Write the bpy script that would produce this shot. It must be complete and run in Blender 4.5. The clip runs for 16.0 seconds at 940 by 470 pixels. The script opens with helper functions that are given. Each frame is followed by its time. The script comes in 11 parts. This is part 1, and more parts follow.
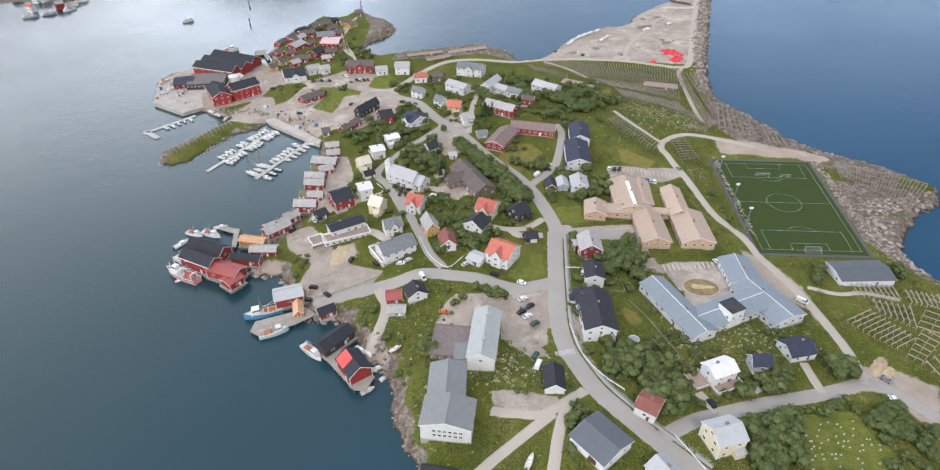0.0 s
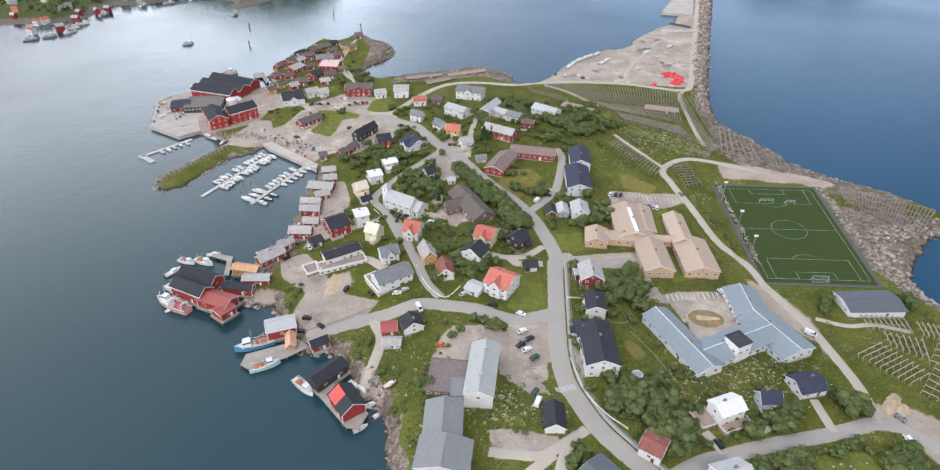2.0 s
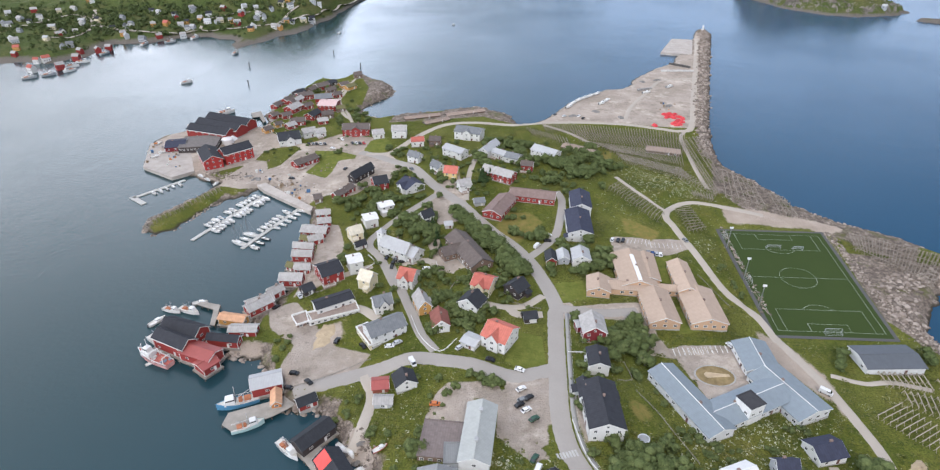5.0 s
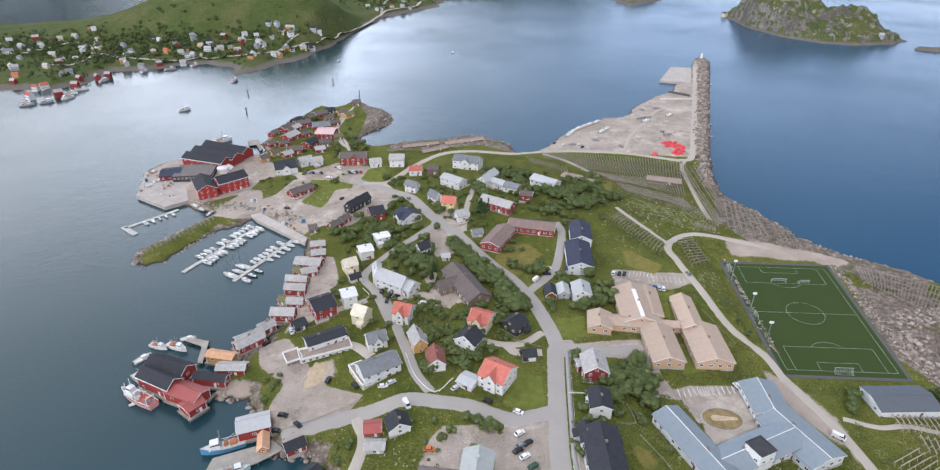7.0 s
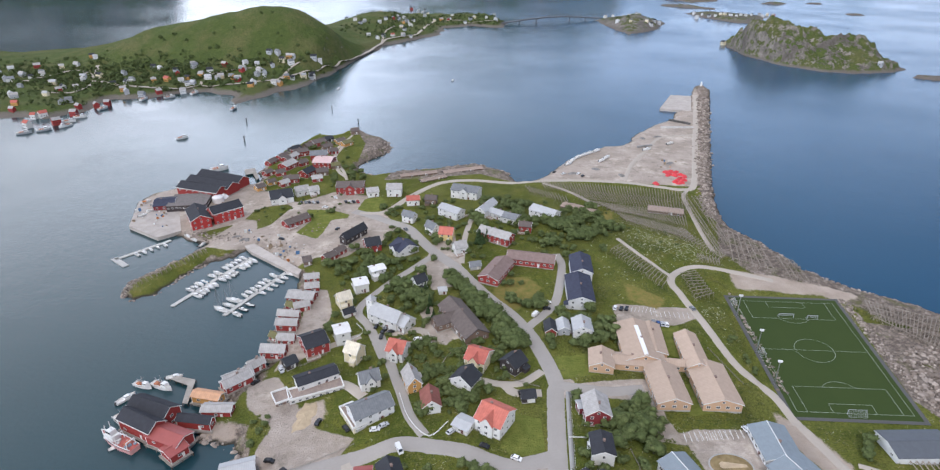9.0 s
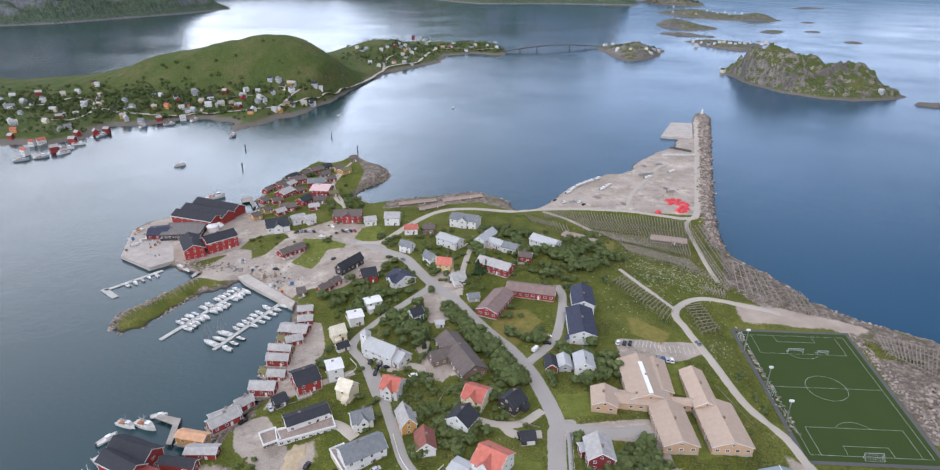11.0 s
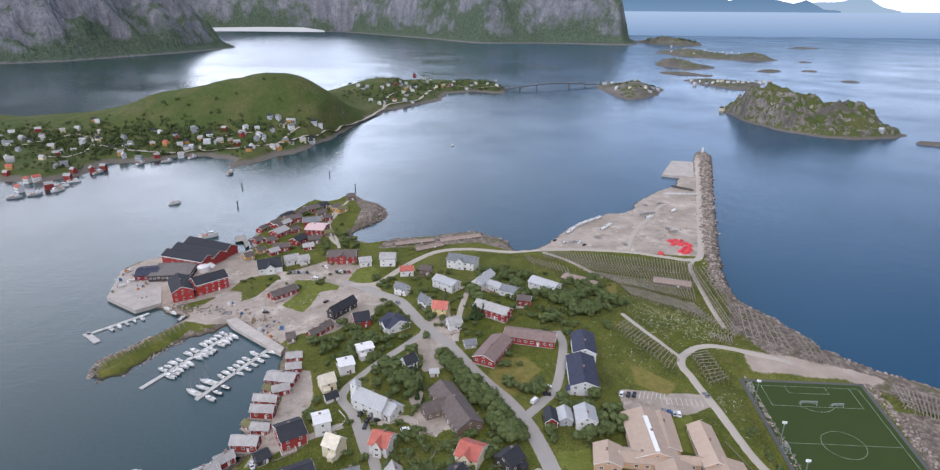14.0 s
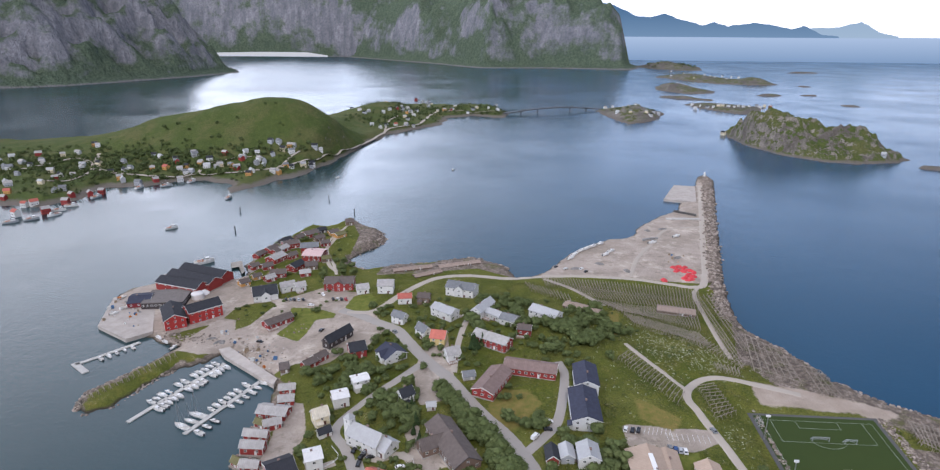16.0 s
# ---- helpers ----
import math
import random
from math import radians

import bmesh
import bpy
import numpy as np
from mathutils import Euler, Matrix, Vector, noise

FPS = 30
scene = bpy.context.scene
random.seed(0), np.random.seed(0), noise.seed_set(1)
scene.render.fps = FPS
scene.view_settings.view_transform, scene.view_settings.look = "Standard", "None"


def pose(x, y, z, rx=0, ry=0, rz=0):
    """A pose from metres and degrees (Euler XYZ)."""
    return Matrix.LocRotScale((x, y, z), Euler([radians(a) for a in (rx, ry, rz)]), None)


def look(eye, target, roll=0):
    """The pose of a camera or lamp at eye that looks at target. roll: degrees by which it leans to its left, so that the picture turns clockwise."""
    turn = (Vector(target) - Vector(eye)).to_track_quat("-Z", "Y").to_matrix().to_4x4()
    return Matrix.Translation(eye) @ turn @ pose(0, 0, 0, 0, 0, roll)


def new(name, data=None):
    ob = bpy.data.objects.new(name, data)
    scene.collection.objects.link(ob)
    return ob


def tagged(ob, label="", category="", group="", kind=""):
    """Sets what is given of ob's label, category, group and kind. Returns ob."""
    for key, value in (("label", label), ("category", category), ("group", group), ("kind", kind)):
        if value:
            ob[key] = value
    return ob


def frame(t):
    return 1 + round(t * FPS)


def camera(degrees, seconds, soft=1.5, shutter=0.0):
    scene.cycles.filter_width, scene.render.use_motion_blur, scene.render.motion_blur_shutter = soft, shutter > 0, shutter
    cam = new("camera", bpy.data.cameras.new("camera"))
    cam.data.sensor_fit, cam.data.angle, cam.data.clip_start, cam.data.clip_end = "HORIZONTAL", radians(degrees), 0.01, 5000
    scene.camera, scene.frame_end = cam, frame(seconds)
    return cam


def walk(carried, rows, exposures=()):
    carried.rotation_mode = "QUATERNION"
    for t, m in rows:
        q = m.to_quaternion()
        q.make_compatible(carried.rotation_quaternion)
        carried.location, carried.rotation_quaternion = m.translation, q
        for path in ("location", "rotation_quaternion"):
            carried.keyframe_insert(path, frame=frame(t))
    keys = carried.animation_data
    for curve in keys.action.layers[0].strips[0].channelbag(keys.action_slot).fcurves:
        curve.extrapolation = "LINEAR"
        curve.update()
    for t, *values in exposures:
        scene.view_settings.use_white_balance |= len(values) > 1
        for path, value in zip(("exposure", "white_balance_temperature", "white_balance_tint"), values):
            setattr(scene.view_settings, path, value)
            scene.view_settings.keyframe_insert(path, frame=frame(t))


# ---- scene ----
cam = camera(76.2, 16.0, 1.22)
PATH = [
    (0, (-1.542, -1.05, 177.365), (-1.724, 0.561, 176.194), 0.1),
    (0.5, (-1.46, 1.024, 177.384), (-1.644, 2.64, 176.22), 0.1),
    (1, (-1.357, 3.094, 177.401), (-1.543, 4.718, 176.249), 0.1),
    (1.5, (-1.26, 5.132, 177.434), (-1.449, 6.767, 176.296), 0.1),
    (2, (-1.211, 7.212, 177.471), (-1.4, 8.857, 176.349), 0.1),
    (2.5, (-1.193, 9.297, 177.522), (-1.383, 10.952, 176.414), 0.1),
    (3, (-1.179, 11.377, 177.576), (-1.371, 13.041, 176.484), 0.1),
    (3.5, (-1.183, 13.52, 177.623), (-1.377, 15.194, 176.546), 0.2),
    (4, (-1.142, 15.711, 177.668), (-1.337, 17.395, 176.606), 0.2),
    (6.5, (-0.859, 26.821, 177.945), (-1.061, 28.553, 176.966), 0.3),
    (7, (-0.779, 29.114, 177.96), (-0.982, 30.856, 176.999), 0.3),
    (7.5, (-0.642, 31.428, 177.954), (-0.847, 33.18, 177.011), 0.3),
    (8, (-0.445, 33.773, 177.946), (-0.652, 35.535, 177.021), 0.3),
    (8.5, (-0.232, 36.152, 177.959), (-0.441, 37.922, 177.053), 0.3),
    (9, (-0.041, 38.506, 177.976), (-0.252, 40.285, 177.088), 0.3),
    (9.2, (0.032, 39.428, 177.968), (-0.181, 41.211, 177.088), 0.3),
    (11.5, (0.845, 49.783, 177.213), (0.623, 51.605, 176.417), 0.3),
    (12, (1.041, 51.887, 177.13), (0.818, 53.716, 176.352), 0.3),
    (12.5, (1.204, 53.886, 177.081), (0.979, 55.723, 176.322), 0.3),
    (13, (1.315, 55.869, 177.062), (1.088, 57.713, 176.321), 0.3),
    (13.5, (1.42, 57.877, 177.056), (1.191, 59.728, 176.333), 0.3),
    (14, (1.517, 59.865, 177.047), (1.287, 61.722, 176.342), 0.4),
    (14.5, (1.633, 61.851, 177.041), (1.401, 63.715, 176.354), 0.4),
    (15, (1.768, 63.833, 177.056), (1.534, 65.703, 176.387), 0.4),
    (15.5, (1.902, 65.802, 177.09), (1.666, 67.679, 176.439), 0.4),
    (16, (2.036, 67.801, 177.128), (1.797, 69.682, 176.494), 0.4),
]
walk(cam, [(t, look(eye, target, roll)) for t, eye, target, roll in PATH], [(0.0, -0.36, 6600, 11), (6.0, -0.39, 6430, 12), (9.0, -0.50, 6330, 13), (12.0, -0.52, 6300, 14), (16.0, -0.69, 6330, 16)])

# ---- light ----
SUN_AZ, SUN_EL = radians(165), radians(48)      # high behind the camera, through thin cloud
world = bpy.data.worlds.new("overcast_sky")
scene.world = world
world.use_nodes = True
wn, wl = world.node_tree.nodes, world.node_tree.links
wn.clear()
sky = wn.new("ShaderNodeTexSky")
sky.sky_type = "NISHITA"
sky.sun_disc = False
sky.sun_elevation, sky.sun_rotation = SUN_EL, SUN_AZ
sky.air_density, sky.dust_density, sky.ozone_density = 1.0, 2.5, 1.0
cloud = wn.new("ShaderNodeMix")
cloud.data_type = "RGBA"
# thin cloud: thick over the fjord, breaking up over the open sea
way = wn.new("ShaderNodeTexCoord").outputs["Generated"]
puffs = wn.new("ShaderNodeTexNoise")
puffs.inputs["Scale"].default_value, puffs.inputs["Detail"].default_value = 2.2, 5
wl.new(way, puffs.inputs["Vector"])
side = wn.new("ShaderNodeSeparateXYZ")
wl.new(way, side.inputs[0])
cover = wn.new("ShaderNodeMath")
cover.operation = "MULTIPLY_ADD"
wl.new(side.outputs[0], cover.inputs[0])
cover.inputs[1].default_value = -0.60
low = wn.new("ShaderNodeMapRange")              # haze and far cloud close the sky towards the horizon
wl.new(side.outputs[2], low.inputs[0])
low.inputs[1].default_value, low.inputs[2].default_value = 0.0, 0.40
low.inputs[3].default_value, low.inputs[4].default_value = 0.75, 0.0
total = wn.new("ShaderNodeMath")
wl.new(puffs.outputs[0], total.inputs[0])
wl.new(low.outputs[0], total.inputs[1])
wl.new(total.outputs[0], cover.inputs[2])
spread = wn.new("ShaderNodeMapRange")
wl.new(cover.outputs[0], spread.inputs[0])
spread.inputs[1].default_value, spread.inputs[2].default_value = 0.25, 0.85
spread.inputs[3].default_value, spread.inputs[4].default_value = 0.12, 0.95
wl.new(spread.outputs[0], cloud.inputs[0])
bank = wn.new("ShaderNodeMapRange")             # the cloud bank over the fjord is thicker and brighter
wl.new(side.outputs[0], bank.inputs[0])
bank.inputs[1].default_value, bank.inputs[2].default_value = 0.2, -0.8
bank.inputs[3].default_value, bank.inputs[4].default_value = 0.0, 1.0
tone = wn.new("ShaderNodeMix")
tone.data_type = "RGBA"
veil = wn.new("ShaderNodeMapRange")             # white haze low over the horizon
wl.new(side.outputs[2], veil.inputs[0])
veil.inputs[1].default_value, veil.inputs[2].default_value = 0.12, 0.01
most = wn.new("ShaderNodeMath")
most.operation = "MAXIMUM"
wl.new(bank.outputs[0], most.inputs[0])
wl.new(veil.outputs[0], most.inputs[1])
wl.new(most.outputs[0], tone.inputs[0])
tone.inputs[6].default_value, tone.inputs[7].default_value = (11.4, 14.6, 20.0, 1), (18.0, 18.6, 20.0, 1)
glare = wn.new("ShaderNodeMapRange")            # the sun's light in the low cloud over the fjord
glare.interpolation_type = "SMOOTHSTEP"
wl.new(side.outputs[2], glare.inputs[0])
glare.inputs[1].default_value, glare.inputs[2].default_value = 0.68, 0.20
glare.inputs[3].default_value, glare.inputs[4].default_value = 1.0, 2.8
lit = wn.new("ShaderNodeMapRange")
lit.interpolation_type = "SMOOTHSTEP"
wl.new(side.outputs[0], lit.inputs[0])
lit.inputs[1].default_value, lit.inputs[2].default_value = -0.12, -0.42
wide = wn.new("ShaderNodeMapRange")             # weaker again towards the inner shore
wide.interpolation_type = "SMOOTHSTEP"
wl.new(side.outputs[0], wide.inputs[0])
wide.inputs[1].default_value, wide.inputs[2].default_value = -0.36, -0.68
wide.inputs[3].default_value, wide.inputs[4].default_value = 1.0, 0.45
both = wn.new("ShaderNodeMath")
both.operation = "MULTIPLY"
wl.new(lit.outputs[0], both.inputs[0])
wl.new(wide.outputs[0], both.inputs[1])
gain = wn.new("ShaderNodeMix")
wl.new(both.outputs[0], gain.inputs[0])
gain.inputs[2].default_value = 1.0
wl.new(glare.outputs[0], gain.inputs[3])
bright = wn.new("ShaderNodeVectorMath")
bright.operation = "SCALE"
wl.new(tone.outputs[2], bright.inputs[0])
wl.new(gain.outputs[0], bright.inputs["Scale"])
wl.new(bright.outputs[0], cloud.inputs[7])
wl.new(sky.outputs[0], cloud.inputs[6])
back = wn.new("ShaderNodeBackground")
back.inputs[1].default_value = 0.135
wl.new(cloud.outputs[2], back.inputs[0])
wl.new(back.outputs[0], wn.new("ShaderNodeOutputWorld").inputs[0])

sun = new("sun", bpy.data.lights.new("sun", "SUN"))
sun.data.energy, sun.data.angle, sun.data.color = 2.1, radians(10), (1.0, 0.92, 0.80)
sun.matrix_world = look((0, 0, 0), (-math.sin(SUN_AZ) * math.cos(SUN_EL), -math.cos(SUN_AZ) * math.cos(SUN_EL), -math.sin(SUN_EL)))

FAR_SEA_LOW, FAR_SEA_HIGH = (0.36, 0.56, 0.85), (0.66, 0.87, 1.17)   # emission of the backdrop sea sheet, horizon haze put into its colour


# ---- materials ----
def mat_base(name, rough=0.8, metal=0.0, spec=0.5):
    m = bpy.data.materials.new(name)
    m.use_nodes = True
    b = m.node_tree.nodes["Principled BSDF"]
    b.inputs["Roughness"].default_value, b.inputs["Metallic"].default_value = rough, metal
    b.inputs["Specular IOR Level"].default_value = spec
    return m, m.node_tree.nodes, m.node_tree.links, b


def tex_noise(n, l, vec, scale, detail=4, rough=0.6):
    t = n.new("ShaderNodeTexNoise")
    t.inputs["Scale"].default_value, t.inputs["Detail"].default_value, t.inputs["Roughness"].default_value = scale, detail, rough
    if vec is not None:
        l.new(vec, t.inputs["Vector"])
    return t.outputs[0]


def ramp(n, l, fac, stops):
    r = n.new("ShaderNodeValToRGB")
    e = r.color_ramp.elements
    while len(e) < len(stops):
        e.new(0.5)
    for k, (p, c) in zip(e, stops):
        k.position = p
        k.color = (*c, 1) if len(c) == 3 else c
    l.new(fac, r.inputs[0])
    return r.outputs[0]


def mix(n, l, fac, a, b, how="MIX"):
    m = n.new("ShaderNodeMix")
    m.data_type, m.blend_type = "RGBA", how
    for k, v in ((0, fac), (6, a), (7, b)):
        if hasattr(v, "links"):
            l.new(v, m.inputs[k])
        elif k == 0:
            m.inputs[0].default_value = v
        else:
            m.inputs[k].default_value = (*v, 1)
    return m.outputs[2]


def calc(n, l, how, a, b=0.0, c=0.0):
    m = n.new("ShaderNodeMath")
    m.operation = how
    for k, v in enumerate((a, b, c)):
        if hasattr(v, "links"):
            l.new(v, m.inputs[k])
        else:
            m.inputs[k].default_value = v
    return m.outputs[0]


def bumped(n, l, bsdf, height, strength, dist):
    b = n.new("ShaderNodeBump")
    b.inputs["Strength"].default_value, b.inputs["Distance"].default_value = strength, dist
    l.new(height, b.inputs["Height"])
    l.new(b.outputs[0], bsdf.inputs["Normal"])


def where(n):
    return n.new("ShaderNodeNewGeometry").outputs["Position"]


MATS = {}


def plain(name, col, rough=0.8, metal=0.0, vary=0.25, scale=1.2, seams=0.0, seam_step=0.5, bump=0.0):
    """Paint, tar, sheet metal or plank: a colour with stains, weathering and, for cladding or sheets, seams."""
    if name in MATS:
        return MATS[name]
    m, n, l, b = mat_base(name, rough, metal, 0.22 if rough > 0.65 else 0.4)
    pos = n.new("ShaderNodeTexCoord").outputs["Object"]
    rnd = n.new("ShaderNodeObjectInfo").outputs["Random"]
    big = tex_noise(n, l, pos, scale * 0.35, 5)
    fine = tex_noise(n, l, pos, scale * 5, 3)
    c = Vector(col)
    dark, light = tuple(c * (1 - vary)), tuple(min(1, v) for v in c * (1 + vary * 0.8))
    tone = ramp(n, l, big, ((0.3, dark), (0.7, light)))
    tone = mix(n, l, calc(n, l, "MULTIPLY", fine, 0.3), tone, tuple(c * 0.6))
    tint = ramp(n, l, rnd, ((0.0, (0.86, 0.86, 0.86)), (1.0, (1.0, 1.0, 1.0))))
    tone = mix(n, l, 1.0, tone, tint, "MULTIPLY")
    if seams:
        w = n.new("ShaderNodeTexWave")
        w.bands_direction = "X" if seams < 2 else "Z"
        w.inputs["Scale"].default_value = 0.314 / seam_step
        w.inputs["Distortion"].default_value = 0.3
        l.new(pos, w.inputs[0])
        tone = mix(n, l, calc(n, l, "MULTIPLY", w.outputs[1], 0.22), tone, tuple(c * 0.55))
        bumped(n, l, b, w.outputs[1], 0.4, 0.03)
    elif bump:
        bumped(n, l, b, fine, bump, 0.05)
    l.new(tone, b.inputs["Base Color"])
    MATS[name] = m
    return m


WALLS = {"white": (0.69, 0.69, 0.67), "red": (0.30, 0.045, 0.04), "ochre": (0.55, 0.30, 0.10), "orange": (0.62, 0.24, 0.07), "darkwood": (0.06, 0.05, 0.05), "redbrown": (0.30, 0.10, 0.07),
         "grey": (0.42, 0.44, 0.46), "cream": (0.72, 0.64, 0.45), "brownwood": (0.20, 0.14, 0.11), "yellow": (0.72, 0.55, 0.25), "darkred": (0.20, 0.03, 0.035), "brightred": (0.42, 0.045, 0.04),
         "peach": (0.60, 0.40, 0.26), "whitegrey": (0.66, 0.67, 0.67)}
ROOFS = {"rosebrown": (0.23, 0.165, 0.148), "pinkbrown": (0.33, 0.255, 0.21), "black": (0.040, 0.042, 0.050), "redtin": (0.34, 0.085, 0.075), "orange": (0.62, 0.36, 0.22), "grey": (0.40, 0.385, 0.37), "lightgrey": (0.42, 0.425, 0.43), "slate": (0.040, 0.043, 0.050),
         "greengrey": (0.40, 0.415, 0.395), "steel": (0.22, 0.225, 0.225), "bluegrey": (0.11, 0.12, 0.135), "coral": (0.52, 0.165, 0.125), "redbrown": (0.26, 0.10, 0.08), "red": (0.45, 0.135, 0.105),
         "brown": (0.135, 0.110, 0.100), "cream": (0.66, 0.60, 0.48), "greyslate": (0.20, 0.21, 0.22), "turf": (0.16, 0.15, 0.07), "navy": (0.05, 0.055, 0.085), "lightred": (0.60, 0.42, 0.40),
         "beige": (0.45, 0.345, 0.27), "blueroof": (0.225, 0.265, 0.295), "whitetin": (0.72, 0.71, 0.70), "browntar": (0.22, 0.18, 0.17), "browngrey": (0.18, 0.16, 0.15),
         "creamdeck": (0.34, 0.27, 0.23), "tar": (0.06, 0.06, 0.065)}
METAL_ROOFS = ("redtin", "lightgrey", "greengrey", "steel", "bluegrey", "blueroof", "whitetin", "lightred")


def wall_mat(k):
    return plain("wall_" + k, WALLS[k], 0.75, 0, 0.10, 1.5, 1.0, 0.35)


def roof_mat(k):
    metal = k in METAL_ROOFS
    return plain("roof_" + k, ROOFS[k], 0.6 if metal else 0.85, 0.0, 0.10 if metal or k == "beige" else 0.22, 1.6, 1.0, 0.6 if metal else 0.9)


def glass_mat():
    if "window_glass" not in MATS:
        m, n, l, b = mat_base("window_glass", 0.06)
        b.inputs["Base Color"].default_value = (0.025, 0.03, 0.036, 1)
        MATS["window_glass"] = m
    return MATS["window_glass"]


def ground_mat():
    """Meadow, gravel, bare rock and sand, mixed by the plan's zones with ragged edges."""
    m, n, l, b = mat_base("ground", 0.95, 0, 0.08)
    pos = where(n)
    za = n.new("ShaderNodeVertexColor")
    za.layer_name = "zones"
    sep = n.new("ShaderNodeSeparateColor")
    l.new(za.outputs[0], sep.inputs[0])
    zb = n.new("ShaderNodeVertexColor")
    zb.layer_name = "zones_b"
    sepb = n.new("ShaderNodeSeparateColor")
    l.new(zb.outputs[0], sepb.inputs[0])
    n40, n12, n3, n08 = (tex_noise(n, l, pos, s, 5) for s in (0.022, 0.08, 0.3, 1.6))
    ragged = calc(n, l, "MULTIPLY_ADD", n3, 0.9, calc(n, l, "MULTIPLY_ADD", n08, 0.5, -0.7))

    def soft(channel, lo=0.42, hi=0.58):
        v = calc(n, l, "ADD", channel, calc(n, l, "MULTIPLY", ragged, 0.55))
        r = n.new("ShaderNodeMapRange")
        l.new(v, r.inputs[0])
        r.inputs[1].default_value, r.inputs[2].default_value = lo, hi
        return r.outputs[0]

    grass = ramp(n, l, n12, ((0.28, (0.039, 0.054, 0.011)), (0.42, (0.085, 0.100, 0.017)), (0.55, (0.131, 0.137, 0.025)), (0.66, (0.182, 0.159, 0.042)), (0.80, (0.232, 0.176, 0.068))))
    grass = mix(n, l, ramp(n, l, n3, ((0.35, (0, 0, 0)), (0.62, (0.7, 0.7, 0.7)))), grass, (0.092, 0.114, 0.023))
    grass = mix(n, l, ramp(n, l, n40, ((0.42, (0, 0, 0)), (0.62, (0.55, 0.55, 0.55)))), grass, (0.162, 0.159, 0.044))
    grass = mix(n, l, ramp(n, l, n08, ((0.36, (0.75, 0.75, 0.75)), (0.55, (0, 0, 0)))), grass, (0.037, 0.050, 0.011))
    grass = mix(n, l, ramp(n, l, tex_noise(n, l, pos, 0.55, 6, 0.75), ((0.56, (0, 0, 0)), (0.72, (0.55, 0.55, 0.55)))), grass, (0.243, 0.197, 0.073))
    flowers = n.new("ShaderNodeTexVoronoi")
    flowers.inputs["Scale"].default_value = 1.7
    l.new(pos, flowers.inputs["Vector"])
    dots = calc(n, l, "MULTIPLY", calc(n, l, "LESS_THAN", flowers.outputs["Distance"], 0.28), calc(n, l, "GREATER_THAN", tex_noise(n, l, pos, 0.16, 5, 0.7), 0.61))
    grass = mix(n, l, calc(n, l, "MULTIPLY", dots, 0.55), grass, (0.55, 0.55, 0.42))
    gravel = ramp(n, l, n12, ((0.3, (0.311, 0.258, 0.216)), (0.7, (0.492, 0.416, 0.354))))
    gravel = mix(n, l, ramp(n, l, n40, ((0.40, (0.6, 0.6, 0.6)), (0.52, (0, 0, 0)))), gravel, (0.294, 0.244, 0.193))
    gravel = mix(n, l, calc(n, l, "MULTIPLY", n08, 0.5), gravel, (0.226, 0.202, 0.178))
    gravel = mix(n, l, ramp(n, l, n3, ((0.55, (0, 0, 0)), (0.75, (0.6, 0.6, 0.6)))), gravel, (0.475, 0.416, 0.363))
    gravel = mix(n, l, ramp(n, l, tex_noise(n, l, pos, 0.05, 6, 0.75), ((0.53, (0, 0, 0)), (0.66, (0.75, 0.75, 0.75)))), gravel, (0.554, 0.480, 0.413))
    gravel = mix(n, l, ramp(n, l, tex_noise(n, l, pos, 0.11, 6, 0.75), ((0.34, (0.7, 0.7, 0.7)), (0.46, (0, 0, 0)))), gravel, (0.198, 0.167, 0.134))
    rock = ramp(n, l, n3, ((0.25, (0.085, 0.066, 0.054)), (0.5, (0.22, 0.178, 0.146)), (0.72, (0.40, 0.335, 0.285))))
    cracks = n.new("ShaderNodeTexVoronoi")
    cracks.feature = "DISTANCE_TO_EDGE"
    cracks.inputs["Scale"].default_value = 0.42
    l.new(mix(n, l, 0.35, pos, n.new("ShaderNodeTexNoise").outputs["Color"], "ADD"), cracks.inputs["Vector"])
    rock = mix(n, l, ramp(n, l, cracks.outputs["Distance"], ((0.02, (0.4, 0.4, 0.4)), (0.12, (0, 0, 0)))), rock, (0.050, 0.043, 0.037))
    rock = mix(n, l, ramp(n, l, n08, ((0.3, (0.7, 0.7, 0.7)), (0.55, (0, 0, 0)))), rock, (0.060, 0.054, 0.048))
    rock = mix(n, l, ramp(n, l, n12, ((0.56, (0, 0, 0)), (0.66, (0.8, 0.8, 0.8)))), rock, (0.10, 0.105, 0.038))
    sand = ramp(n, l, n12, ((0.3, (0.31, 0.248, 0.200)), (0.7, (0.45, 0.375, 0.312))))
    sand = mix(n, l, calc(n, l, "MULTIPLY", n08, 0.35), sand, (0.28, 0.24, 0.2))
    dry = mix(n, l, ramp(n, l, n3, ((0.3, (0, 0, 0)), (0.7, (1, 1, 1)))), (0.228, 0.170, 0.060), (0.126, 0.133, 0.031))
    lawn = mix(n, l, ramp(n, l, n3, ((0.3, (0, 0, 0)), (0.7, (1, 1, 1)))), (0.094, 0.119, 0.024), (0.174, 0.180, 0.044))
    c = mix(n, l, soft(sepb.outputs[0]), grass, dry)
    c = mix(n, l, soft(sepb.outputs[1]), c, lawn)
    c = mix(n, l, soft(sep.outputs[1]), c, rock)
    c = mix(n, l, soft(sep.outputs[2]), c, sand)
    c = mix(n, l, soft(sep.outputs[0]), c, gravel)
    xyz = n.new("ShaderNodeSeparateXYZ")
    l.new(pos, xyz.inputs[0])
    tide = n.new("ShaderNodeMapRange")
    l.new(calc(n, l, "ADD", xyz.outputs[2], calc(n, l, "MULTIPLY", n08, 0.6)), tide.inputs[0])
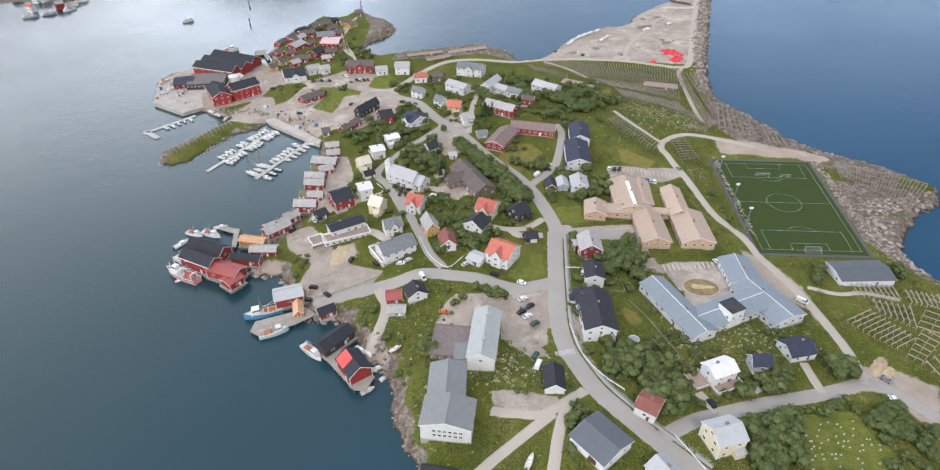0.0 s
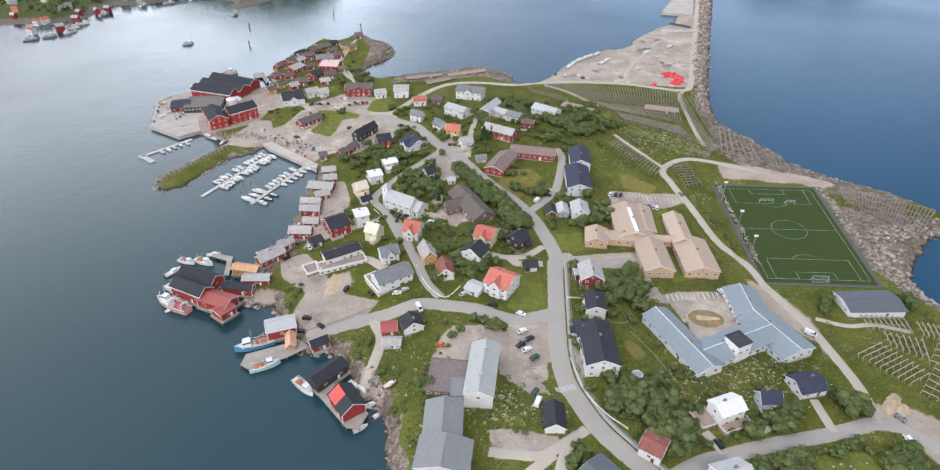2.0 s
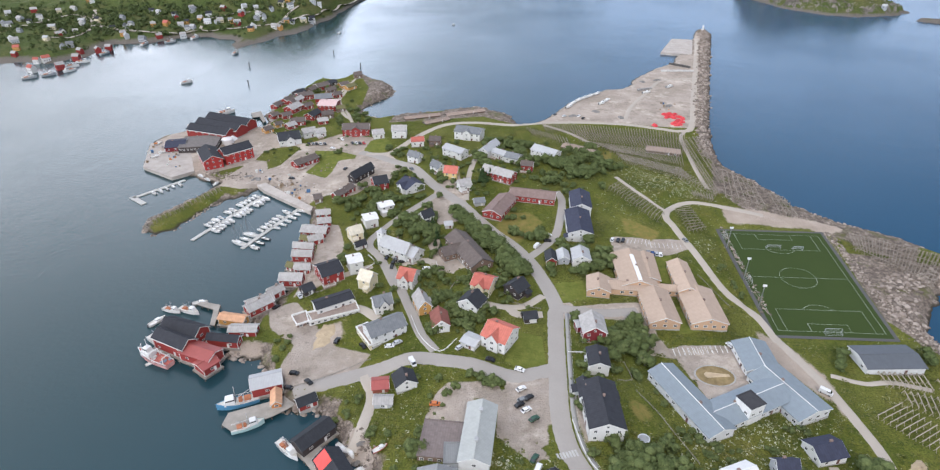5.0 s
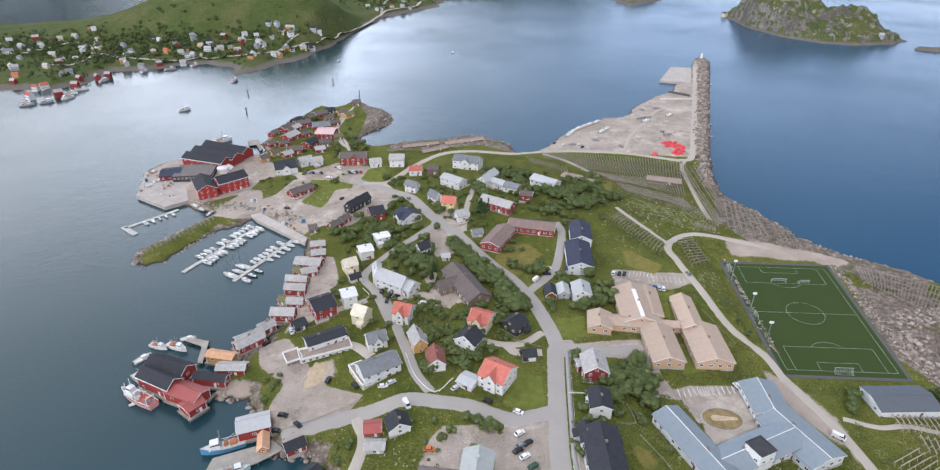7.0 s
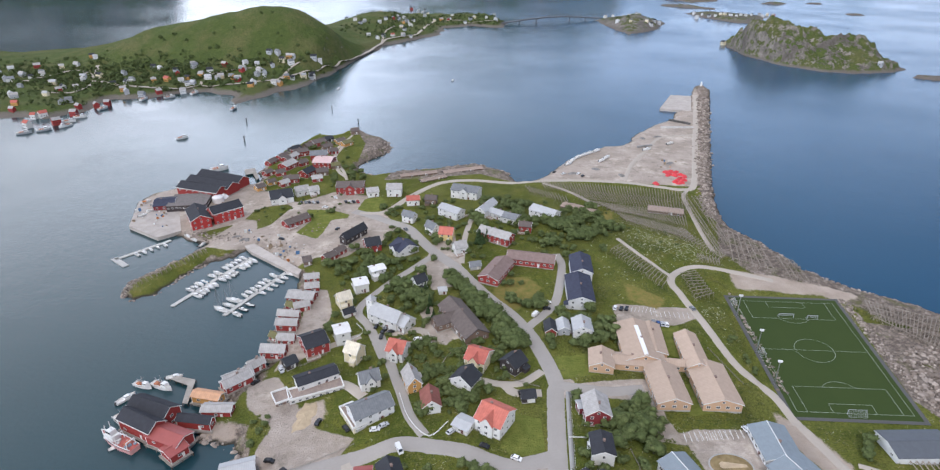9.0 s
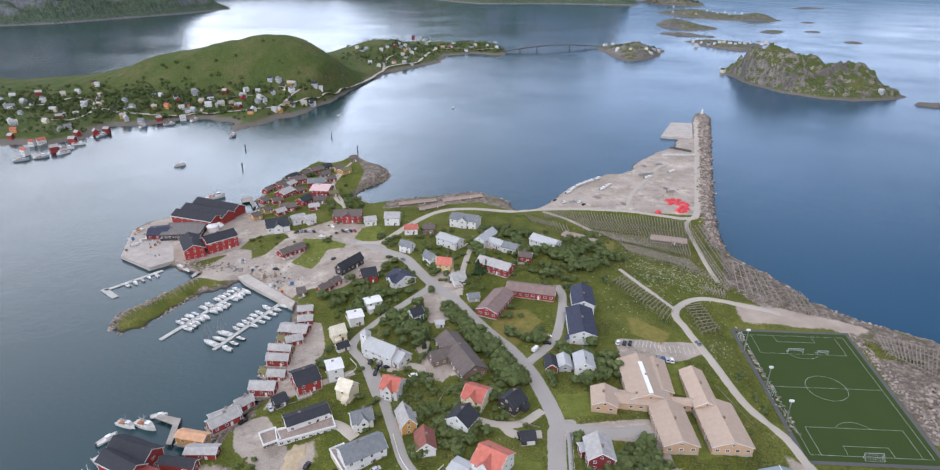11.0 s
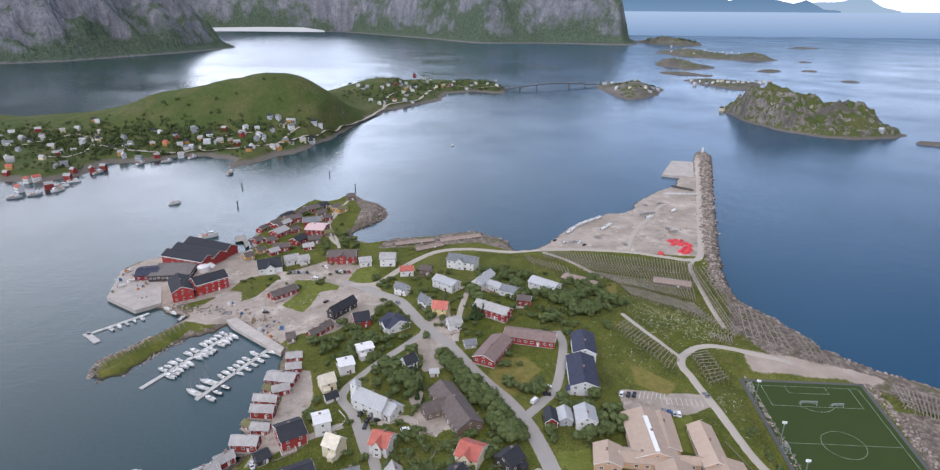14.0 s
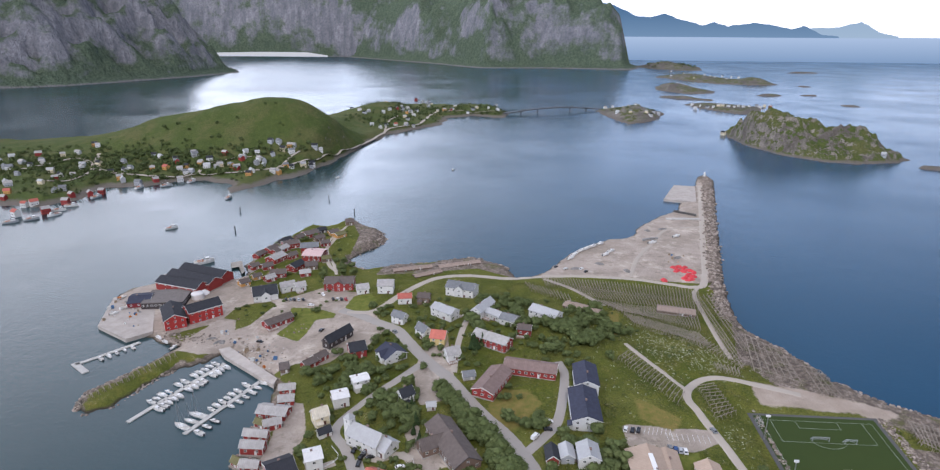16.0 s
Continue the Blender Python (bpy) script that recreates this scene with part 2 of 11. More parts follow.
    tide.inputs[1].default_value, tide.inputs[2].default_value = 1.1, 0.5
    c = mix(n, l, tide.outputs[0], c, (0.045, 0.04, 0.03))
    l.new(c, b.inputs["Base Color"])
    bumped(n, l, b, calc(n, l, "MULTIPLY_ADD", n3, 1.5, n08), 0.9, 0.7)
    return m


def road_mat(name, a, b2):
    m, n, l, b = mat_base(name, 0.9, 0, 0.15)
    pos = where(n)
    c = mix(n, l, tex_noise(n, l, pos, 0.1, 5), a, b2)
    c = mix(n, l, calc(n, l, "MULTIPLY", tex_noise(n, l, pos, 1.3, 4), 0.45), c, tuple(v * 0.75 for v in a))
    l.new(c, b.inputs["Base Color"])
    return m


def sea_mat():
    m, n, l, b = mat_base("sea_water", 0.12)
    b.inputs["IOR"].default_value = 1.33
    pos = where(n)
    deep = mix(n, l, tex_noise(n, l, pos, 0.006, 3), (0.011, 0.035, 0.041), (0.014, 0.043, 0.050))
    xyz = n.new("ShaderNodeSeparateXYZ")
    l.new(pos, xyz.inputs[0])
    sky_tint = n.new("ShaderNodeMapRange")          # green-grey in the fjord; reflected sky's blue painted into the open sea
    sky_tint.interpolation_type = "SMOOTHSTEP"
    l.new(calc(n, l, "MULTIPLY_ADD", tex_noise(n, l, pos, 0.003, 4), 260.0, calc(n, l, "MULTIPLY_ADD", xyz.outputs[1], 0.12, xyz.outputs[0])), sky_tint.inputs[0])
    sky_tint.inputs[1].default_value, sky_tint.inputs[2].default_value = -60, 430
    l.new(mix(n, l, sky_tint.outputs[0], deep, (0.016, 0.060, 0.112)), b.inputs["Base Color"])
    patches = tex_noise(n, l, pos, 0.004, 4)
    r = ramp(n, l, patches, ((0.35, (0.10, 0.10, 0.10)), (0.65, (0.24, 0.24, 0.24))))
    # wind on the water in a broad lane up the fjord
    across = calc(n, l, "ADD", xyz.outputs[0], calc(n, l, "MULTIPLY_ADD", xyz.outputs[1], 0.38, 110.0))
    lane = calc(n, l, "DIVIDE", calc(n, l, "ABSOLUTE", across), calc(n, l, "MULTIPLY_ADD", xyz.outputs[1], 0.085, 125.0))
    k = n.new("ShaderNodeMapRange")
    k.interpolation_type = "SMOOTHSTEP"
    l.new(calc(n, l, "ADD", lane, calc(n, l, "MULTIPLY_ADD", patches, 0.9, -0.45)), k.inputs[0])
    k.inputs[1].default_value, k.inputs[2].default_value = 1.75, 0.10
    start = n.new("ShaderNodeMapRange")
    l.new(xyz.outputs[1], start.inputs[0])
    start.inputs[1].default_value, start.inputs[2].default_value = 1300, 2000
    ruffled = calc(n, l, "MULTIPLY", k.outputs[0], start.outputs[0])
    l.new(mix(n, l, ruffled, r, (0.26, 0.26, 0.26)), b.inputs["Roughness"])
    h = calc(n, l, "MULTIPLY_ADD", tex_noise(n, l, pos, 0.35, 5, 0.65), 0.35, calc(n, l, "MULTIPLY", tex_noise(n, l, pos, 0.05, 3), 0.4))
    swell = n.new("ShaderNodeCombineXYZ")           # wind waves in the lane lean towards the open water, more so in its far part
    steep = n.new("ShaderNodeMapRange")
    l.new(xyz.outputs[1], steep.inputs[0])
    steep.inputs[1].default_value, steep.inputs[2].default_value = 2600, 4400
    steep.inputs[3].default_value, steep.inputs[4].default_value = 0.115, 0.19
    tip = calc(n, l, "MULTIPLY", ruffled, steep.outputs[0])
    l.new(calc(n, l, "MULTIPLY", tip, 0.35), swell.inputs[0])
    l.new(calc(n, l, "MULTIPLY", tip, -1.0), swell.inputs[1])
    swell.inputs[2].default_value = 1.0
    lean = n.new("ShaderNodeVectorMath")
    lean.operation = "NORMALIZE"
    l.new(swell.outputs[0], lean.inputs[0])
    waves = n.new("ShaderNodeBump")
    waves.inputs["Strength"].default_value, waves.inputs["Distance"].default_value = 0.35, 1.0
    l.new(h, waves.inputs["Height"])
    l.new(lean.outputs[0], waves.inputs["Normal"])
    l.new(waves.outputs[0], b.inputs["Normal"])
    return m


def cliff_mat(name, green=0.5, rock_a=(0.10, 0.095, 0.10), rock_b=(0.27, 0.25, 0.25), scale=1.0, lush=1.0, lean=1.0):
    """Mountain: bare faces where it is steep, grass and scrub on the ledges."""
    m, n, l, b = mat_base(name, 0.95, 0, 0.1)
    pos = where(n)
    g = n.new("ShaderNodeNewGeometry")
    xyz = n.new("ShaderNodeSeparateXYZ")
    l.new(g.outputs["Normal"], xyz.inputs[0])
    big, mid, fine = tex_noise(n, l, pos, 0.006 * scale, 6, 0.65), tex_noise(n, l, pos, 0.03 * scale, 5, 0.65), tex_noise(n, l, pos, 0.16 * scale, 4, 0.7)
    streak = n.new("ShaderNodeMapping")
    streak.inputs["Scale"].default_value = (0.03 * scale, 0.03 * scale, 0.006 * scale)
    l.new(pos, streak.inputs[0])
    st = calc(n, l, "MULTIPLY_ADD", tex_noise(n, l, streak.outputs[0], 1.0, 6, 0.7), 0.6, calc(n, l, "MULTIPLY", tex_noise(n, l, pos, 0.012 * scale, 7, 0.75), 0.4))
    rock = ramp(n, l, st, ((0.3, rock_a), (0.5, tuple((Vector(rock_a) + Vector(rock_b)) / 2)), (0.68, rock_b)))
    rock = mix(n, l, ramp(n, l, big, ((0.40, (0.75, 0.75, 0.75)), (0.55, (0, 0, 0)))), rock, tuple(Vector(rock_a) * 0.9))
    rock = mix(n, l, ramp(n, l, fine, ((0.35, (0.6, 0.6, 0.6)), (0.6, (0, 0, 0)))), rock, tuple(Vector(rock_a) * 0.6))
    grass = mix(n, l, mid, tuple(lush * v for v in (0.050, 0.078, 0.022)), tuple(lush * v for v in (0.125, 0.150, 0.042)))
    grass = mix(n, l, ramp(n, l, big, ((0.45, (0, 0, 0)), (0.62, (0.7, 0.7, 0.7)))), grass, tuple(lush * v for v in (0.165, 0.150, 0.065)))
    grass = mix(n, l, ramp(n, l, fine, ((0.4, (0.6, 0.6, 0.6)), (0.6, (0, 0, 0)))), grass, (0.03, 0.05, 0.015))
    f = calc(n, l, "ADD", calc(n, l, "MULTIPLY_ADD", xyz.outputs[2], lean, 0.75 * (1 - lean)), calc(n, l, "MULTIPLY_ADD", mid, 2.2, calc(n, l, "MULTIPLY_ADD", big, 1.4, -1.8)))
    p = n.new("ShaderNodeSeparateXYZ")
    l.new(pos, p.inputs[0])
    belt = n.new("ShaderNodeMapRange")
    l.new(p.outputs[2], belt.inputs[0])
    belt.inputs[1].default_value, belt.inputs[2].default_value = 0, 330
    belt.inputs[3].default_value, belt.inputs[4].default_value = 0.20, 0.0
    f = calc(n, l, "ADD", f, belt.outputs[0])
    r = n.new("ShaderNodeMapRange")
    l.new(f, r.inputs[0])
    r.inputs[1].default_value, r.inputs[2].default_value = 0.98 - green * 0.5, 1.12 - green * 0.5
    c = mix(n, l, r.outputs[0], rock, grass)
    tide = n.new("ShaderNodeMapRange")
    l.new(calc(n, l, "ADD", p.outputs[2], calc(n, l, "MULTIPLY_ADD", fine, 5.0, calc(n, l, "MULTIPLY_ADD", mid, 6.0, -5.5))), tide.inputs[0])
    tide.inputs[1].default_value, tide.inputs[2].default_value = 4.5, 2.5
    shore = mix(n, l, fine, tuple(Vector(rock_a) * 0.7), (0.20, 0.175, 0.150))
    c = mix(n, l, tide.outputs[0], c, shore)
    l.new(c, b.inputs["Base Color"])
    bumped(n, l, b, calc(n, l, "MULTIPLY_ADD", mid, 4.0, fine), 0.8, 4.0 / scale)
    return m


# ---- building helpers ----
def mesh_of(name, verts, faces, mat=None):
    me = bpy.data.meshes.new(name)
    me.from_pydata(verts, [], faces)
    if mat:
        me.materials.append(mat)
    me.update()
    return me


def bm_mesh(name, bm, mat):
    me = bpy.data.meshes.new(name)
    bm.to_mesh(me)
    bm.free()
    me.materials.append(mat)
    return me


def child(name, me, parent, m=None, label=""):
    ob = new(name, me)
    ob.parent = parent
    if m is not None:
        ob.matrix_basis = m
    if label:
        tagged(ob, label)
    return ob


def box_data(x0, x1, y0, y1, z0, z1, verts, faces):
    k = len(verts)
    verts += [(x0, y0, z0), (x1, y0, z0), (x1, y1, z0), (x0, y1, z0), (x0, y0, z1), (x1, y0, z1), (x1, y1, z1), (x0, y1, z1)]
    faces += [tuple(k + i for i in f) for f in ((3, 2, 1, 0), (4, 5, 6, 7), (0, 1, 5, 4), (1, 2, 6, 5), (2, 3, 7, 6), (3, 0, 4, 7))]


def beam_data(a, b, w, verts, faces):
    """A square bar from a to b."""
    a, b = Vector(a), Vector(b)
    d = (b - a).normalized()
    s = d.cross(Vector((0, 0, 1)) if abs(d.z) < 0.9 else Vector((1, 0, 0))).normalized() * w / 2
    u = d.cross(s).normalized() * w / 2
    k = len(verts)
    verts += [tuple(p + q) for p in (a, b) for q in (-s - u, s - u, s + u, -s + u)]
    faces += [tuple(k + i for i in f) for f in ((3, 2, 1, 0), (4, 5, 6, 7), (0, 1, 5, 4), (1, 2, 6, 5), (2, 3, 7, 6), (3, 0, 4, 7))]


def empty(name, x, y, z, rot=0.0):
    ob = new(name)
    ob.matrix_basis = pose(x, y, z, 0, 0, rot)
    ob.empty_display_size = 0.5
    return ob


# ---- shape of the land ----
west_shore = [(-30, 107), (-35, 116), (-39, 121), (-42, 127), (-45, 133), (-46, 142), (-52, 150), (-61, 155), (-68, 166), (-76, 173), (-82, 177), (-85, 172), (-93, 177), (-98, 186), (-108, 193), (-111, 200), (-116, 199), (-126, 201), (-135, 207), (-132, 215), (-126, 221), (-126, 231), (-125, 242), (-122, 254)]
hut_shore = [(-120, 234), (-119, 246), (-118, 255), (-119, 271), (-125, 289), (-129, 308), (-135, 330)]
harbour_shore = [(-146, 338), (-178, 358), (-181, 349), (-185, 344), (-196, 335), (-203, 318), (-206, 299), (-215, 292), (-224, 295), (-228, 307), (-217, 335), (-209, 359), (-222, 362), (-234, 368), (-247, 366), (-276, 379), (-295, 420), (-291, 436), (-279, 447), (-271, 468), (-245, 467), (-225, 461), (-222, 470), (-228, 482)]
headland_shore = [(-234, 488), (-231, 496), (-232, 511), (-233, 529), (-230, 543), (-227, 558), (-224, 577), (-218, 593), (-200, 590), (-194, 605), (-193, 629), (-180, 615), (-161, 595), (-147, 587), (-139, 569), (-140, 548), (-149, 532), (-154, 517), (-148, 500), (-133, 491)]
bay_shore = [(-118, 501), (-89, 512), (-53, 532), (-26, 516), (-16, 494), (-7, 497), (4, 507), (14, 528), (25, 553), (36, 568), (57, 592), (74, 599), (87, 613), (93, 637), (110, 665), (126, 688), (144, 705), (150, 729), (154, 740), (168, 744), (184, 812), (189, 830), (196, 858)]
mole_shore = [(205, 884), (217, 882), (218, 856), (182, 700), (157, 586), (140, 509), (134, 471), (132, 438), (134, 423), (146, 408), (156, 387), (161, 374), (171, 363), (183, 352), (195, 346), (209, 338), (218, 329)]
east_shore = [(229, 318), (221, 299), (208, 291), (198, 278), (187, 264), (180, 249), (181, 239), (188, 232)]
near_shore = [(330, 120), (330, -90), (-70, -90), (-48, 40)]
SHORE = west_shore + hut_shore + harbour_shore + headland_shore + bay_shore + mole_shore + east_shore + near_shore
GX0, GY0, GSTEP, GNX, GNY = -300.0, -90.0, 2.0, 321, 493


def signed_distance(pts, x, y):
    """Distance from each (x, y) to the closed outline: positive inside."""
    best = np.full(x.shape, 1e9)
    inside = np.zeros(x.shape, bool)
    for (ax, ay), (bx, by) in zip(pts, pts[1:] + pts[:1]):
        dx, dy = bx - ax, by - ay
        k = np.clip(((x - ax) * dx + (y - ay) * dy) / (dx * dx + dy * dy + 1e-9), 0, 1)
        best = np.minimum(best, np.hypot(x - ax - k * dx, y - ay - k * dy))
        if ay != by:
            inside ^= ((ay > y) != (by > y)) & (x < ax + (y - ay) * dx / dy)
    return np.where(inside, best, -best)


def smooth(v):
    v = np.clip(v, 0, 1)
    return v * v * (3 - 2 * v)


def wave_noise(x, y, scale, seed):
    """A cheap sum of sines for uneven ground."""
    r = np.random.RandomState(seed)
    v = 0 * x
    for n in range(7):
        a, p, f = r.rand() * 6.28, r.rand() * 6.28, (0.6 + r.rand() * 1.2) * 6.28 / scale
        v = v + np.sin((x * math.cos(a) + y * math.sin(a)) * f + p + 1.3 * np.sin((y * math.cos(a) - x * math.sin(a)) * f * 0.7 + p))
    return v / 4


GRID_X, GRID_Y = np.meshgrid(GX0 + GSTEP * np.arange(GNX), GY0 + GSTEP * np.arange(GNY))
SHORE_D = signed_distance(SHORE, GRID_X, GRID_Y) + 1.2 * wave_noise(GRID_X, GRID_Y, 14, 3)
# height of the land, spot by spot: x, y, z
SPOTS = ((-175, 370, 2.6), (-215, 380, 2.4), (-240, 360, 2.2), (-110, 225, 3.2), (-150, 385, 3.2), (-121, 411, 4.5), (-60, 310, 6.5), (-58, 344, 7.5),
         (-35, 205, 8), (15, 345, 8), (17, 245, 8.5), (64, 220, 7), (69, 200, 8), (27, 165, 10), (16, 140, 10.5), (76, 300, 9.5), (74, 330, 10), (92, 352, 7),
         (135, 290, 4), (112, 240, 4.6), (160, 240, 4), (160, 333, 4), (106, 330, 4.6), (125, 205, 5), (125, 150, 6), (70, 130, 8.5), (-25, 130, 8), (-60, 155, 6), (-75, 185, 4),
         (-12, 483, 3.5), (-104, 435, 5.5), (-50, 395, 9), (0, 395, 9), (95, 415, 5), (40, 460, 4), (130, 480, 4), (150, 700, 3), (200, 700, 3.2), (-120, 480, 5), (-170, 520, 4),
         (-165, 565, 6), (170, 400, 3), (220, 260, 3), (230, 150, 4), (-85, 265, 4), (-100, 300, 3), (-235, 300, 2.2), (-95, 160, 2.5), (30, 60, 9))
_w, _h = 0, 0
for _x, _y, _z in SPOTS:
    _k = 1 / (((GRID_X - _x) ** 2 + (GRID_Y - _y) ** 2) / 400 + 0.08) ** 2
    _w, _h = _w + _k, _h + _k * _z
GRID_Z = _h / _w
PITCH = [(104.0, 236.0), (166.5, 240.5), (162.5, 336.5), (103.5, 333.0)]
GRID_Z = np.where(signed_distance(PITCH, GRID_X, GRID_Y) > -3, 4.0, GRID_Z)
_rough = smooth((9 - SHORE_D) / 9)
GRID_Z = np.where(SHORE_D > 0, GRID_Z * smooth((SHORE_D + 1) / 9) + _rough * 0.5 * wave_noise(GRID_X, GRID_Y, 7, 5), np.maximum(-7, SHORE_D * 0.45))
GRID_Z = GRID_Z + np.where(SHORE_D > 8, 0.12, 0) * wave_noise(GRID_X, GRID_Y, 9, 8) * (signed_distance(PITCH, GRID_X, GRID_Y) < -3)


def ground_z(x, y):
    u, v = min(max((x - GX0) / GSTEP, 0), GNX - 1.001), min(max((y - GY0) / GSTEP, 0), GNY - 1.001)
    i, j = int(u), int(v)
    u, v = u - i, v - j
    g = GRID_Z
    return float((g[j, i] * (1 - u) + g[j, i + 1] * u) * (1 - v) + (g[j + 1, i] * (1 - u) + g[j + 1, i + 1] * u) * v)


# ---- ground, sea and roads ----
ZONES = {}


def zone(kind, pts):
    d = signed_distance(pts, GRID_X, GRID_Y)
    v = np.clip(0.5 + d / (9.0 if kind in ("dry", "sand") else 3.0), 0, 1)
    ZONES[kind] = np.maximum(ZONES.get(kind, np.zeros(GRID_X.shape)), v)


zone("green", [(-199, 394), (-199, 406), (-193, 416), (-179, 421), (-174, 417), (-176, 401), (-178, 387), (-184, 380), (-190, 393)])
zone("green", [(-107, 420), (-85, 416), (-61, 354), (-76, 375), (-95, 396)])
zone("green", [(-213, 531), (-188, 557), (-171, 530), (-159, 470), (-178, 468)])
zone("green", [(-220, 471), (-204, 476), (-197, 452), (-208, 451)])
zone("green", [(-222, 299), (-201, 342), (-198, 340), (-206, 300), (-216, 293)])
zone("green", [(-214, 560), (-196, 596), (-178, 596), (-160, 560), (-156, 522), (-178, 498), (-205, 520)])
zone("rock", [(-186, 609), (-165, 559), (-149, 508), (-138, 538), (-138, 566), (-154, 594)])
zone("lawn", [(91, 139), (110, 146), (119, 145), (122, 135), (122, 124), (90, 119)])
zone("dry", [(69, 205), (73, 210), (79, 212), (82, 207), (78, 201), (72, 198), (69, 201)])
zone("sand", [(73, 206), (81, 208), (81, 206), (73, 203)])
zone("sand", [(4, 492), (39, 523), (83, 572), (114, 622), (118, 613), (77, 528), (47, 505)])
zone("lawn", [(-156, 377), (-152, 397), (-157, 400), (-162, 414), (-145, 414), (-128, 407), (-129, 401), (-139, 398), (-138, 382), (-139, 370)])
zone("lawn", [(-126, 417), (-125, 434), (-116, 441), (-107, 430), (-108, 412), (-119, 409)])
zone("lawn", [(-5, 223), (7, 220), (9, 203), (-0, 200), (-8, 203)])
zone("lawn", [(12, 260), (31, 265), (32, 250), (16, 245)])
zone("lawn", [(63, 289), (72, 290), (72, 266), (61, 269)])
zone("lawn", [(67, 250), (74, 251), (78, 234), (66, 230)])
zone("gravel", [(-121, 232), (-109, 237), (-97, 224), (-81, 208), (-64, 204), (-69, 192), (-81, 184), (-95, 183), (-100, 194), (-99, 207), (-114, 217)])
zone("gravel", [(-29, 189), (-11, 192), (-0, 173), (8, 156), (5, 153), (-8, 164), (-9, 178), (-18, 183), (-19, 170), (-35, 171), (-33, 183)])
zone("gravel", [(-7, 196), (9, 199), (10, 162), (7, 160), (-0, 174), (-6, 184)])
zone("gravel", [(-232, 367), (-208, 363), (-195, 416), (-215, 450), (-187, 430), (-172, 425), (-151, 446), (-112, 437), (-122, 418), (-138, 404), (-101, 396), (-110, 383), (-116, 363), (-137, 336), (-179, 357), (-189, 349), (-211, 353)])
zone("gravel", [(-293, 417), (-278, 446), (-238, 467), (-217, 465), (-195, 416), (-200, 388), (-229, 362), (-245, 363), (-273, 375)])
zone("gravel", [(54, 216), (66, 223), (88, 226), (91, 209), (82, 192), (70, 191), (61, 216)])
zone("gravel", [(42, 307), (81, 307), (84, 299), (69, 289), (43, 292)])
zone("gravel", [(-0, 490), (22, 580), (52, 610), (88, 676), (127, 742), (146, 812), (201, 871), (192, 796), (121, 494), (50, 497)])
zone("sand", [(101, 241), (112, 231), (121, 213), (122, 184), (119, 198), (110, 208), (101, 224)])
zone("gravel", [(-10, 138), (-6, 139), (14, 137), (13, 133), (-3, 127), (-8, 131)])
zone("sand", [(126, 168), (140, 167), (151, 160), (140, 137), (131, 156), (123, 156)])
zone("gravel", [(19, 242), (52, 251), (57, 227), (63, 214), (52, 215), (45, 236), (21, 235)])
zone("rock", [(123, 427), (152, 397), (182, 356), (213, 329), (201, 307), (181, 317), (166, 335), (153, 352), (125, 356), (114, 380)])
zone("rock", [(168, 314), (223, 305), (182, 222), (172, 238), (163, 256), (164, 288)])
zone("sand", [(112, 357), (141, 355), (165, 348), (178, 340), (166, 331), (158, 338), (113, 338)])
zone("rock", [(-185, 621), (-151, 590), (-138, 566), (-138, 541), (-147, 516), (-144, 485), (-164, 527)])
zone("rock", [(-121, 474), (-118, 502), (-87, 502), (-50, 530), (-23, 513), (-14, 490), (-22, 489), (-47, 501), (-84, 484)])
zone("rock", [(202, 865), (219, 856), (158, 581), (134, 467), (130, 415), (120, 437), (130, 510)])
zone("sand", [(-132, 206), (-114, 208), (-110, 198), (-124, 198)])
zone("sand", [(-95, 217), (-84, 225), (-79, 215), (-82, 208), (-91, 209)])
zone("rock", [(-47, 143), (-43, 138), (-42, 131), (-37, 122), (-27, 108), (-36, 108), (-45, 122), (-50, 129)])
zone("asphalt", [(44, 300), (78, 301), (82, 298), (69, 292), (45, 293)])
zone("dry", [(-19, 329), (-2, 331), (6, 320), (-7, 296), (-20, 306)])
zone("dry", [(50, 330), (70, 314), (65, 302), (51, 312)])
zone("dry", [(48, 437), (55, 438), (50, 395), (45, 398)])
zone("gravel", [(-54, 163), (-58, 151), (-53, 143), (-59, 142), (-62, 154)])
zone("gravel", [(-60, 376), (-51, 382), (-36, 321), (-53, 312), (-63, 341)])
zone("gravel", [(-56, 279), (-42, 280), (-35, 273), (-38, 266), (-47, 268)])

zone("gravel", [(-122, 312), (-111, 310), (-101, 288), (-101, 267), (-102, 250), (-112, 240), (-113, 256), (-115, 280)])
zone("gravel", [(-59, 299), (-50, 278), (-41, 267), (-23, 276), (-22, 284), (-34, 276), (-46, 284), (-53, 305)])
zone("asphalt", [(-3, 197), (11, 203), (12, 172), (9, 171), (6, 162), (11, 156), (8, 155), (-2, 172), (-4, 186)])
zone("sand", [(18, 192), (22, 192), (22, 179), (26, 177), (26, 167), (23, 164), (18, 180)])
zone("green", [(37, 196), (43, 195), (49, 187), (55, 177), (51, 174), (47, 167), (38, 165), (37, 174)])
zone("dry", [(40, 189), (46, 185), (48, 179), (43, 176), (40, 181)])
zone("dry", [(65, 287), (71, 288), (71, 268), (64, 270)])
zone("dry", [(68, 249), (73, 249), (76, 236), (68, 233)])
zone("gravel", [(-62, 166), (-56, 164), (-50, 154), (-51, 143), (-57, 140)])
zone("gravel", [(-172, 414), (-165, 420), (-140, 416), (-124, 411), (-118, 406), (-104, 411), (-88, 389), (-92, 379), (-96, 363), (-106, 358), (-111, 348), (-121, 340), (-131, 348), (-132, 374), (-126, 400), (-144, 413)])
zone("sand", [(96, 532), (112, 545), (122, 540), (114, 528)])
zone("sand", [(120, 640), (152, 646), (148, 655), (122, 650)])
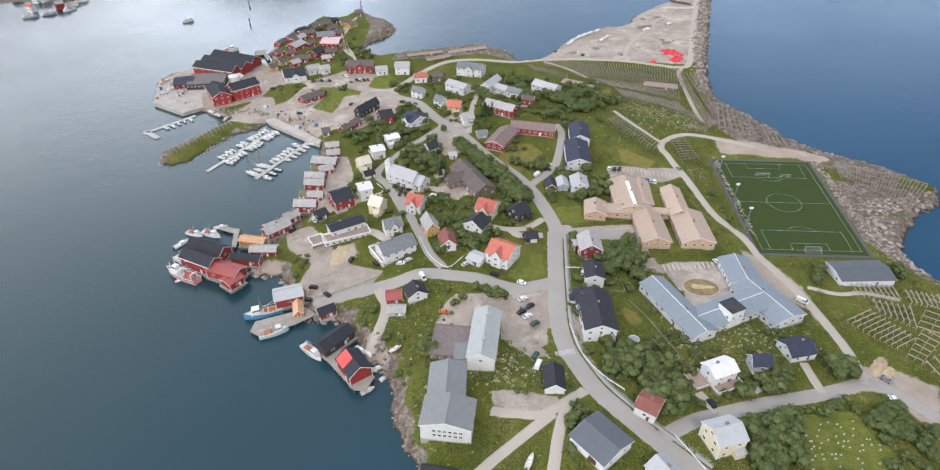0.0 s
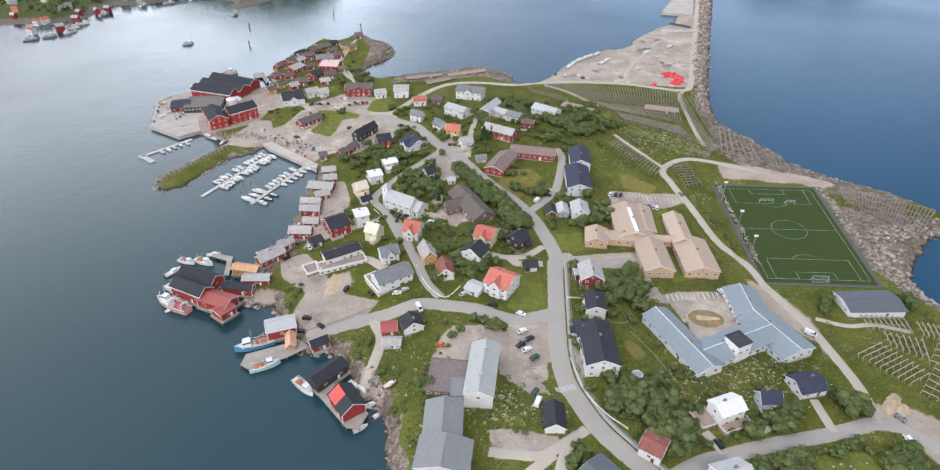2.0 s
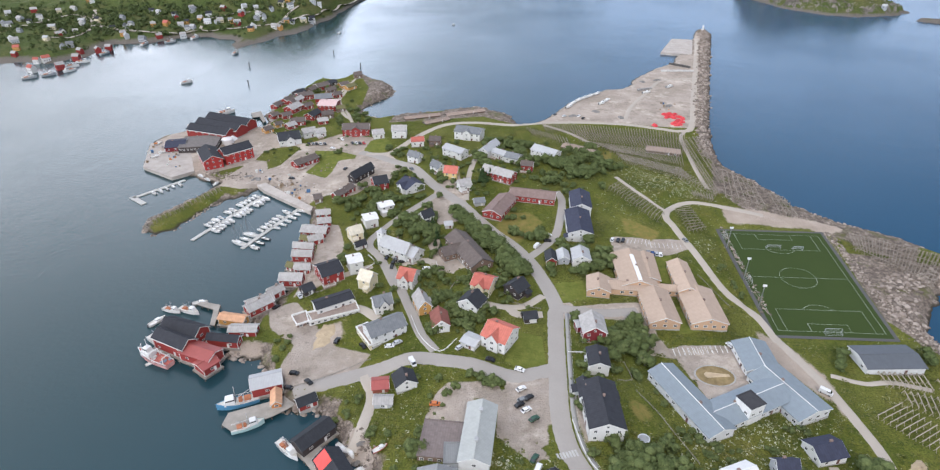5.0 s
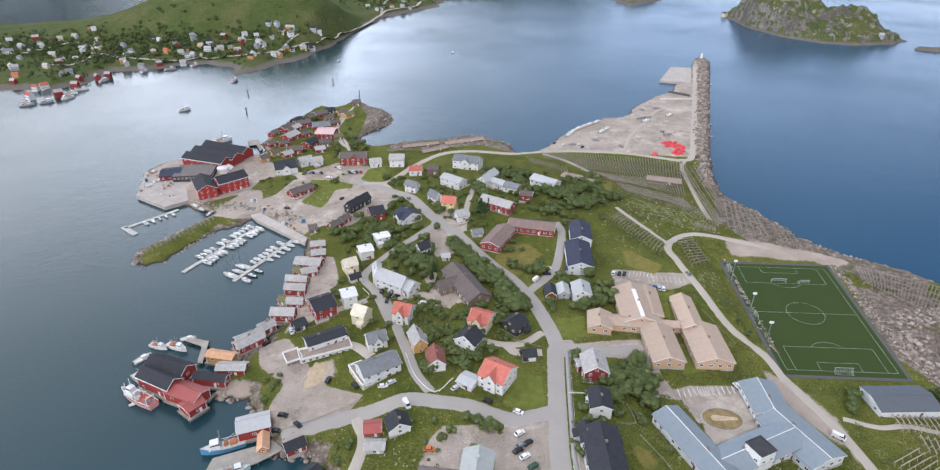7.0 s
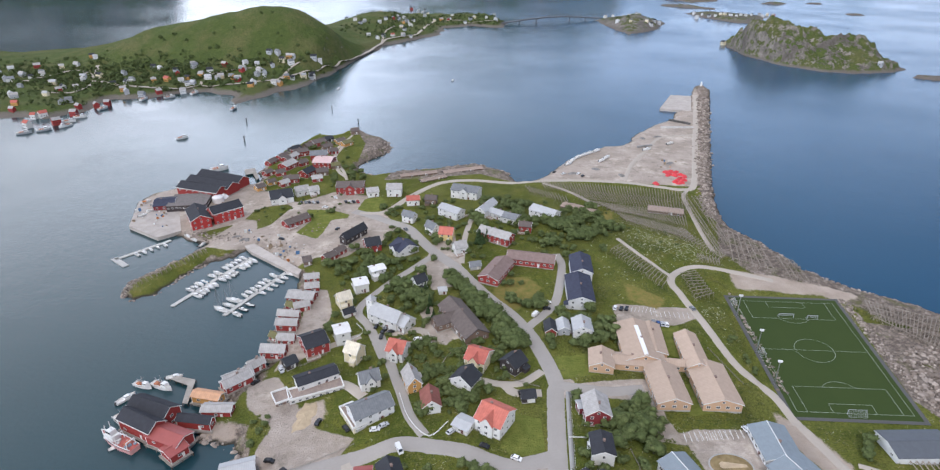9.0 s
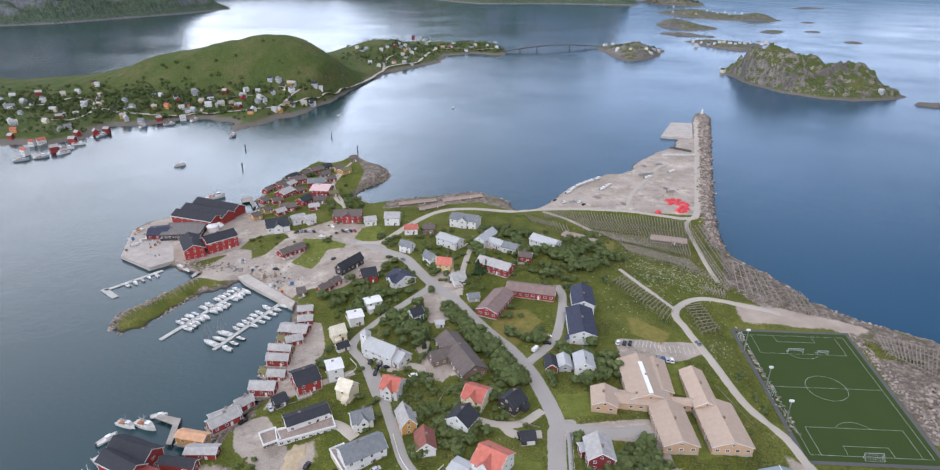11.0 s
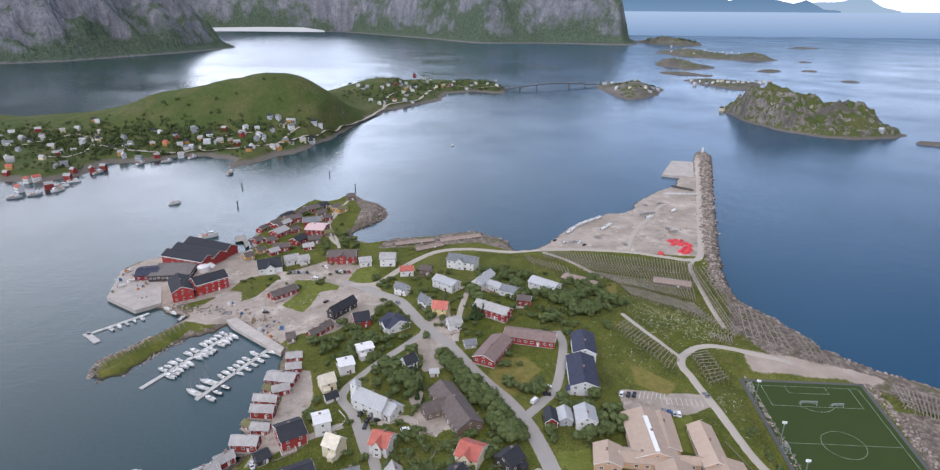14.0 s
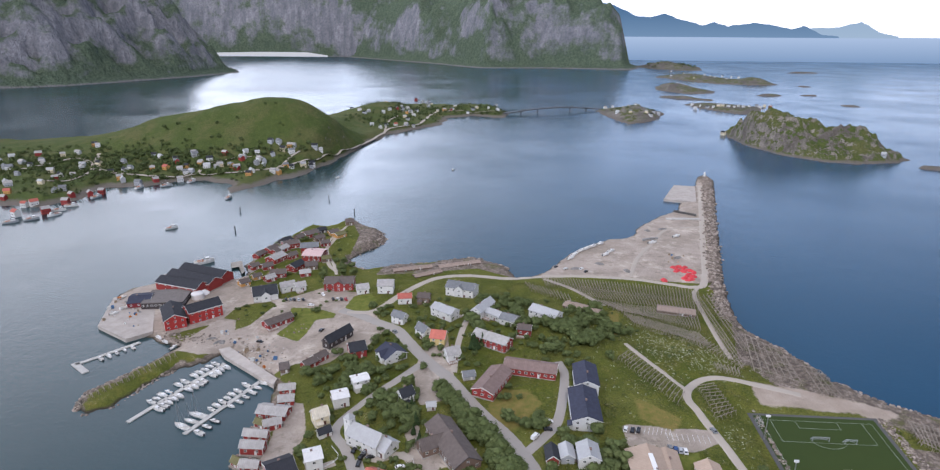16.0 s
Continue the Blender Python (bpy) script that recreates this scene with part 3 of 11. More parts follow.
zone("gravel", [(10, 244), (20, 246), (22, 234), (11, 232)])

def build_ground():
    verts = np.stack([GRID_X, GRID_Y, GRID_Z], -1).reshape(-1, 3)
    i = np.arange(GNX * GNY).reshape(GNY, GNX)
    quads = np.stack([i[:-1, :-1], i[:-1, 1:], i[1:, 1:], i[1:, :-1]], -1).reshape(-1, 4)
    me = bpy.data.meshes.new("ground")
    me.vertices.add(len(verts))
    me.vertices.foreach_set("co", verts.ravel())
    me.loops.add(quads.size)
    me.loops.foreach_set("vertex_index", quads.ravel())
    me.polygons.add(len(quads))
    me.polygons.foreach_set("loop_start", np.arange(0, quads.size, 4))
    me.polygons.foreach_set("use_smooth", np.ones(len(quads), bool))
    me.update(calc_edges=True)
    zero = np.zeros(GRID_X.shape)
    shore_rock = np.clip((8.0 - SHORE_D + 3 * wave_noise(GRID_X, GRID_Y, 22, 11)) / 6, 0, 1)
    rock = np.maximum(ZONES.get("rock", zero), shore_rock)
    keep = (1 - ZONES.get("lawn", zero)) * (1 - ZONES.get("green", zero)) * (1 - 0.7 * ZONES.get("dry", zero))
    rock = rock * (1 - ZONES.get("green", zero))
    for layer, chans in (("zones", (np.maximum(ZONES.get("gravel", zero), ZONES.get("asphalt", zero)) * keep, rock, ZONES.get("sand", zero))),
                         ("zones_b", (ZONES.get("dry", zero), ZONES.get("lawn", zero), zero))):
        a = me.color_attributes.new(layer, "FLOAT_COLOR", "POINT")
        a.data.foreach_set("color", np.stack([*chans, zero + 1], -1).astype(np.float32).ravel())
    me.materials.append(ground_mat())
    return tagged(new("ground", me), "grassy village ground with gravel yards and rocky shore", "ground", kind="structure")


build_ground()

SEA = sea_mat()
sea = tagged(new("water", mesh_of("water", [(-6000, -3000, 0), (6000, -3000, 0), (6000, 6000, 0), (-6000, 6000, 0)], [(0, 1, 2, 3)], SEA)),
             "calm grey-blue sea with small ripples", "sea", kind="structure")

ASPHALT = road_mat("asphalt", (0.290, 0.266, 0.243), (0.370, 0.342, 0.312))
TRACK = road_mat("gravel_track", (0.36, 0.318, 0.270), (0.45, 0.400, 0.345))
PAINT = plain("road_paint", (0.72, 0.72, 0.68), 0.7)


def smooth_line(pts, step):
    """Points every step metres on a soft curve through pts."""
    p = [Vector((*q, 0)) for q in pts]
    p = [2 * p[0] - p[1]] + p + [2 * p[-1] - p[-2]]
    out = []
    for a, b, c, d in zip(p, p[1:], p[2:], p[3:]):
        n = max(2, int((c - b).length / step))
        for k in range(n):
            t = k / n
            out.append(0.5 * (2 * b + (c - a) * t + (2 * a - 5 * b + 4 * c - d) * t * t + (3 * b - a - 3 * c + d) * t ** 3))
    out.append(p[-2])
    return out


def strip(line, offsets, lift):
    """Rows of points across the line, laid on the ground."""
    rows = []
    for k, p in enumerate(line):
        d = (line[min(k + 1, len(line) - 1)] - line[max(k - 1, 0)]).normalized()
        s = Vector((-d.y, d.x, 0))
        row = []
        for o in offsets:
            q = p + s * o
            row.append((q.x, q.y, ground_z(q.x, q.y) + lift))
        rows.append(row)
    return rows


def strip_mesh(name, rows, mat):
    w = len(rows[0])
    faces = [(a * w + k + 1, a * w + k, a * w + w + k, a * w + w + k + 1) for a in range(len(rows) - 1) for k in range(w - 1)]
    me = mesh_of(name, [v for r in rows for v in r], faces, mat)
    for p in me.polygons:
        p.use_smooth = True
    return me


ROAD_KEEP = []
_lift = [0.16]


def road(kind, width, pts):
    line = smooth_line(pts, 1.5)
    ROAD_KEEP.extend((p.x, p.y, width / 2) for p in line[::2])
    _lift[0] += 0.006
    paved = kind.endswith("road") and kind not in ("coast_road",)
    offs = [width * k / 6 - width / 2 for k in range(7)]
    rows = strip(line, offs, _lift[0])
    for r in rows:
        r[0] = (r[0][0], r[0][1], r[0][2] - 0.25)
        r[-1] = (r[-1][0], r[-1][1], r[-1][2] - 0.25)
    ob = new("road" if paved else "track", strip_mesh(kind, rows, ASPHALT if paved else TRACK))
    tagged(ob, "worn grey asphalt village road" if paved else "pale gravel track worn into the grass", "road", kind="structure")
    return ob


road("main_road", 8.0, [(58.7, 112.8), (49.7, 120.8), (44.4, 125.2), (35.5, 133.0), (27.3, 141.6), (21.5, 151.3), (16.5, 162.3), (14.0, 176.6), (13.4, 197.0), (13.0, 218.0), (12.7, 236.8), (13.6, 240.0), (10.3, 252), (5.4, 265.2), (0, 277.6), (-9.1, 292.8), (-21, 307), (-32.7, 322.7), (-43, 337), (-58, 353), (-72, 371), (-86, 389), (-109, 405), (-127, 413)])
road("west_road", 8, [(13, 201), (6, 198), (-3, 195), (-12, 197), (-20, 200), (-33, 201), (-45, 201), (-54, 197), (-63, 194), (-71, 190), (-81, 185), (-89, 180)])
road("church_road", 5, [(-37, 206), (-45, 216), (-52, 231), (-61, 250), (-72, 272), (-65, 254), (-78, 277), (-88, 290), (-87, 303), (-78, 318), (-68, 333), (-60, 348)])
road("school_road", 6, [(48, 126), (60, 134), (75, 140), (93, 147), (114, 155), (125, 159), (135, 156), (144, 146)])
road("farm_track", 4.5, [(125, 159), (125, 179), (120, 204), (115, 218), (109, 235), (105, 251), (95, 265), (89, 279), (84, 299), (79, 319), (76, 333), (84, 350), (96, 357), (113, 355), (136, 350)])
road("kindergarten_road", 6, [(13, 241), (24, 240), (36, 240), (50, 244)])
road("yard_road", 5, [(-0, 283), (7, 294), (13, 306), (16, 328), (17, 348), (14, 360)])
road("coast_road", 5.5, [(-122, 410), (-104, 415), (-91, 446), (-75, 473), (-50, 485), (-21, 485), (2, 492), (31, 496), (68, 496), (95, 490), (113, 487), (124, 501), (143, 589), (190, 811)])
road("lower_track", 4, [(23, 141), (15, 134), (8, 129), (-0, 129), (-9, 130)])
road("lower_track", 4, [(12, 130), (4, 122), (-5, 113), (-11, 106)])
road("lower_track", 4, [(17, 135), (14, 123), (12, 108)])
road("quay_lane", 4.5, [(-62, 150), (-58, 160), (-57, 170), (-58, 182), (-64, 192)])
road("hut_path", 3.2, [(-152, 476), (-163, 490), (-174, 513), (-179, 530), (-179, 548), (-181, 571)])
road("small_lane", 4, [(7, 249), (-2, 240), (-12, 239), (-20, 241)])
road("small_lane", 4.5, [(7, 235), (-4, 234), (-9, 239)])
road("small_lane", 4, [(-48, 275), (-56, 277), (-64, 274), (-71, 277)])
road("lane", 4, [(-112, 249), (-100, 254), (-91, 262), (-81, 270)])
road("headland_path", 2.5, [(-150, 470), (-159, 490), (-174, 516), (-182, 540), (-181, 560), (-180, 584)])
road("lane", 5, [(-90, 230), (-84, 235), (-76, 234), (-67, 227)])
road("meadow_track", 3, [(78, 336), (70, 355), (62, 370), (53, 388)])
road("shore_track", 3.5, [(5, 488), (25, 471), (46, 445)])
road("hill_lane", 3.5, [(-41, 342), (-43, 371), (-41, 406), (-32, 419)])
road("mole_track", 3, [(110, 379), (109, 425), (110, 470), (115, 485)])
road("quay_track", 3.5, [(70, 501), (80, 540), (100, 585), (118, 625), (154, 642)])
road("drive", 3.5, [(106, 167), (108, 153)])
road("drive", 4, [(82, 153), (85, 149)])
road("drive", 3.5, [(63, 146), (68, 138)])
road("garden_path", 2.5, [(123, 214), (135, 211), (146, 213), (160, 211)])


# ---- houses ----
FRAME_WHITE = plain("trim_white", (0.73, 0.73, 0.71), 0.6, 0, 0.06)
FRAME_DARK = plain("trim_dark", (0.07, 0.07, 0.075), 0.6, 0, 0.1)
CONCRETE = plain("concrete", (0.38, 0.37, 0.35), 0.9, 0, 0.2, 0.8, bump=0.3)
TIMBER = plain("grey_timber", (0.30, 0.27, 0.235), 0.9, 0, 0.3, 1.0, 1.0, 0.3)
BRICK = plain("chimney_brick", (0.24, 0.17, 0.145), 0.9, 0, 0.2)


def window_mesh():
    """A white frame with a mullion and two panes set back in it: slot 0 the frame, slot 1 the glass."""
    xs, zs = (-0.5, -0.40, -0.03, 0.03, 0.40, 0.5), (-0.5, -0.40, 0.40, 0.5)
    v = [(x, -0.06, z) for z in zs for x in xs]
    f, glass = [], []
    for j in range(3):
        for i in range(5):
            q = (j * 6 + i, j * 6 + i + 1, j * 6 + i + 7, j * 6 + i + 6)
            if j == 1 and i in (1, 3):
                k = len(v)
                v += [(v[p][0], -0.015, v[p][2]) for p in q]
                f += [(q[s], q[(s + 1) % 4], k + (s + 1) % 4, k + s) for s in range(4)]
                glass.append(len(f))
                f.append((k, k + 1, k + 2, k + 3))
            else:
                f.append(q)
    k = len(v)
    v += [(-0.5, 0.03, -0.5), (0.5, 0.03, -0.5), (0.5, 0.03, 0.5), (-0.5, 0.03, 0.5)]
    f += [(0, k, k + 1, 5), (5, k + 1, k + 2, 23), (23, k + 2, k + 3, 18), (18, k + 3, k, 0)]
    me = mesh_of("window", v, f, FRAME_WHITE)
    me.materials.append(glass_mat())
    for p in glass:
        me.polygons[p].material_index = 1
    return me


WINDOW_ME = window_mesh()
_dv, _df = [], []
box_data(-0.5, 0.5, -0.07, 0.02, 0, 1, _dv, _df)
DOOR_ME = {k: mesh_of("door", _dv, _df, m) for k, m in (("white", FRAME_WHITE), ("dark", plain("door_paint", (0.13, 0.05, 0.04), 0.5)))}
_cv, _cf = [], []
box_data(-0.45, 0.45, -0.4, 0.4, -1.5, 1.0, _cv, _cf)
box_data(-0.52, 0.52, -0.47, 0.47, 1.0, 1.15, _cv, _cf)
CHIMNEY_ME = mesh_of("chimney", _cv, _cf, BRICK)


def add_window(parent, x, y, z, rot, w, h):
    m = pose(x, y, z, 0, 0, rot) @ Matrix.Diagonal((w, 1, h, 1))
    child("window", WINDOW_ME, parent, m)


def gable_shell(L, W, wh, rh, base):
    """Walls with two gables: long axis x, eaves at wh, ridge at wh + rh."""
    a, b = L / 2, W / 2
    v = [(-a, -b, base), (a, -b, base), (a, b, base), (-a, b, base), (-a, -b, wh), (a, -b, wh), (a, b, wh), (-a, b, wh), (-a, 0, wh + rh), (a, 0, wh + rh)]
    f = [(3, 2, 1, 0), (0, 1, 5, 4), (2, 3, 7, 6), (1, 2, 6, 9, 5), (3, 0, 4, 8, 7), (4, 5, 9, 8), (6, 7, 8, 9)]
    return v, f


def roof_slabs(L, W, wh, rh, over=0.45, thick=0.22):
    a, b = L / 2 + over, W / 2 + over
    drop = rh * (b / (W / 2)) - rh
    v, f = [], []
    for s in (-1, 1):
        k = len(v)
        n = Vector((0, s * rh, W / 2)).normalized() * thick
        lo, hi = Vector((0, s * b, wh - drop + 0.03)), Vector((0, 0, wh + rh + 0.03))
        ridge_top = Vector((0, 0, wh + rh + 0.03 + thick * 1.1))
        for x in (-a, a):
            v += [(x, lo.y, lo.z), (x, hi.y, hi.z), (x, ridge_top.y, ridge_top.z), (x, lo.y + n.y, lo.z + n.z)]
        q = ((0, 1, 2, 3), (7, 6, 5, 4), (0, 4, 5, 1), (3, 2, 6, 7), (0, 3, 7, 4))
        f += [tuple(k + i for i in (face if s > 0 else face[::-1])) for face in q]
    return v, f


def house(name, x, y, z, rot, L, W, wh, rh, wall, roof, extra, label, category):
    top = empty(name, x, y, z, rot)
    tagged(top, label, category)
    r = random.Random(int(x * 7 + y * 13))
    big_hall = name in ("industrial_hall", "fish_hall", "wharf_hall", "long_shed", "waterfront_shed", "shed", "garage", "warehouse", "clubhouse")
    base = -2.2
    v, f = gable_shell(L, W, wh, rh, base)
    wm = child("wall", mesh_of("wall", v, f, wall_mat(wall)), top)
    v, f = roof_slabs(L, W, wh, rh)
    rf = child("roof", mesh_of("roof", v, f, roof_mat(roof)), top)
    v, f = [], []
    box_data(-L / 2 - 0.08, L / 2 + 0.08, -W / 2 - 0.08, W / 2 + 0.08, base, 0.35, v, f)
    child("foundation", mesh_of("foundation", v, f, CONCRETE), top)
    # barge boards along the gables
    for sx in (-1, 1):
        v, f = [], []
        for sy in (-1, 1):
            beam_data((sx * (L / 2 + 0.40), 0, wh + rh + 0.02), (sx * (L / 2 + 0.40), sy * (W / 2 + 0.42), wh - 0.36 * rh / (W / 2)), 0.28, v, f)
        child("barge_board", mesh_of("barge_board", v, f, FRAME_WHITE if wall not in ("darkwood", "brownwood") else FRAME_DARK), top)
    if name in ("wharf_hall", "wharf_house", "fish_hall"):
        for sy in (-1, 1):
            v, f = [], []
            box_data(-L / 2 - 0.45, L / 2 + 0.45, sy * (W / 2 + 0.52) - 0.09, sy * (W / 2 + 0.52) + 0.09, wh - 0.62, wh - 0.16, v, f)
            child("eaves_board", mesh_of("eaves_board", v, f, FRAME_WHITE), top)
    if wall in ("red", "darkred", "brightred", "ochre", "yellow", "cream") and y < 300:
        for sx in (-1, 1):
            for sy in (-1, 1):
                v, f = [], []
                box_data(sx * L / 2 - 0.11, sx * L / 2 + 0.11, sy * W / 2 - 0.11, sy * W / 2 + 0.11, 0, wh, v, f)
                child("corner_board", mesh_of("corner_board", v, f, FRAME_WHITE), top)
    v, f = [], []
    beam_data((-L / 2 - 0.45, 0, wh + rh + 0.30), (L / 2 + 0.45, 0, wh + rh + 0.26), 0.24, v, f)
    child("ridge_cap", mesh_of("ridge_cap", v, f, FRAME_WHITE if roof == "blueroof" else roof_mat(roof)), top)
    if name in ("house", "apartment_house") and extra != "cross" and r.random() < 0.7:
        annex(top, r, L, W, wh, wall, roof)
    floors = max(1, int(wh / 2.7 + 0.25))
    fh = wh / floors
    gap = 5.5 if big_hall else 3.3
    ww, hh = (1.5, 1.1) if big_hall else (1.25, 1.35)
    if name in ("school_wing", "care_home_wing", "care_home_link"):
        ww, hh, gap = 1.7, 1.3, 3.2
    for fl in range(floors):
        zc = fl * fh + fh * 0.56
        n = max(1, int((L - 1) / gap))
        for side in (-1, 1):
            for k in range(n):
                if r.random() < (0.25 if big_hall else 0.08):
                    continue
                add_window(top, (k + 0.5) * L / n - L / 2, side * W / 2, zc, 0 if side < 0 else 180, ww, hh)
        n = max(1, int((W - 1) / (gap + 0.3)))
        for side in (-1, 1):
            for k in range(n):
                if r.random() < (0.3 if big_hall else 0.06) or extra == "bigwin":
                    continue
                add_window(top, side * L / 2, (k + 0.5) * W / n - W / 2, zc, 90 if side > 0 else -90, ww, hh)
    if rh > 2 and not big_hall:
        for side in (-1, 1):
            add_window(top, side * L / 2, 0, wh + rh * 0.3, 90 if side > 0 else -90, 1.1, 1.1)
    dk = DOOR_ME["dark" if wall in ("white", "cream", "whitegrey") else "white"]
    side = -1
    dw = 3.0 if name in ("garage", "industrial_hall", "wharf_hall") else 1.0
    dm = Matrix.Diagonal((dw, 1, 2.05 if dw < 2 else 2.4, 1))
    child("door", dk, top, pose(L * 0.18, -W / 2 - 0.02, 0.3) @ dm)
    if not big_hall:
        child("chimney", CHIMNEY_ME, top, pose(L * (r.random() * 0.4 - 0.2), 0.5, wh + rh - 0.3))
    if extra == "chimney":
        for vx in (-L * 0.22, L * 0.30):
            v, f = [], []
            box_data(vx - 0.5, vx + 0.5, -0.5, 0.5, wh + rh - 0.3, wh + rh + 0.9, v, f)
            box_data(vx - 0.65, vx + 0.65, -0.65, 0.65, wh + rh + 0.9, wh + rh + 1.1, v, f)
            child("roof_vent", mesh_of("roof_vent", v, f, roof_mat("lightgrey")), top)
    if extra == "bigwin":
        gs = -1 if math.sin(radians(rot)) > 0 else 1
        for fl in range(2):
            for k in range(6):
                add_window(top, gs * (L / 2 + 0.01), (k - 2.5) * 1.75 - 0.6, 3.0 + 2.1 * fl, 90 * gs, 1.25, 1.1)
    if extra == "cross":
        # a cross gable over the middle of the front
        w2 = min(L * 0.45, 6.0)
        rh2 = rh * 0.8
        v, f = gable_shell(W / 2 + 0.9, w2, wh, rh2, base + 0.1)
        m = pose(0, -(W / 2 + 0.9) / 2, 0, 0, 0, 90)
        child("wall", mesh_of("wall", v, f, wall_mat(wall)), top, m)
        v, f = roof_slabs(W / 2 + 0.9, w2, wh, rh2, 0.35)
        child("roof", mesh_of("roof", v, f, roof_mat(roof)), top, m)
        for fl in range(floors):
            add_window(top, 0, -W / 2 - 0.9, fl * fh + fh * 0.56, 0, 1.6, 1.35)
    if extra == "pier":
        v, f = [], []
        box_data(-L / 2 - 0.9, L / 2 + 0.9, -W / 2 - 0.9, W / 2 + 0.9, -0.25, 0.1, v, f)
        child("deck", mesh_of("deck", v, f, TIMBER), top)
        n, k = max(2, int(L / 4)), max(2, int(W / 4))
        pile = pile_mesh(z)
        for a in range(n + 1):
            for b in range(k + 1):
                if a in (0, n) or b in (0, k):
                    child("support_post", pile, top, pose((a / n - 0.5) * (L + 1.2), (b / k - 0.5) * (W + 1.2), -0.25))
    if extra == "church":
        tw = 3.6
        v, f = [], []
        box_data(-tw / 2, tw / 2, -tw / 2, tw / 2, -2, wh + rh + 1.5, v, f)
        m = pose(-L / 2 - tw / 2 + 0.4, 0, 0)
        tower = child("tower", mesh_of("tower", v, f, wall_mat("white")), top, m)
        a, h0 = tw / 2 + 0.3, wh + rh + 1.5
        child("spire", mesh_of("spire", [(-a, -a, h0), (a, -a, h0), (a, a, h0), (-a, a, h0), (0, 0, h0 + 2.2)], [(3, 2, 1, 0), (0, 1, 4), (1, 2, 4), (2, 3, 4), (3, 0, 4)], roof_mat("lightgrey")), tower)
        for q in range(4):
            add_window(tower, 0 if q % 2 == 0 else (tw / 2 if q == 1 else -tw / 2), (-tw / 2 if q == 0 else tw / 2) if q % 2 == 0 else 0, h0 - 1.4, (0, 90, 180, -90)[q], 0.9, 1.4)
    if extra == "redpatch":
        k = rh / (W / 2)
        side = -1
        v = [(s * L / 4 + L / 4 + 0.3 - L / 2 + (0 if s < 0 else 0.2), side * t, wh + rh - t * k + 0.36) for s, t in ((-1, 0.25), (1, 0.25), (1, W / 2 + 0.2), (-1, W / 2 + 0.2))]
        v += [(p[0], p[1], p[2] - 0.12) for p in v]
        child("roof_panel", mesh_of("roof_panel", v, [(0, 1, 2, 3), (7, 6, 5, 4), (0, 4, 5, 1), (1, 5, 6, 2), (2, 6, 7, 3), (3, 7, 4, 0)], plain("bright_red_sheet", (0.75, 0.07, 0.06), 0.5)), top, None, "bright red roofing sheet")
    if extra == "skylight":
        v, f = [], []
        box_data(-L * 0.28, L * 0.5, -0.9, 0.9, wh + rh + 0.05, wh + rh + 0.5, v, f)
        child("skylight", mesh_of("skylight", v, f, plain("skylight_glazing", (0.78, 0.77, 0.76), 0.25, 0, 0.05)), top, None, "pale glazed ridge skylight")
    if extra == "wrap":
        deck(top, 0, -W / 2 - 1.9, L + 1.5, 3.6, 1.2)
        deck(top, -L / 2 - 3.2, 1.0, 6.2, W, 0.8)
    if extra == "terrace":
        deck(top, 0, -W / 2 - 2.6, L * 0.9, 4.8, 0.9)
    return top


def annex(top, r, L, W, wh, wall, roof):
    """A lean-to porch on one long side, with its door step, or a balcony with a railing."""
    side = -1 if r.random() < 0.75 else 1
    w, d = min(L * 0.4, 3.6), 1.9
    cx = r.choice((-1, 1)) * (L / 2 - w / 2 - 0.4)
    if r.random() < 0.6:
        y0, y1 = sorted((side * W / 2, side * (W / 2 + d)))
        v, f = [], []
        box_data(cx - w / 2, cx + w / 2, y0, y1, -2, 2.3, v, f)
        child("porch", mesh_of("porch", v, f, wall_mat(wall)), top)
        hi, lo = (side * W / 2, 3.0), (side * (W / 2 + d + 0.35), 2.25)
        v = [(cx - w / 2 - 0.3, hi[0], hi[1]), (cx + w / 2 + 0.3, hi[0], hi[1]), (cx + w / 2 + 0.3, lo[0], lo[1]), (cx - w / 2 - 0.3, lo[0], lo[1])]
        v += [(p[0], p[1], p[2] + 0.18) for p in v]
        f = [(0, 1, 2, 3), (4, 7, 6, 5), (0, 4, 5, 1), (1, 5, 6, 2), (2, 6, 7, 3), (3, 7, 4, 0)]
        child("porch_roof", mesh_of("porch_roof", v, f if side < 0 else [q[::-1] for q in f], roof_mat(roof)), top)
    else:
        deck(top, cx, side * (W / 2 + 1.5), min(L * 0.6, 6), 2.8, 0.7)


def deck(top, cx, cy, w, d, h):
    v, f = [], []
    box_data(cx - w / 2, cx + w / 2, cy - d / 2, cy + d / 2, -1.6, h, v, f)
    child("terrace", mesh_of("terrace", v, f, plain("deck_boards", (0.36, 0.27, 0.22), 0.85, 0, 0.2, 1.0, 1.0, 0.3)), top)
    v, f = [], []
    for ax, ay, bx, by in ((-1, -1, 1, -1), (1, -1, 1, 1), (-1, 1, -1, -1)):
        for hh in (0.45, 1.0):
            beam_data((cx + ax * w / 2, cy + ay * d / 2, h + hh), (cx + bx * w / 2, cy + by * d / 2, h + hh), 0.12, v, f)
        for q in range(5):
            px, py = cx + (ax + (bx - ax) * q / 4) * w / 2, cy + (ay + (by - ay) * q / 4) * d / 2
            beam_data((px, py, h), (px, py, h + 1.0), 0.1, v, f)
    child("railing", mesh_of("railing", v, f, FRAME_WHITE), top, None, "white-painted terrace railing")


PILES = {}


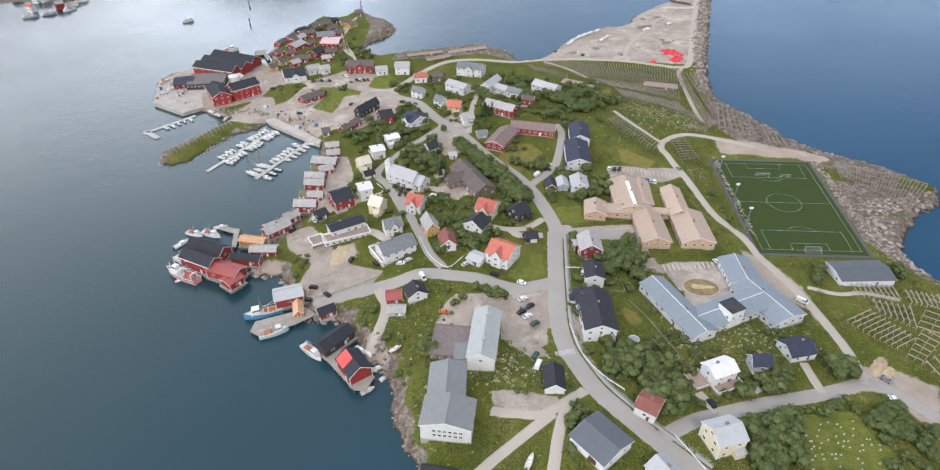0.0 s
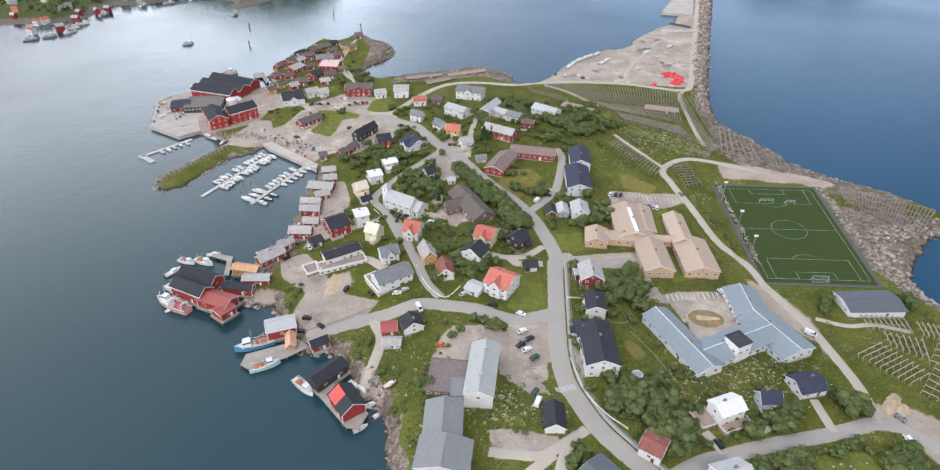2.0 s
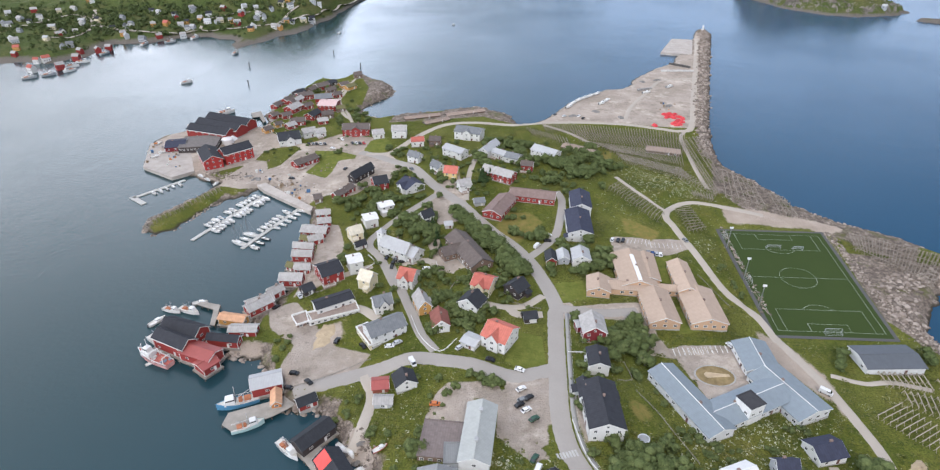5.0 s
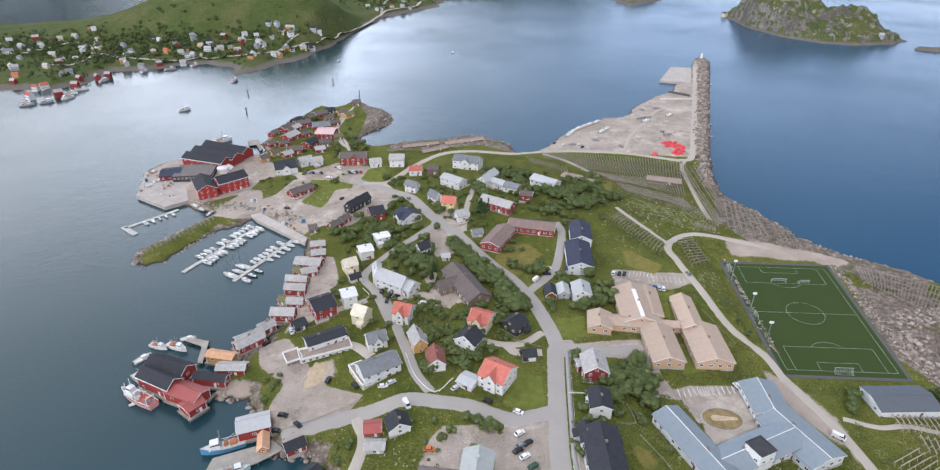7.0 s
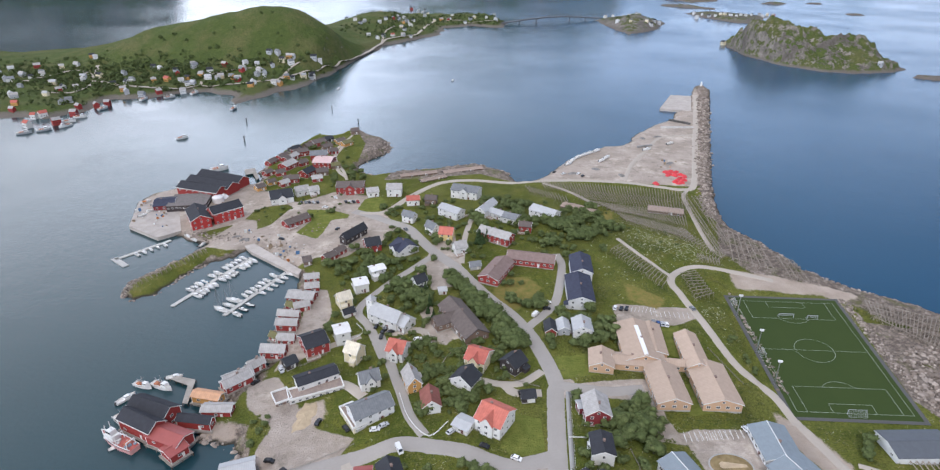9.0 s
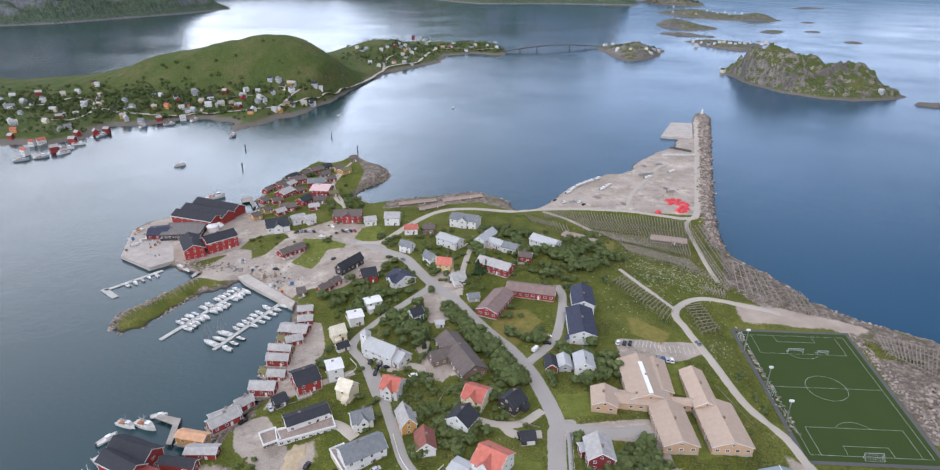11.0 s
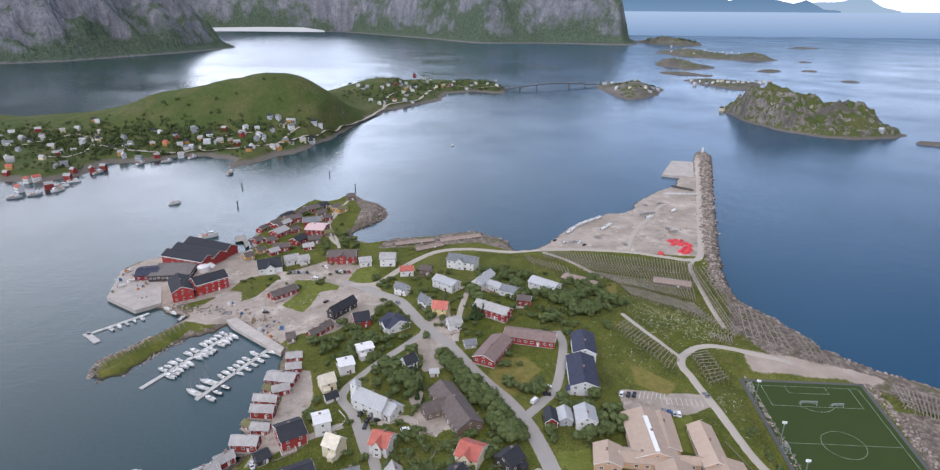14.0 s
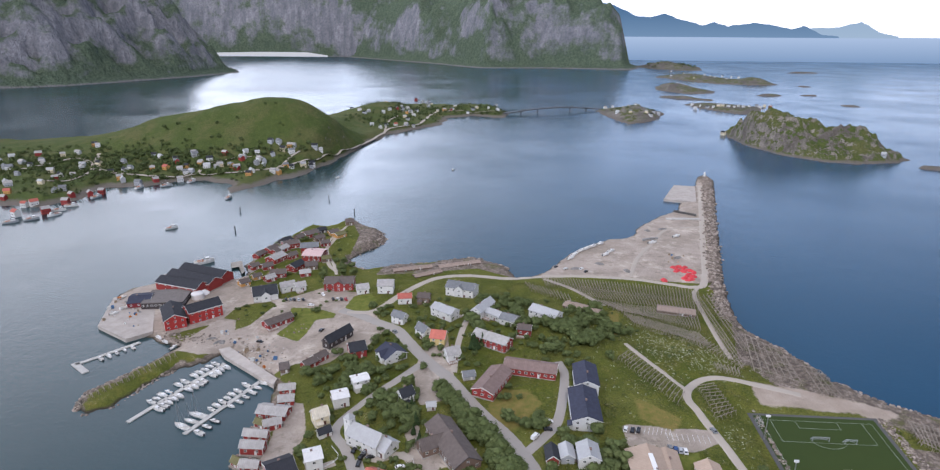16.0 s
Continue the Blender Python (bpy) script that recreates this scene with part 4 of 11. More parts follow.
def pile_mesh(z):
    k = round(z, 1)
    if k not in PILES:
        v, f = [], []
        for q in range(8):
            a = q * math.pi / 4
            v += [(0.16 * math.cos(a), 0.16 * math.sin(a), 0), (0.18 * math.cos(a), 0.18 * math.sin(a), -k - 3)]
        f = [(2 * q, 2 * q + 1, (2 * q + 3) % 16, (2 * q + 2) % 16) for q in range(8)]
        PILES[k] = mesh_of("support_post", v, f, plain("pile_wood", (0.13, 0.11, 0.09), 0.9))
    return PILES[k]


def flat_block(x, y, z, rot, L, W, h, wall, roof):
    label = "raised brown terrace with white parapets" if roof == "creamdeck" else "low flat-roofed building with a dark felt roof"
    top = tagged(empty("flat_building", x, y, z, rot), label, "building")
    v, f = [], []
    box_data(-L / 2, L / 2, -W / 2, W / 2, -2, h, v, f)
    child("wall", mesh_of("wall", v, f, wall_mat(wall)), top)
    v, f = [], []
    box_data(-L / 2 - 0.15, L / 2 + 0.15, -W / 2 - 0.15, W / 2 + 0.15, h, h + 0.15, v, f)
    child("roof", mesh_of("roof", v, f, roof_mat(roof)), top)
    terrace = roof == "creamdeck"
    hi = 0.9 if terrace else 0.23
    for a, b, c, d in ((-1, 1, -1, -1), (-1, 1, 1, 1), (-1, -1, -1, 1), (1, 1, -1, 1)):
        v, f = [], []
        box_data(a * L / 2 - 0.18, b * L / 2 + 0.18, c * W / 2 - (0.18 if c == d else -0.18), d * W / 2 + (0.18 if c == d else -0.18), h + 0.15, h + 0.15 + hi, v, f)
        child("parapet", mesh_of("parapet", v, f, FRAME_WHITE if terrace else roof_mat(roof)), top)
    n = max(1, int(L / 2.6))
    for k in range(n):
        add_window(top, (k + 0.5) * L / n - L / 2, -W / 2, h * 0.6, 0, 1.5, 1.2)
    n = max(1, int(W / 2.6))
    for k in range(n):
        for s in (-1, 1):
            add_window(top, s * L / 2, (k + 0.5) * W / n - W / 2, h * 0.6, 90 * s, 1.5, 1.2)
    return top


house("long_shed", 30.6, 435.1, 4.6, -27, 24.1, 9.0, 2, 1, "brownwood", "pinkbrown", "none", "brown-stained wooden long shed with a pale brown roof", "shed")
house("long_shed", 91.3, 439.2, 4.9, -11, 23.5, 9.0, 2, 1, "brownwood", "pinkbrown", "none", "brown-stained wooden long shed with a pale brown roof", "shed")
house("long_shed", -96.0, 489.5, 4.2, 25, 30.0, 6.0, 1.8, 0.8, "brownwood", "pinkbrown", "none", "long low wooden shed with a pale brown roof", "shed")
house("long_shed", -82.5, 480.5, 4.2, 38, 22.0, 5.5, 1.8, 0.8, "brownwood", "pinkbrown", "none", "long low wooden shed with a pale brown roof", "shed")
house("long_shed", -62.0, 506.0, 3.2, 28, 34.0, 6.5, 1.8, 0.8, "brownwood", "pinkbrown", "none", "long low wooden shed with a pale brown roof", "shed")
house("shop_building", -90.2, 235.1, 3.5, 37, 17.6, 7.4, 4.5, 1.2, "white", "black", "none", "white-painted wooden commercial building with a black roof", "house")
house("fish_hall", -148.9, 208.1, 1.6, -14, 18.9, 9.0, 6, 3, "red", "black", "pier", "red-painted wooden waterfront fish hall with a black roof", "warehouse")
house("fish_hall", -149.3, 201.0, 1.6, -19, 17.8, 7.6, 6, 2.6, "red", "black", "pier", "red-painted wooden waterfront fish hall with a black roof", "warehouse")
house("waterfront_shed", -135.3, 196.4, 1.6, -15, 15.4, 8.4, 4.5, 1.6, "red", "redtin", "pier", "red-painted wooden waterfront shed with a red sheet-metal roof", "shed")
house("waterfront_shed", -130.2, 191.1, 1.6, 60, 7.2, 7.1, 3.5, 1, "red", "redtin", "pier", "red-painted wooden waterfront shed with a red sheet-metal roof", "shed")
house("waterfront_shed", -132.6, 220.4, 1.6, -5, 12.3, 4.9, 3.5, 1.2, "ochre", "orange", "pier", "ochre-painted wooden waterfront shed with a pale orange roof", "shed")
house("waterfront_shed", -124.0, 212.8, 2.4, 7, 11.9, 5.2, 3.5, 1.2, "red", "grey", "pier", "red-painted wooden waterfront shed with a weathered grey roof", "shed")
house("waterfront_shed", -129.7, 205.7, 1.9, -1, 14.0, 4.1, 4, 1.5, "red", "black", "pier", "red-painted wooden waterfront shed with a black roof", "shed")
house("fishing_hut", -125.4, 231.4, 1.6, 51, 12.0, 6.4, 3.5, 1.8, "red", "grey", "pier", "red-painted wooden fisherman's hut with a weathered grey roof", "cabin")
house("fishing_hut", -121.8, 241.6, 1.6, 57, 8.6, 3.5, 3.5, 1.8, "red", "grey", "pier", "red-painted wooden fisherman's hut with a weathered grey roof", "cabin")
house("waterfront_shed", -101.2, 183.6, 1.6, 26, 11.5, 8.2, 4.5, 2, "red", "lightgrey", "pier", "red-painted wooden waterfront shed with a light grey roof", "shed")
house("shed", -94.7, 177.0, 1.6, -68, 7.3, 3.5, 2.5, 1.5, "orange", "orange", "none", "orange-painted wooden shed with a pale orange roof", "shed")
house("shed", -82.4, 176.6, 1.6, 38, 7.1, 4.4, 3, 1.8, "red", "slate", "none", "red-painted wooden shed with a dark slate roof", "shed")
house("long_shed", -73.8, 160.5, 1.6, 56, 14.3, 6.7, 4, 2, "darkwood", "slate", "pier", "dark-stained wooden long shed with a dark slate roof", "shed")
house("warehouse", -62.4, 147.8, 1.6, -48, 11.4, 9.0, 4.5, 3, "red", "slate", "redpatch", "red-painted wooden waterside warehouse with a dark slate roof", "warehouse")
house("shed", -55.3, 185.7, 5.1, 14, 6.1, 6.2, 2.5, 1.3, "redbrown", "redtin", "none", "red-brown wooden shed with a red sheet-metal roof", "shed")
house("house", -45.8, 186.8, 6.9, -63, 7.0, 8.0, 3.2, 2.6, "white", "slate", "none", "white-painted wooden house with a dark slate roof", "house")
house("shed", -52.0, 177.2, 5.4, 7, 6.7, 4.6, 2.5, 1.2, "grey", "grey", "none", "grey-painted wooden shed with a weathered grey roof", "shed")
house("industrial_hall", -14.1, 159.9, 8.3, 89, 25.1, 10.0, 7, 2.2, "white", "greengrey", "chimney", "white-painted wooden industrial hall with a pale grey-green metal roof", "hall")
house("industrial_hall", -25.0, 137.3, 8.0, -85, 14.2, 12.3, 6, 2.2, "white", "steel", "none", "white-painted wooden industrial hall with a steel-grey metal roof", "hall")
house("industrial_hall", -22.6, 122.4, 8.0, 89, 11.8, 16.7, 7.5, 2.4, "white", "steel", "bigwin", "white-painted wooden industrial hall with a steel-grey metal roof", "hall")
house("garage", 12.0, 143.0, 10.4, -85, 10.0, 6.7, 3, 2.2, "white", "slate", "none", "white-painted wooden garage with a dark slate roof", "garage")
house("industrial_hall", 26.9, 119.2, 10.1, -44, 13.8, 13.7, 4, 2, "white", "bluegrey", "none", "white-painted wooden industrial hall with a blue-grey metal roof", "hall")
house("house", -10.8, 214.8, 8.0, -25, 11.1, 12.2, 6, 3.6, "white", "coral", "cross", "white-painted wooden house with a coral red tile roof", "house")
house("shed", -22.5, 212.1, 8.0, -25, 6.7, 6.9, 2.6, 0.8, "white", "lightgrey", "none", "white-painted wooden shed with a light grey roof", "shed")
house("house", -24.9, 235.8, 7.7, 66, 8.6, 9.9, 5.5, 3.4, "white", "slate", "none", "white-painted wooden house with a dark slate roof", "house")
house("house", -37.6, 222.5, 7.8, -73, 9.7, 7.0, 4, 3, "white", "redbrown", "none", "white-painted wooden house with a red-brown roof", "house")
house("house", -47.8, 234.3, 6.8, -63, 9.9, 6.0, 5, 3.5, "ochre", "grey", "none", "ochre-painted wooden house with a weathered grey roof", "house")
house("house", -5.6, 249.9, 8.3, 53, 8.1, 8.8, 4.5, 3, "darkwood", "slate", "none", "dark-stained wooden house with a dark slate roof", "house")
house("garage", 1.3, 230.7, 8.4, 15, 5.5, 5.0, 2.8, 1.8, "darkwood", "slate", "none", "dark-stained wooden garage with a dark slate roof", "garage")
house("house", -21.1, 251.6, 7.6, -18, 9.2, 10.6, 5.5, 3, "cream", "red", "cross", "cream-painted wooden house with a red tile roof", "house")
house("community_hall", -32.3, 282.1, 6.7, -57, 31.8, 12.1, 4, 3.6, "brownwood", "brown", "none", "brown-stained wooden community hall wing with a brown roof", "hall")
house("community_hall", -39.9, 282.1, 6.0, 34, 14.2, 7.4, 4, 3, "brownwood", "brown", "none", "brown-stained wooden community hall wing with a brown roof", "hall")
house("house", -58.9, 257.0, 4.4, -12, 8.1, 9.4, 5.5, 3.4, "white", "coral", "cross", "white-painted wooden house with a coral red tile roof", "house")
house("house", -88.5, 265.7, 4.0, 29, 6.8, 8.0, 7.0, 1.1, "white", "whitetin", "none", "white-painted wooden house with a low white metal roof", "house")
house("house", -78.3, 252.6, 4.0, -17, 6.5, 7.2, 6, 3.4, "cream", "cream", "none", "cream-painted wooden house with a cream roof", "house")
house("house", -66.6, 234.7, 4.8, 30, 8.3, 6.7, 5, 3.2, "white", "greyslate", "cross", "white-painted wooden house with a grey slate roof", "house")
house("apartment_house", -60.6, 215.6, 6.2, 39, 16.3, 9.5, 5.5, 3, "whitegrey", "greyslate", "none", "off-white-clad wooden apartment house with a grey slate roof", "apartment building")
house("house", -99.7, 258.1, 3.9, 39, 10.7, 12.3, 5.5, 2.8, "red", "black", "none", "red-painted wooden house with a black roof", "house")
house("shed", -106.6, 245.1, 3.4, 47, 5.4, 6.1, 2.8, 1.8, "darkwood", "slate", "none", "dark-stained wooden shed with a dark slate roof", "shed")
house("fishing_hut", -121.8, 300.2, 2.3, -2, 14.3, 8.3, 3.5, 2, "red", "grey", "pier", "red-painted wooden fisherman's hut with a weathered grey roof", "cabin")
house("fishing_hut", -118.2, 290.5, 2.5, 29, 7.6, 4.0, 3.5, 2, "red", "grey", "none", "red-painted wooden fisherman's hut with a weathered grey roof", "cabin")
house("fishing_hut", -121.5, 281.4, 2.3, 1, 10.7, 3.8, 4, 2, "red", "grey", "pier", "red-painted wooden fisherman's hut with a weathered grey roof", "cabin")
house("fishing_hut", -119.3, 273.8, 2.4, 4, 10.2, 5.0, 4, 2, "red", "grey", "pier", "red-painted wooden fisherman's hut with a weathered grey roof", "cabin")
house("fishing_hut", -114.8, 262.0, 2.7, 4, 7.6, 4.5, 3.5, 2, "red", "grey", "pier", "red-painted wooden fisherman's hut with a weathered grey roof", "cabin")
house("fishing_hut", -117.1, 252.5, 2.5, 5, 11.0, 6.3, 4, 2.2, "red", "grey", "pier", "red-painted wooden fisherman's hut with a weathered grey roof", "cabin")
house("fishing_hut", -121.8, 243.0, 1.6, 44, 7.1, 4.2, 3.5, 2, "red", "grey", "pier", "red-painted wooden fisherman's hut with a weathered grey roof", "cabin")
house("fishing_hut", -125.9, 233.9, 1.6, 43, 11.9, 6.9, 3.5, 2, "red", "grey", "pier", "red-painted wooden fisherman's hut with a weathered grey roof", "cabin")
house("fishing_hut", -119.4, 309.2, 2.8, 18, 7.0, 4.8, 3.5, 2, "red", "grey", "none", "red-painted wooden fisherman's hut with a weathered grey roof", "cabin")
house("fishing_hut", -123.3, 319.1, 3.0, 18, 7.6, 3.7, 3, 2, "red", "grey", "none", "red-painted wooden fisherman's hut with a weathered grey roof", "cabin")
house("fishing_hut", -124.4, 292.1, 1.9, -16, 5.8, 3.5, 2.5, 1.6, "red", "turf", "pier", "red-painted wooden fisherman's hut with a grass-grown turf roof", "cabin")
house("fishing_hut", -122.8, 265.7, 1.6, -22, 4.0, 3.5, 2.5, 1.6, "red", "turf", "pier", "red-painted wooden fisherman's hut with a grass-grown turf roof", "cabin")
house("house", -97.7, 297.5, 3.0, 38, 6.9, 6.8, 5, 3, "cream", "cream", "none", "cream-painted wooden house with a cream roof", "house")
house("house", -93.1, 312.9, 3.4, 29, 7.4, 8.0, 5.4, 0.9, "white", "whitetin", "none", "white-painted wooden house with a low white metal roof", "house")
house("house", -87.2, 326.5, 5.2, 33, 8.1, 6.6, 5.0, 0.9, "white", "whitetin", "none", "white-painted wooden house with a low white metal roof", "house")
house("house", -60.4, 314.2, 6.5, 47, 7.1, 5.5, 5, 3, "white", "slate", "none", "white-painted wooden house with a dark slate roof", "house")
house("shed", -47.0, 310.2, 6.5, 16, 4.0, 3.5, 2.5, 1.4, "white", "lightgrey", "none", "white-painted wooden shed with a light grey roof", "shed")
house("shed", -92.1, 287.5, 3.3, 41, 5.9, 3.6, 2.8, 1.8, "white", "slate", "none", "white-painted wooden shed with a dark slate roof", "shed")
house("house", -51.2, 445.6, 6.1, -13, 20.0, 11.5, 6.5, 2.8, "white", "greyslate", "cross", "white-painted wooden house with a grey slate roof", "house")
house("house", -56.2, 404.6, 8.8, -32, 16.5, 8.5, 5.5, 2, "white", "lightgrey", "none", "white-painted wooden house with a light grey roof", "house")
house("house", -33.1, 412.4, 8.6, 68, 18.9, 6.9, 5.5, 2.6, "white", "lightgrey", "none", "white-painted wooden house with a light grey roof", "house")
house("house", 6.4, 409.9, 8.8, -32, 18.5, 10.0, 5.5, 2.4, "white", "lightgrey", "none", "white-painted wooden house with a light grey roof", "house")
house("house", -24.8, 406.5, 8.8, -32, 11.0, 6.9, 4, 1.8, "white", "lightgrey", "none", "white-painted wooden house with a light grey roof", "house")
house("house", -15.6, 401.1, 8.9, -22, 9.7, 8.7, 4, 2, "white", "greyslate", "none", "white-painted wooden house with a grey slate roof", "house")
house("barn", -23.4, 373.1, 8.6, -26, 21.6, 9.0, 5, 2.6, "red", "grey", "none", "red-painted wooden barn with a weathered grey roof", "barn")
house("house", -5.6, 387.5, 9.0, -6, 7.7, 5.9, 4.5, 2, "red", "brown", "none", "red-painted wooden house with a brown roof", "house")
house("house", -64.4, 377.3, 8.5, -41, 8.4, 5.5, 5, 3, "white", "greyslate", "none", "white-painted wooden house with a grey slate roof", "house")
house("house", -54.2, 371.5, 8.3, -4, 8.4, 8.1, 5, 3, "yellow", "coral", "none", "yellow-painted wooden house with a coral red tile roof", "house")
house("house", -44.0, 356.1, 7.5, 32, 7.5, 6.3, 4.5, 3, "white", "grey", "none", "white-painted wooden house with a weathered grey roof", "house")
house("shed", -32.6, 338.2, 7.4, 21, 6.0, 4.7, 2.5, 1.8, "grey", "greyslate", "none", "grey-painted wooden shed with a grey slate roof", "shed")
house("house", -87.8, 428.6, 5.5, 15, 9.0, 7.0, 4.5, 2, "white", "red", "none", "white-painted wooden house with a red tile roof", "house")
house("house", -83.2, 396.1, 6.9, -25, 9.0, 5.5, 5, 2.6, "white", "greyslate", "none", "white-painted wooden house with a grey slate roof", "house")
house("house", -105.1, 445.3, 5.5, 8, 10.7, 10.9, 6, 2.6, "white", "grey", "none", "white-painted wooden house with a weathered grey roof", "house")
house("house", -121.2, 441.7, 5.3, 25, 8.0, 9.1, 4, 2, "white", "grey", "none", "white-painted wooden house with a weathered grey roof", "house")
house("house", -74.8, 430.3, 6.0, -1, 7.9, 7.1, 4.5, 2, "brownwood", "brown", "none", "brown-stained wooden house with a brown roof", "house")
house("school_wing", -19.6, 332.1, 7.4, 71, 23.9, 11.5, 4, 2.2, "red", "rosebrown", "none", "red-painted wooden school wing with a rose-brown roof", "school")
house("school_wing", -0.7, 347.6, 8.0, -7, 27.3, 10.8, 4, 2.2, "red", "rosebrown", "none", "red-painted wooden school wing with a rose-brown roof", "school")
house("house", -139.8, 448.4, 4.9, 11, 20.2, 13.6, 5.5, 2.4, "red", "brown", "cross", "red-painted wooden house with a brown roof", "house")
house("house", -187.3, 429.4, 3.3, 29, 15.8, 18.1, 4.5, 3.2, "white", "slate", "cross", "white-painted wooden house with a dark slate roof", "house")
house("house", -174.9, 438.8, 4.0, 38, 9.6, 6.0, 4.5, 2.6, "white", "grey", "none", "white-painted wooden house with a weathered grey roof", "house")
house("house", -166.3, 440.5, 4.2, 39, 6.9, 5.5, 4, 2.4, "white", "grey", "none", "white-painted wooden house with a weathered grey roof", "house")
house("house", -114.6, 371.4, 4.3, 65, 19.8, 5.5, 4.5, 3.2, "darkwood", "slate", "none", "dark-stained wooden house with a dark slate roof", "house")
house("house", -98.1, 356.1, 5.9, 29, 8.9, 10.3, 5, 3, "red", "slate", "none", "red-painted wooden house with a dark slate roof", "house")
house("house", -121.0, 343.0, 4.1, 57, 8.0, 5.5, 3, 1.8, "red", "brown", "none", "red-painted wooden house with a brown roof", "house")
house("house", -117.7, 350.2, 4.3, 61, 7.8, 5.5, 3, 1.8, "red", "brown", "none", "red-painted wooden house with a brown roof", "house")
house("house", -160.8, 391.0, 3.1, 54, 17.6, 8.1, 3.2, 2, "red", "brown", "none", "red-painted wooden house with a brown roof", "house")
house("house", -77.5, 352.9, 7.2, -46, 11.8, 13.2, 4, 3.2, "white", "navy", "cross", "white-painted wooden house with a dark navy roof", "house")
house("shed", -133.4, 338.4, 3.6, 27, 4.5, 7.6, 2.5, 1.2, "brownwood", "brown", "none", "brown-stained wooden shed with a brown roof", "shed")
house("house", -190.5, 519.6, 4.1, 21, 14.3, 11.5, 5, 2.4, "red", "greyslate", "none", "red-painted wooden house with a grey slate roof", "house")
house("house", -180.1, 504.3, 4.0, 2, 15.1, 17.3, 5, 1.8, "red", "lightred", "none", "red-painted wooden house with a pale pink metal roof", "house")
house("fishing_hut", -210.2, 526.5, 4.4, 39, 13.0, 11.4, 4, 1.6, "red", "brown", "none", "red-painted wooden fisherman's hut with a brown roof", "cabin")
house("fishing_hut", -208.0, 493.0, 4.2, 72, 13.4, 10.0, 4, 2.4, "red", "grey", "none", "red-painted wooden fisherman's hut with a weathered grey roof", "cabin")
house("fishing_hut", -203.2, 553.3, 5.3, 46, 12.0, 10.6, 3.5, 2, "red", "brown", "none", "red-painted wooden fisherman's hut with a brown roof", "cabin")
house("fishing_hut", -185.3, 478.2, 4.2, 73, 12.4, 8.7, 4, 2.4, "red", "slate", "none", "red-painted wooden fisherman's hut with a dark slate roof", "cabin")
house("fishing_hut", -174.4, 481.8, 4.3, 26, 9.1, 8.3, 3.5, 2, "brownwood", "brown", "none", "brown-stained wooden fisherman's hut with a brown roof", "cabin")
house("fishing_hut", -192.8, 463.2, 4.1, 21, 11.4, 8.0, 3.5, 2, "red", "brown", "none", "red-painted wooden fisherman's hut with a brown roof", "cabin")
house("fishing_hut", -195.6, 454.8, 3.9, 53, 7.3, 6.8, 3, 1.8, "red", "grey", "none", "red-painted wooden fisherman's hut with a weathered grey roof", "cabin")
house("fishing_hut", -207.7, 476.2, 4.2, 42, 7.4, 6.9, 3, 1.8, "red", "brown", "none", "red-painted wooden fisherman's hut with a brown roof", "cabin")
house("fishing_hut", -220.6, 512.8, 4.4, 72, 10.8, 7.5, 3.5, 1.8, "red", "brown", "none", "red-painted wooden fisherman's hut with a brown roof", "cabin")
house("fishing_hut", -210.9, 445.1, 3.4, 53, 7.0, 6.6, 3, 1.8, "ochre", "brown", "none", "ochre-painted wooden fisherman's hut with a brown roof", "cabin")
house("fishing_hut", -179.1, 590.1, 5.9, 24, 7.5, 7.0, 3.5, 2.2, "brownwood", "brown", "none", "brown-stained wooden fisherman's hut with a brown roof", "cabin")
house("fishing_hut", -184.0, 559.2, 5.8, 47, 8.8, 8.0, 3, 1.8, "ochre", "brown", "none", "ochre-painted wooden fisherman's hut with a brown roof", "cabin")
house("fishing_hut", -191.7, 544.4, 5.0, 47, 8.4, 7.1, 3, 1.8, "brownwood", "brown", "none", "brown-stained wooden fisherman's hut with a brown roof", "cabin")
house("fishing_hut", -218.5, 534.7, 4.7, 66, 10.2, 7.9, 3, 1.8, "darkwood", "slate", "none", "dark-stained wooden fisherman's hut with a dark slate roof", "cabin")
house("fishing_hut", -176.8, 554.4, 5.8, 56, 9.8, 8.8, 3, 1.6, "ochre", "turf", "none", "ochre-painted wooden fisherman's hut with a grass-grown turf roof", "cabin")
house("fishing_hut", -226.8, 502.7, 2.9, 77, 9.9, 6.4, 3.2, 1.8, "red", "brown", "none", "red-painted wooden fisherman's hut with a brown roof", "cabin")
house("fishing_hut", -212.6, 515.7, 4.3, 70, 9.1, 7.5, 3.2, 1.8, "red", "grey", "none", "red-painted wooden fisherman's hut with a weathered grey roof", "cabin")
house("fishing_hut", -209.4, 545.0, 4.9, 63, 8.7, 7.2, 3, 1.8, "brownwood", "brown", "none", "brown-stained wooden fisherman's hut with a brown roof", "cabin")
house("fishing_hut", -182.9, 534.8, 4.2, 34, 7.6, 7.1, 3, 1.8, "red", "brown", "none", "red-painted wooden fisherman's hut with a brown roof", "cabin")
house("fishing_hut", -168.9, 499.0, 4.1, 33, 7.1, 6.7, 3, 1.6, "brownwood", "turf", "none", "brown-stained wooden fisherman's hut with a grass-grown turf roof", "cabin")
house("fishing_hut", -173.4, 466.9, 4.4, 29, 7.5, 6.4, 3, 1.8, "red", "grey", "none", "red-painted wooden fisherman's hut with a weathered grey roof", "cabin")
house("fishing_hut", -197.6, 564.3, 5.7, 50, 8.4, 7.7, 3, 1.6, "darkwood", "slate", "none", "dark-stained wooden fisherman's hut with a dark slate roof", "cabin")
house("fishing_hut", -214.5, 509.7, 4.3, 70, 9.0, 6.4, 3, 1.8, "red", "brown", "none", "red-painted wooden fisherman's hut with a brown roof", "cabin")
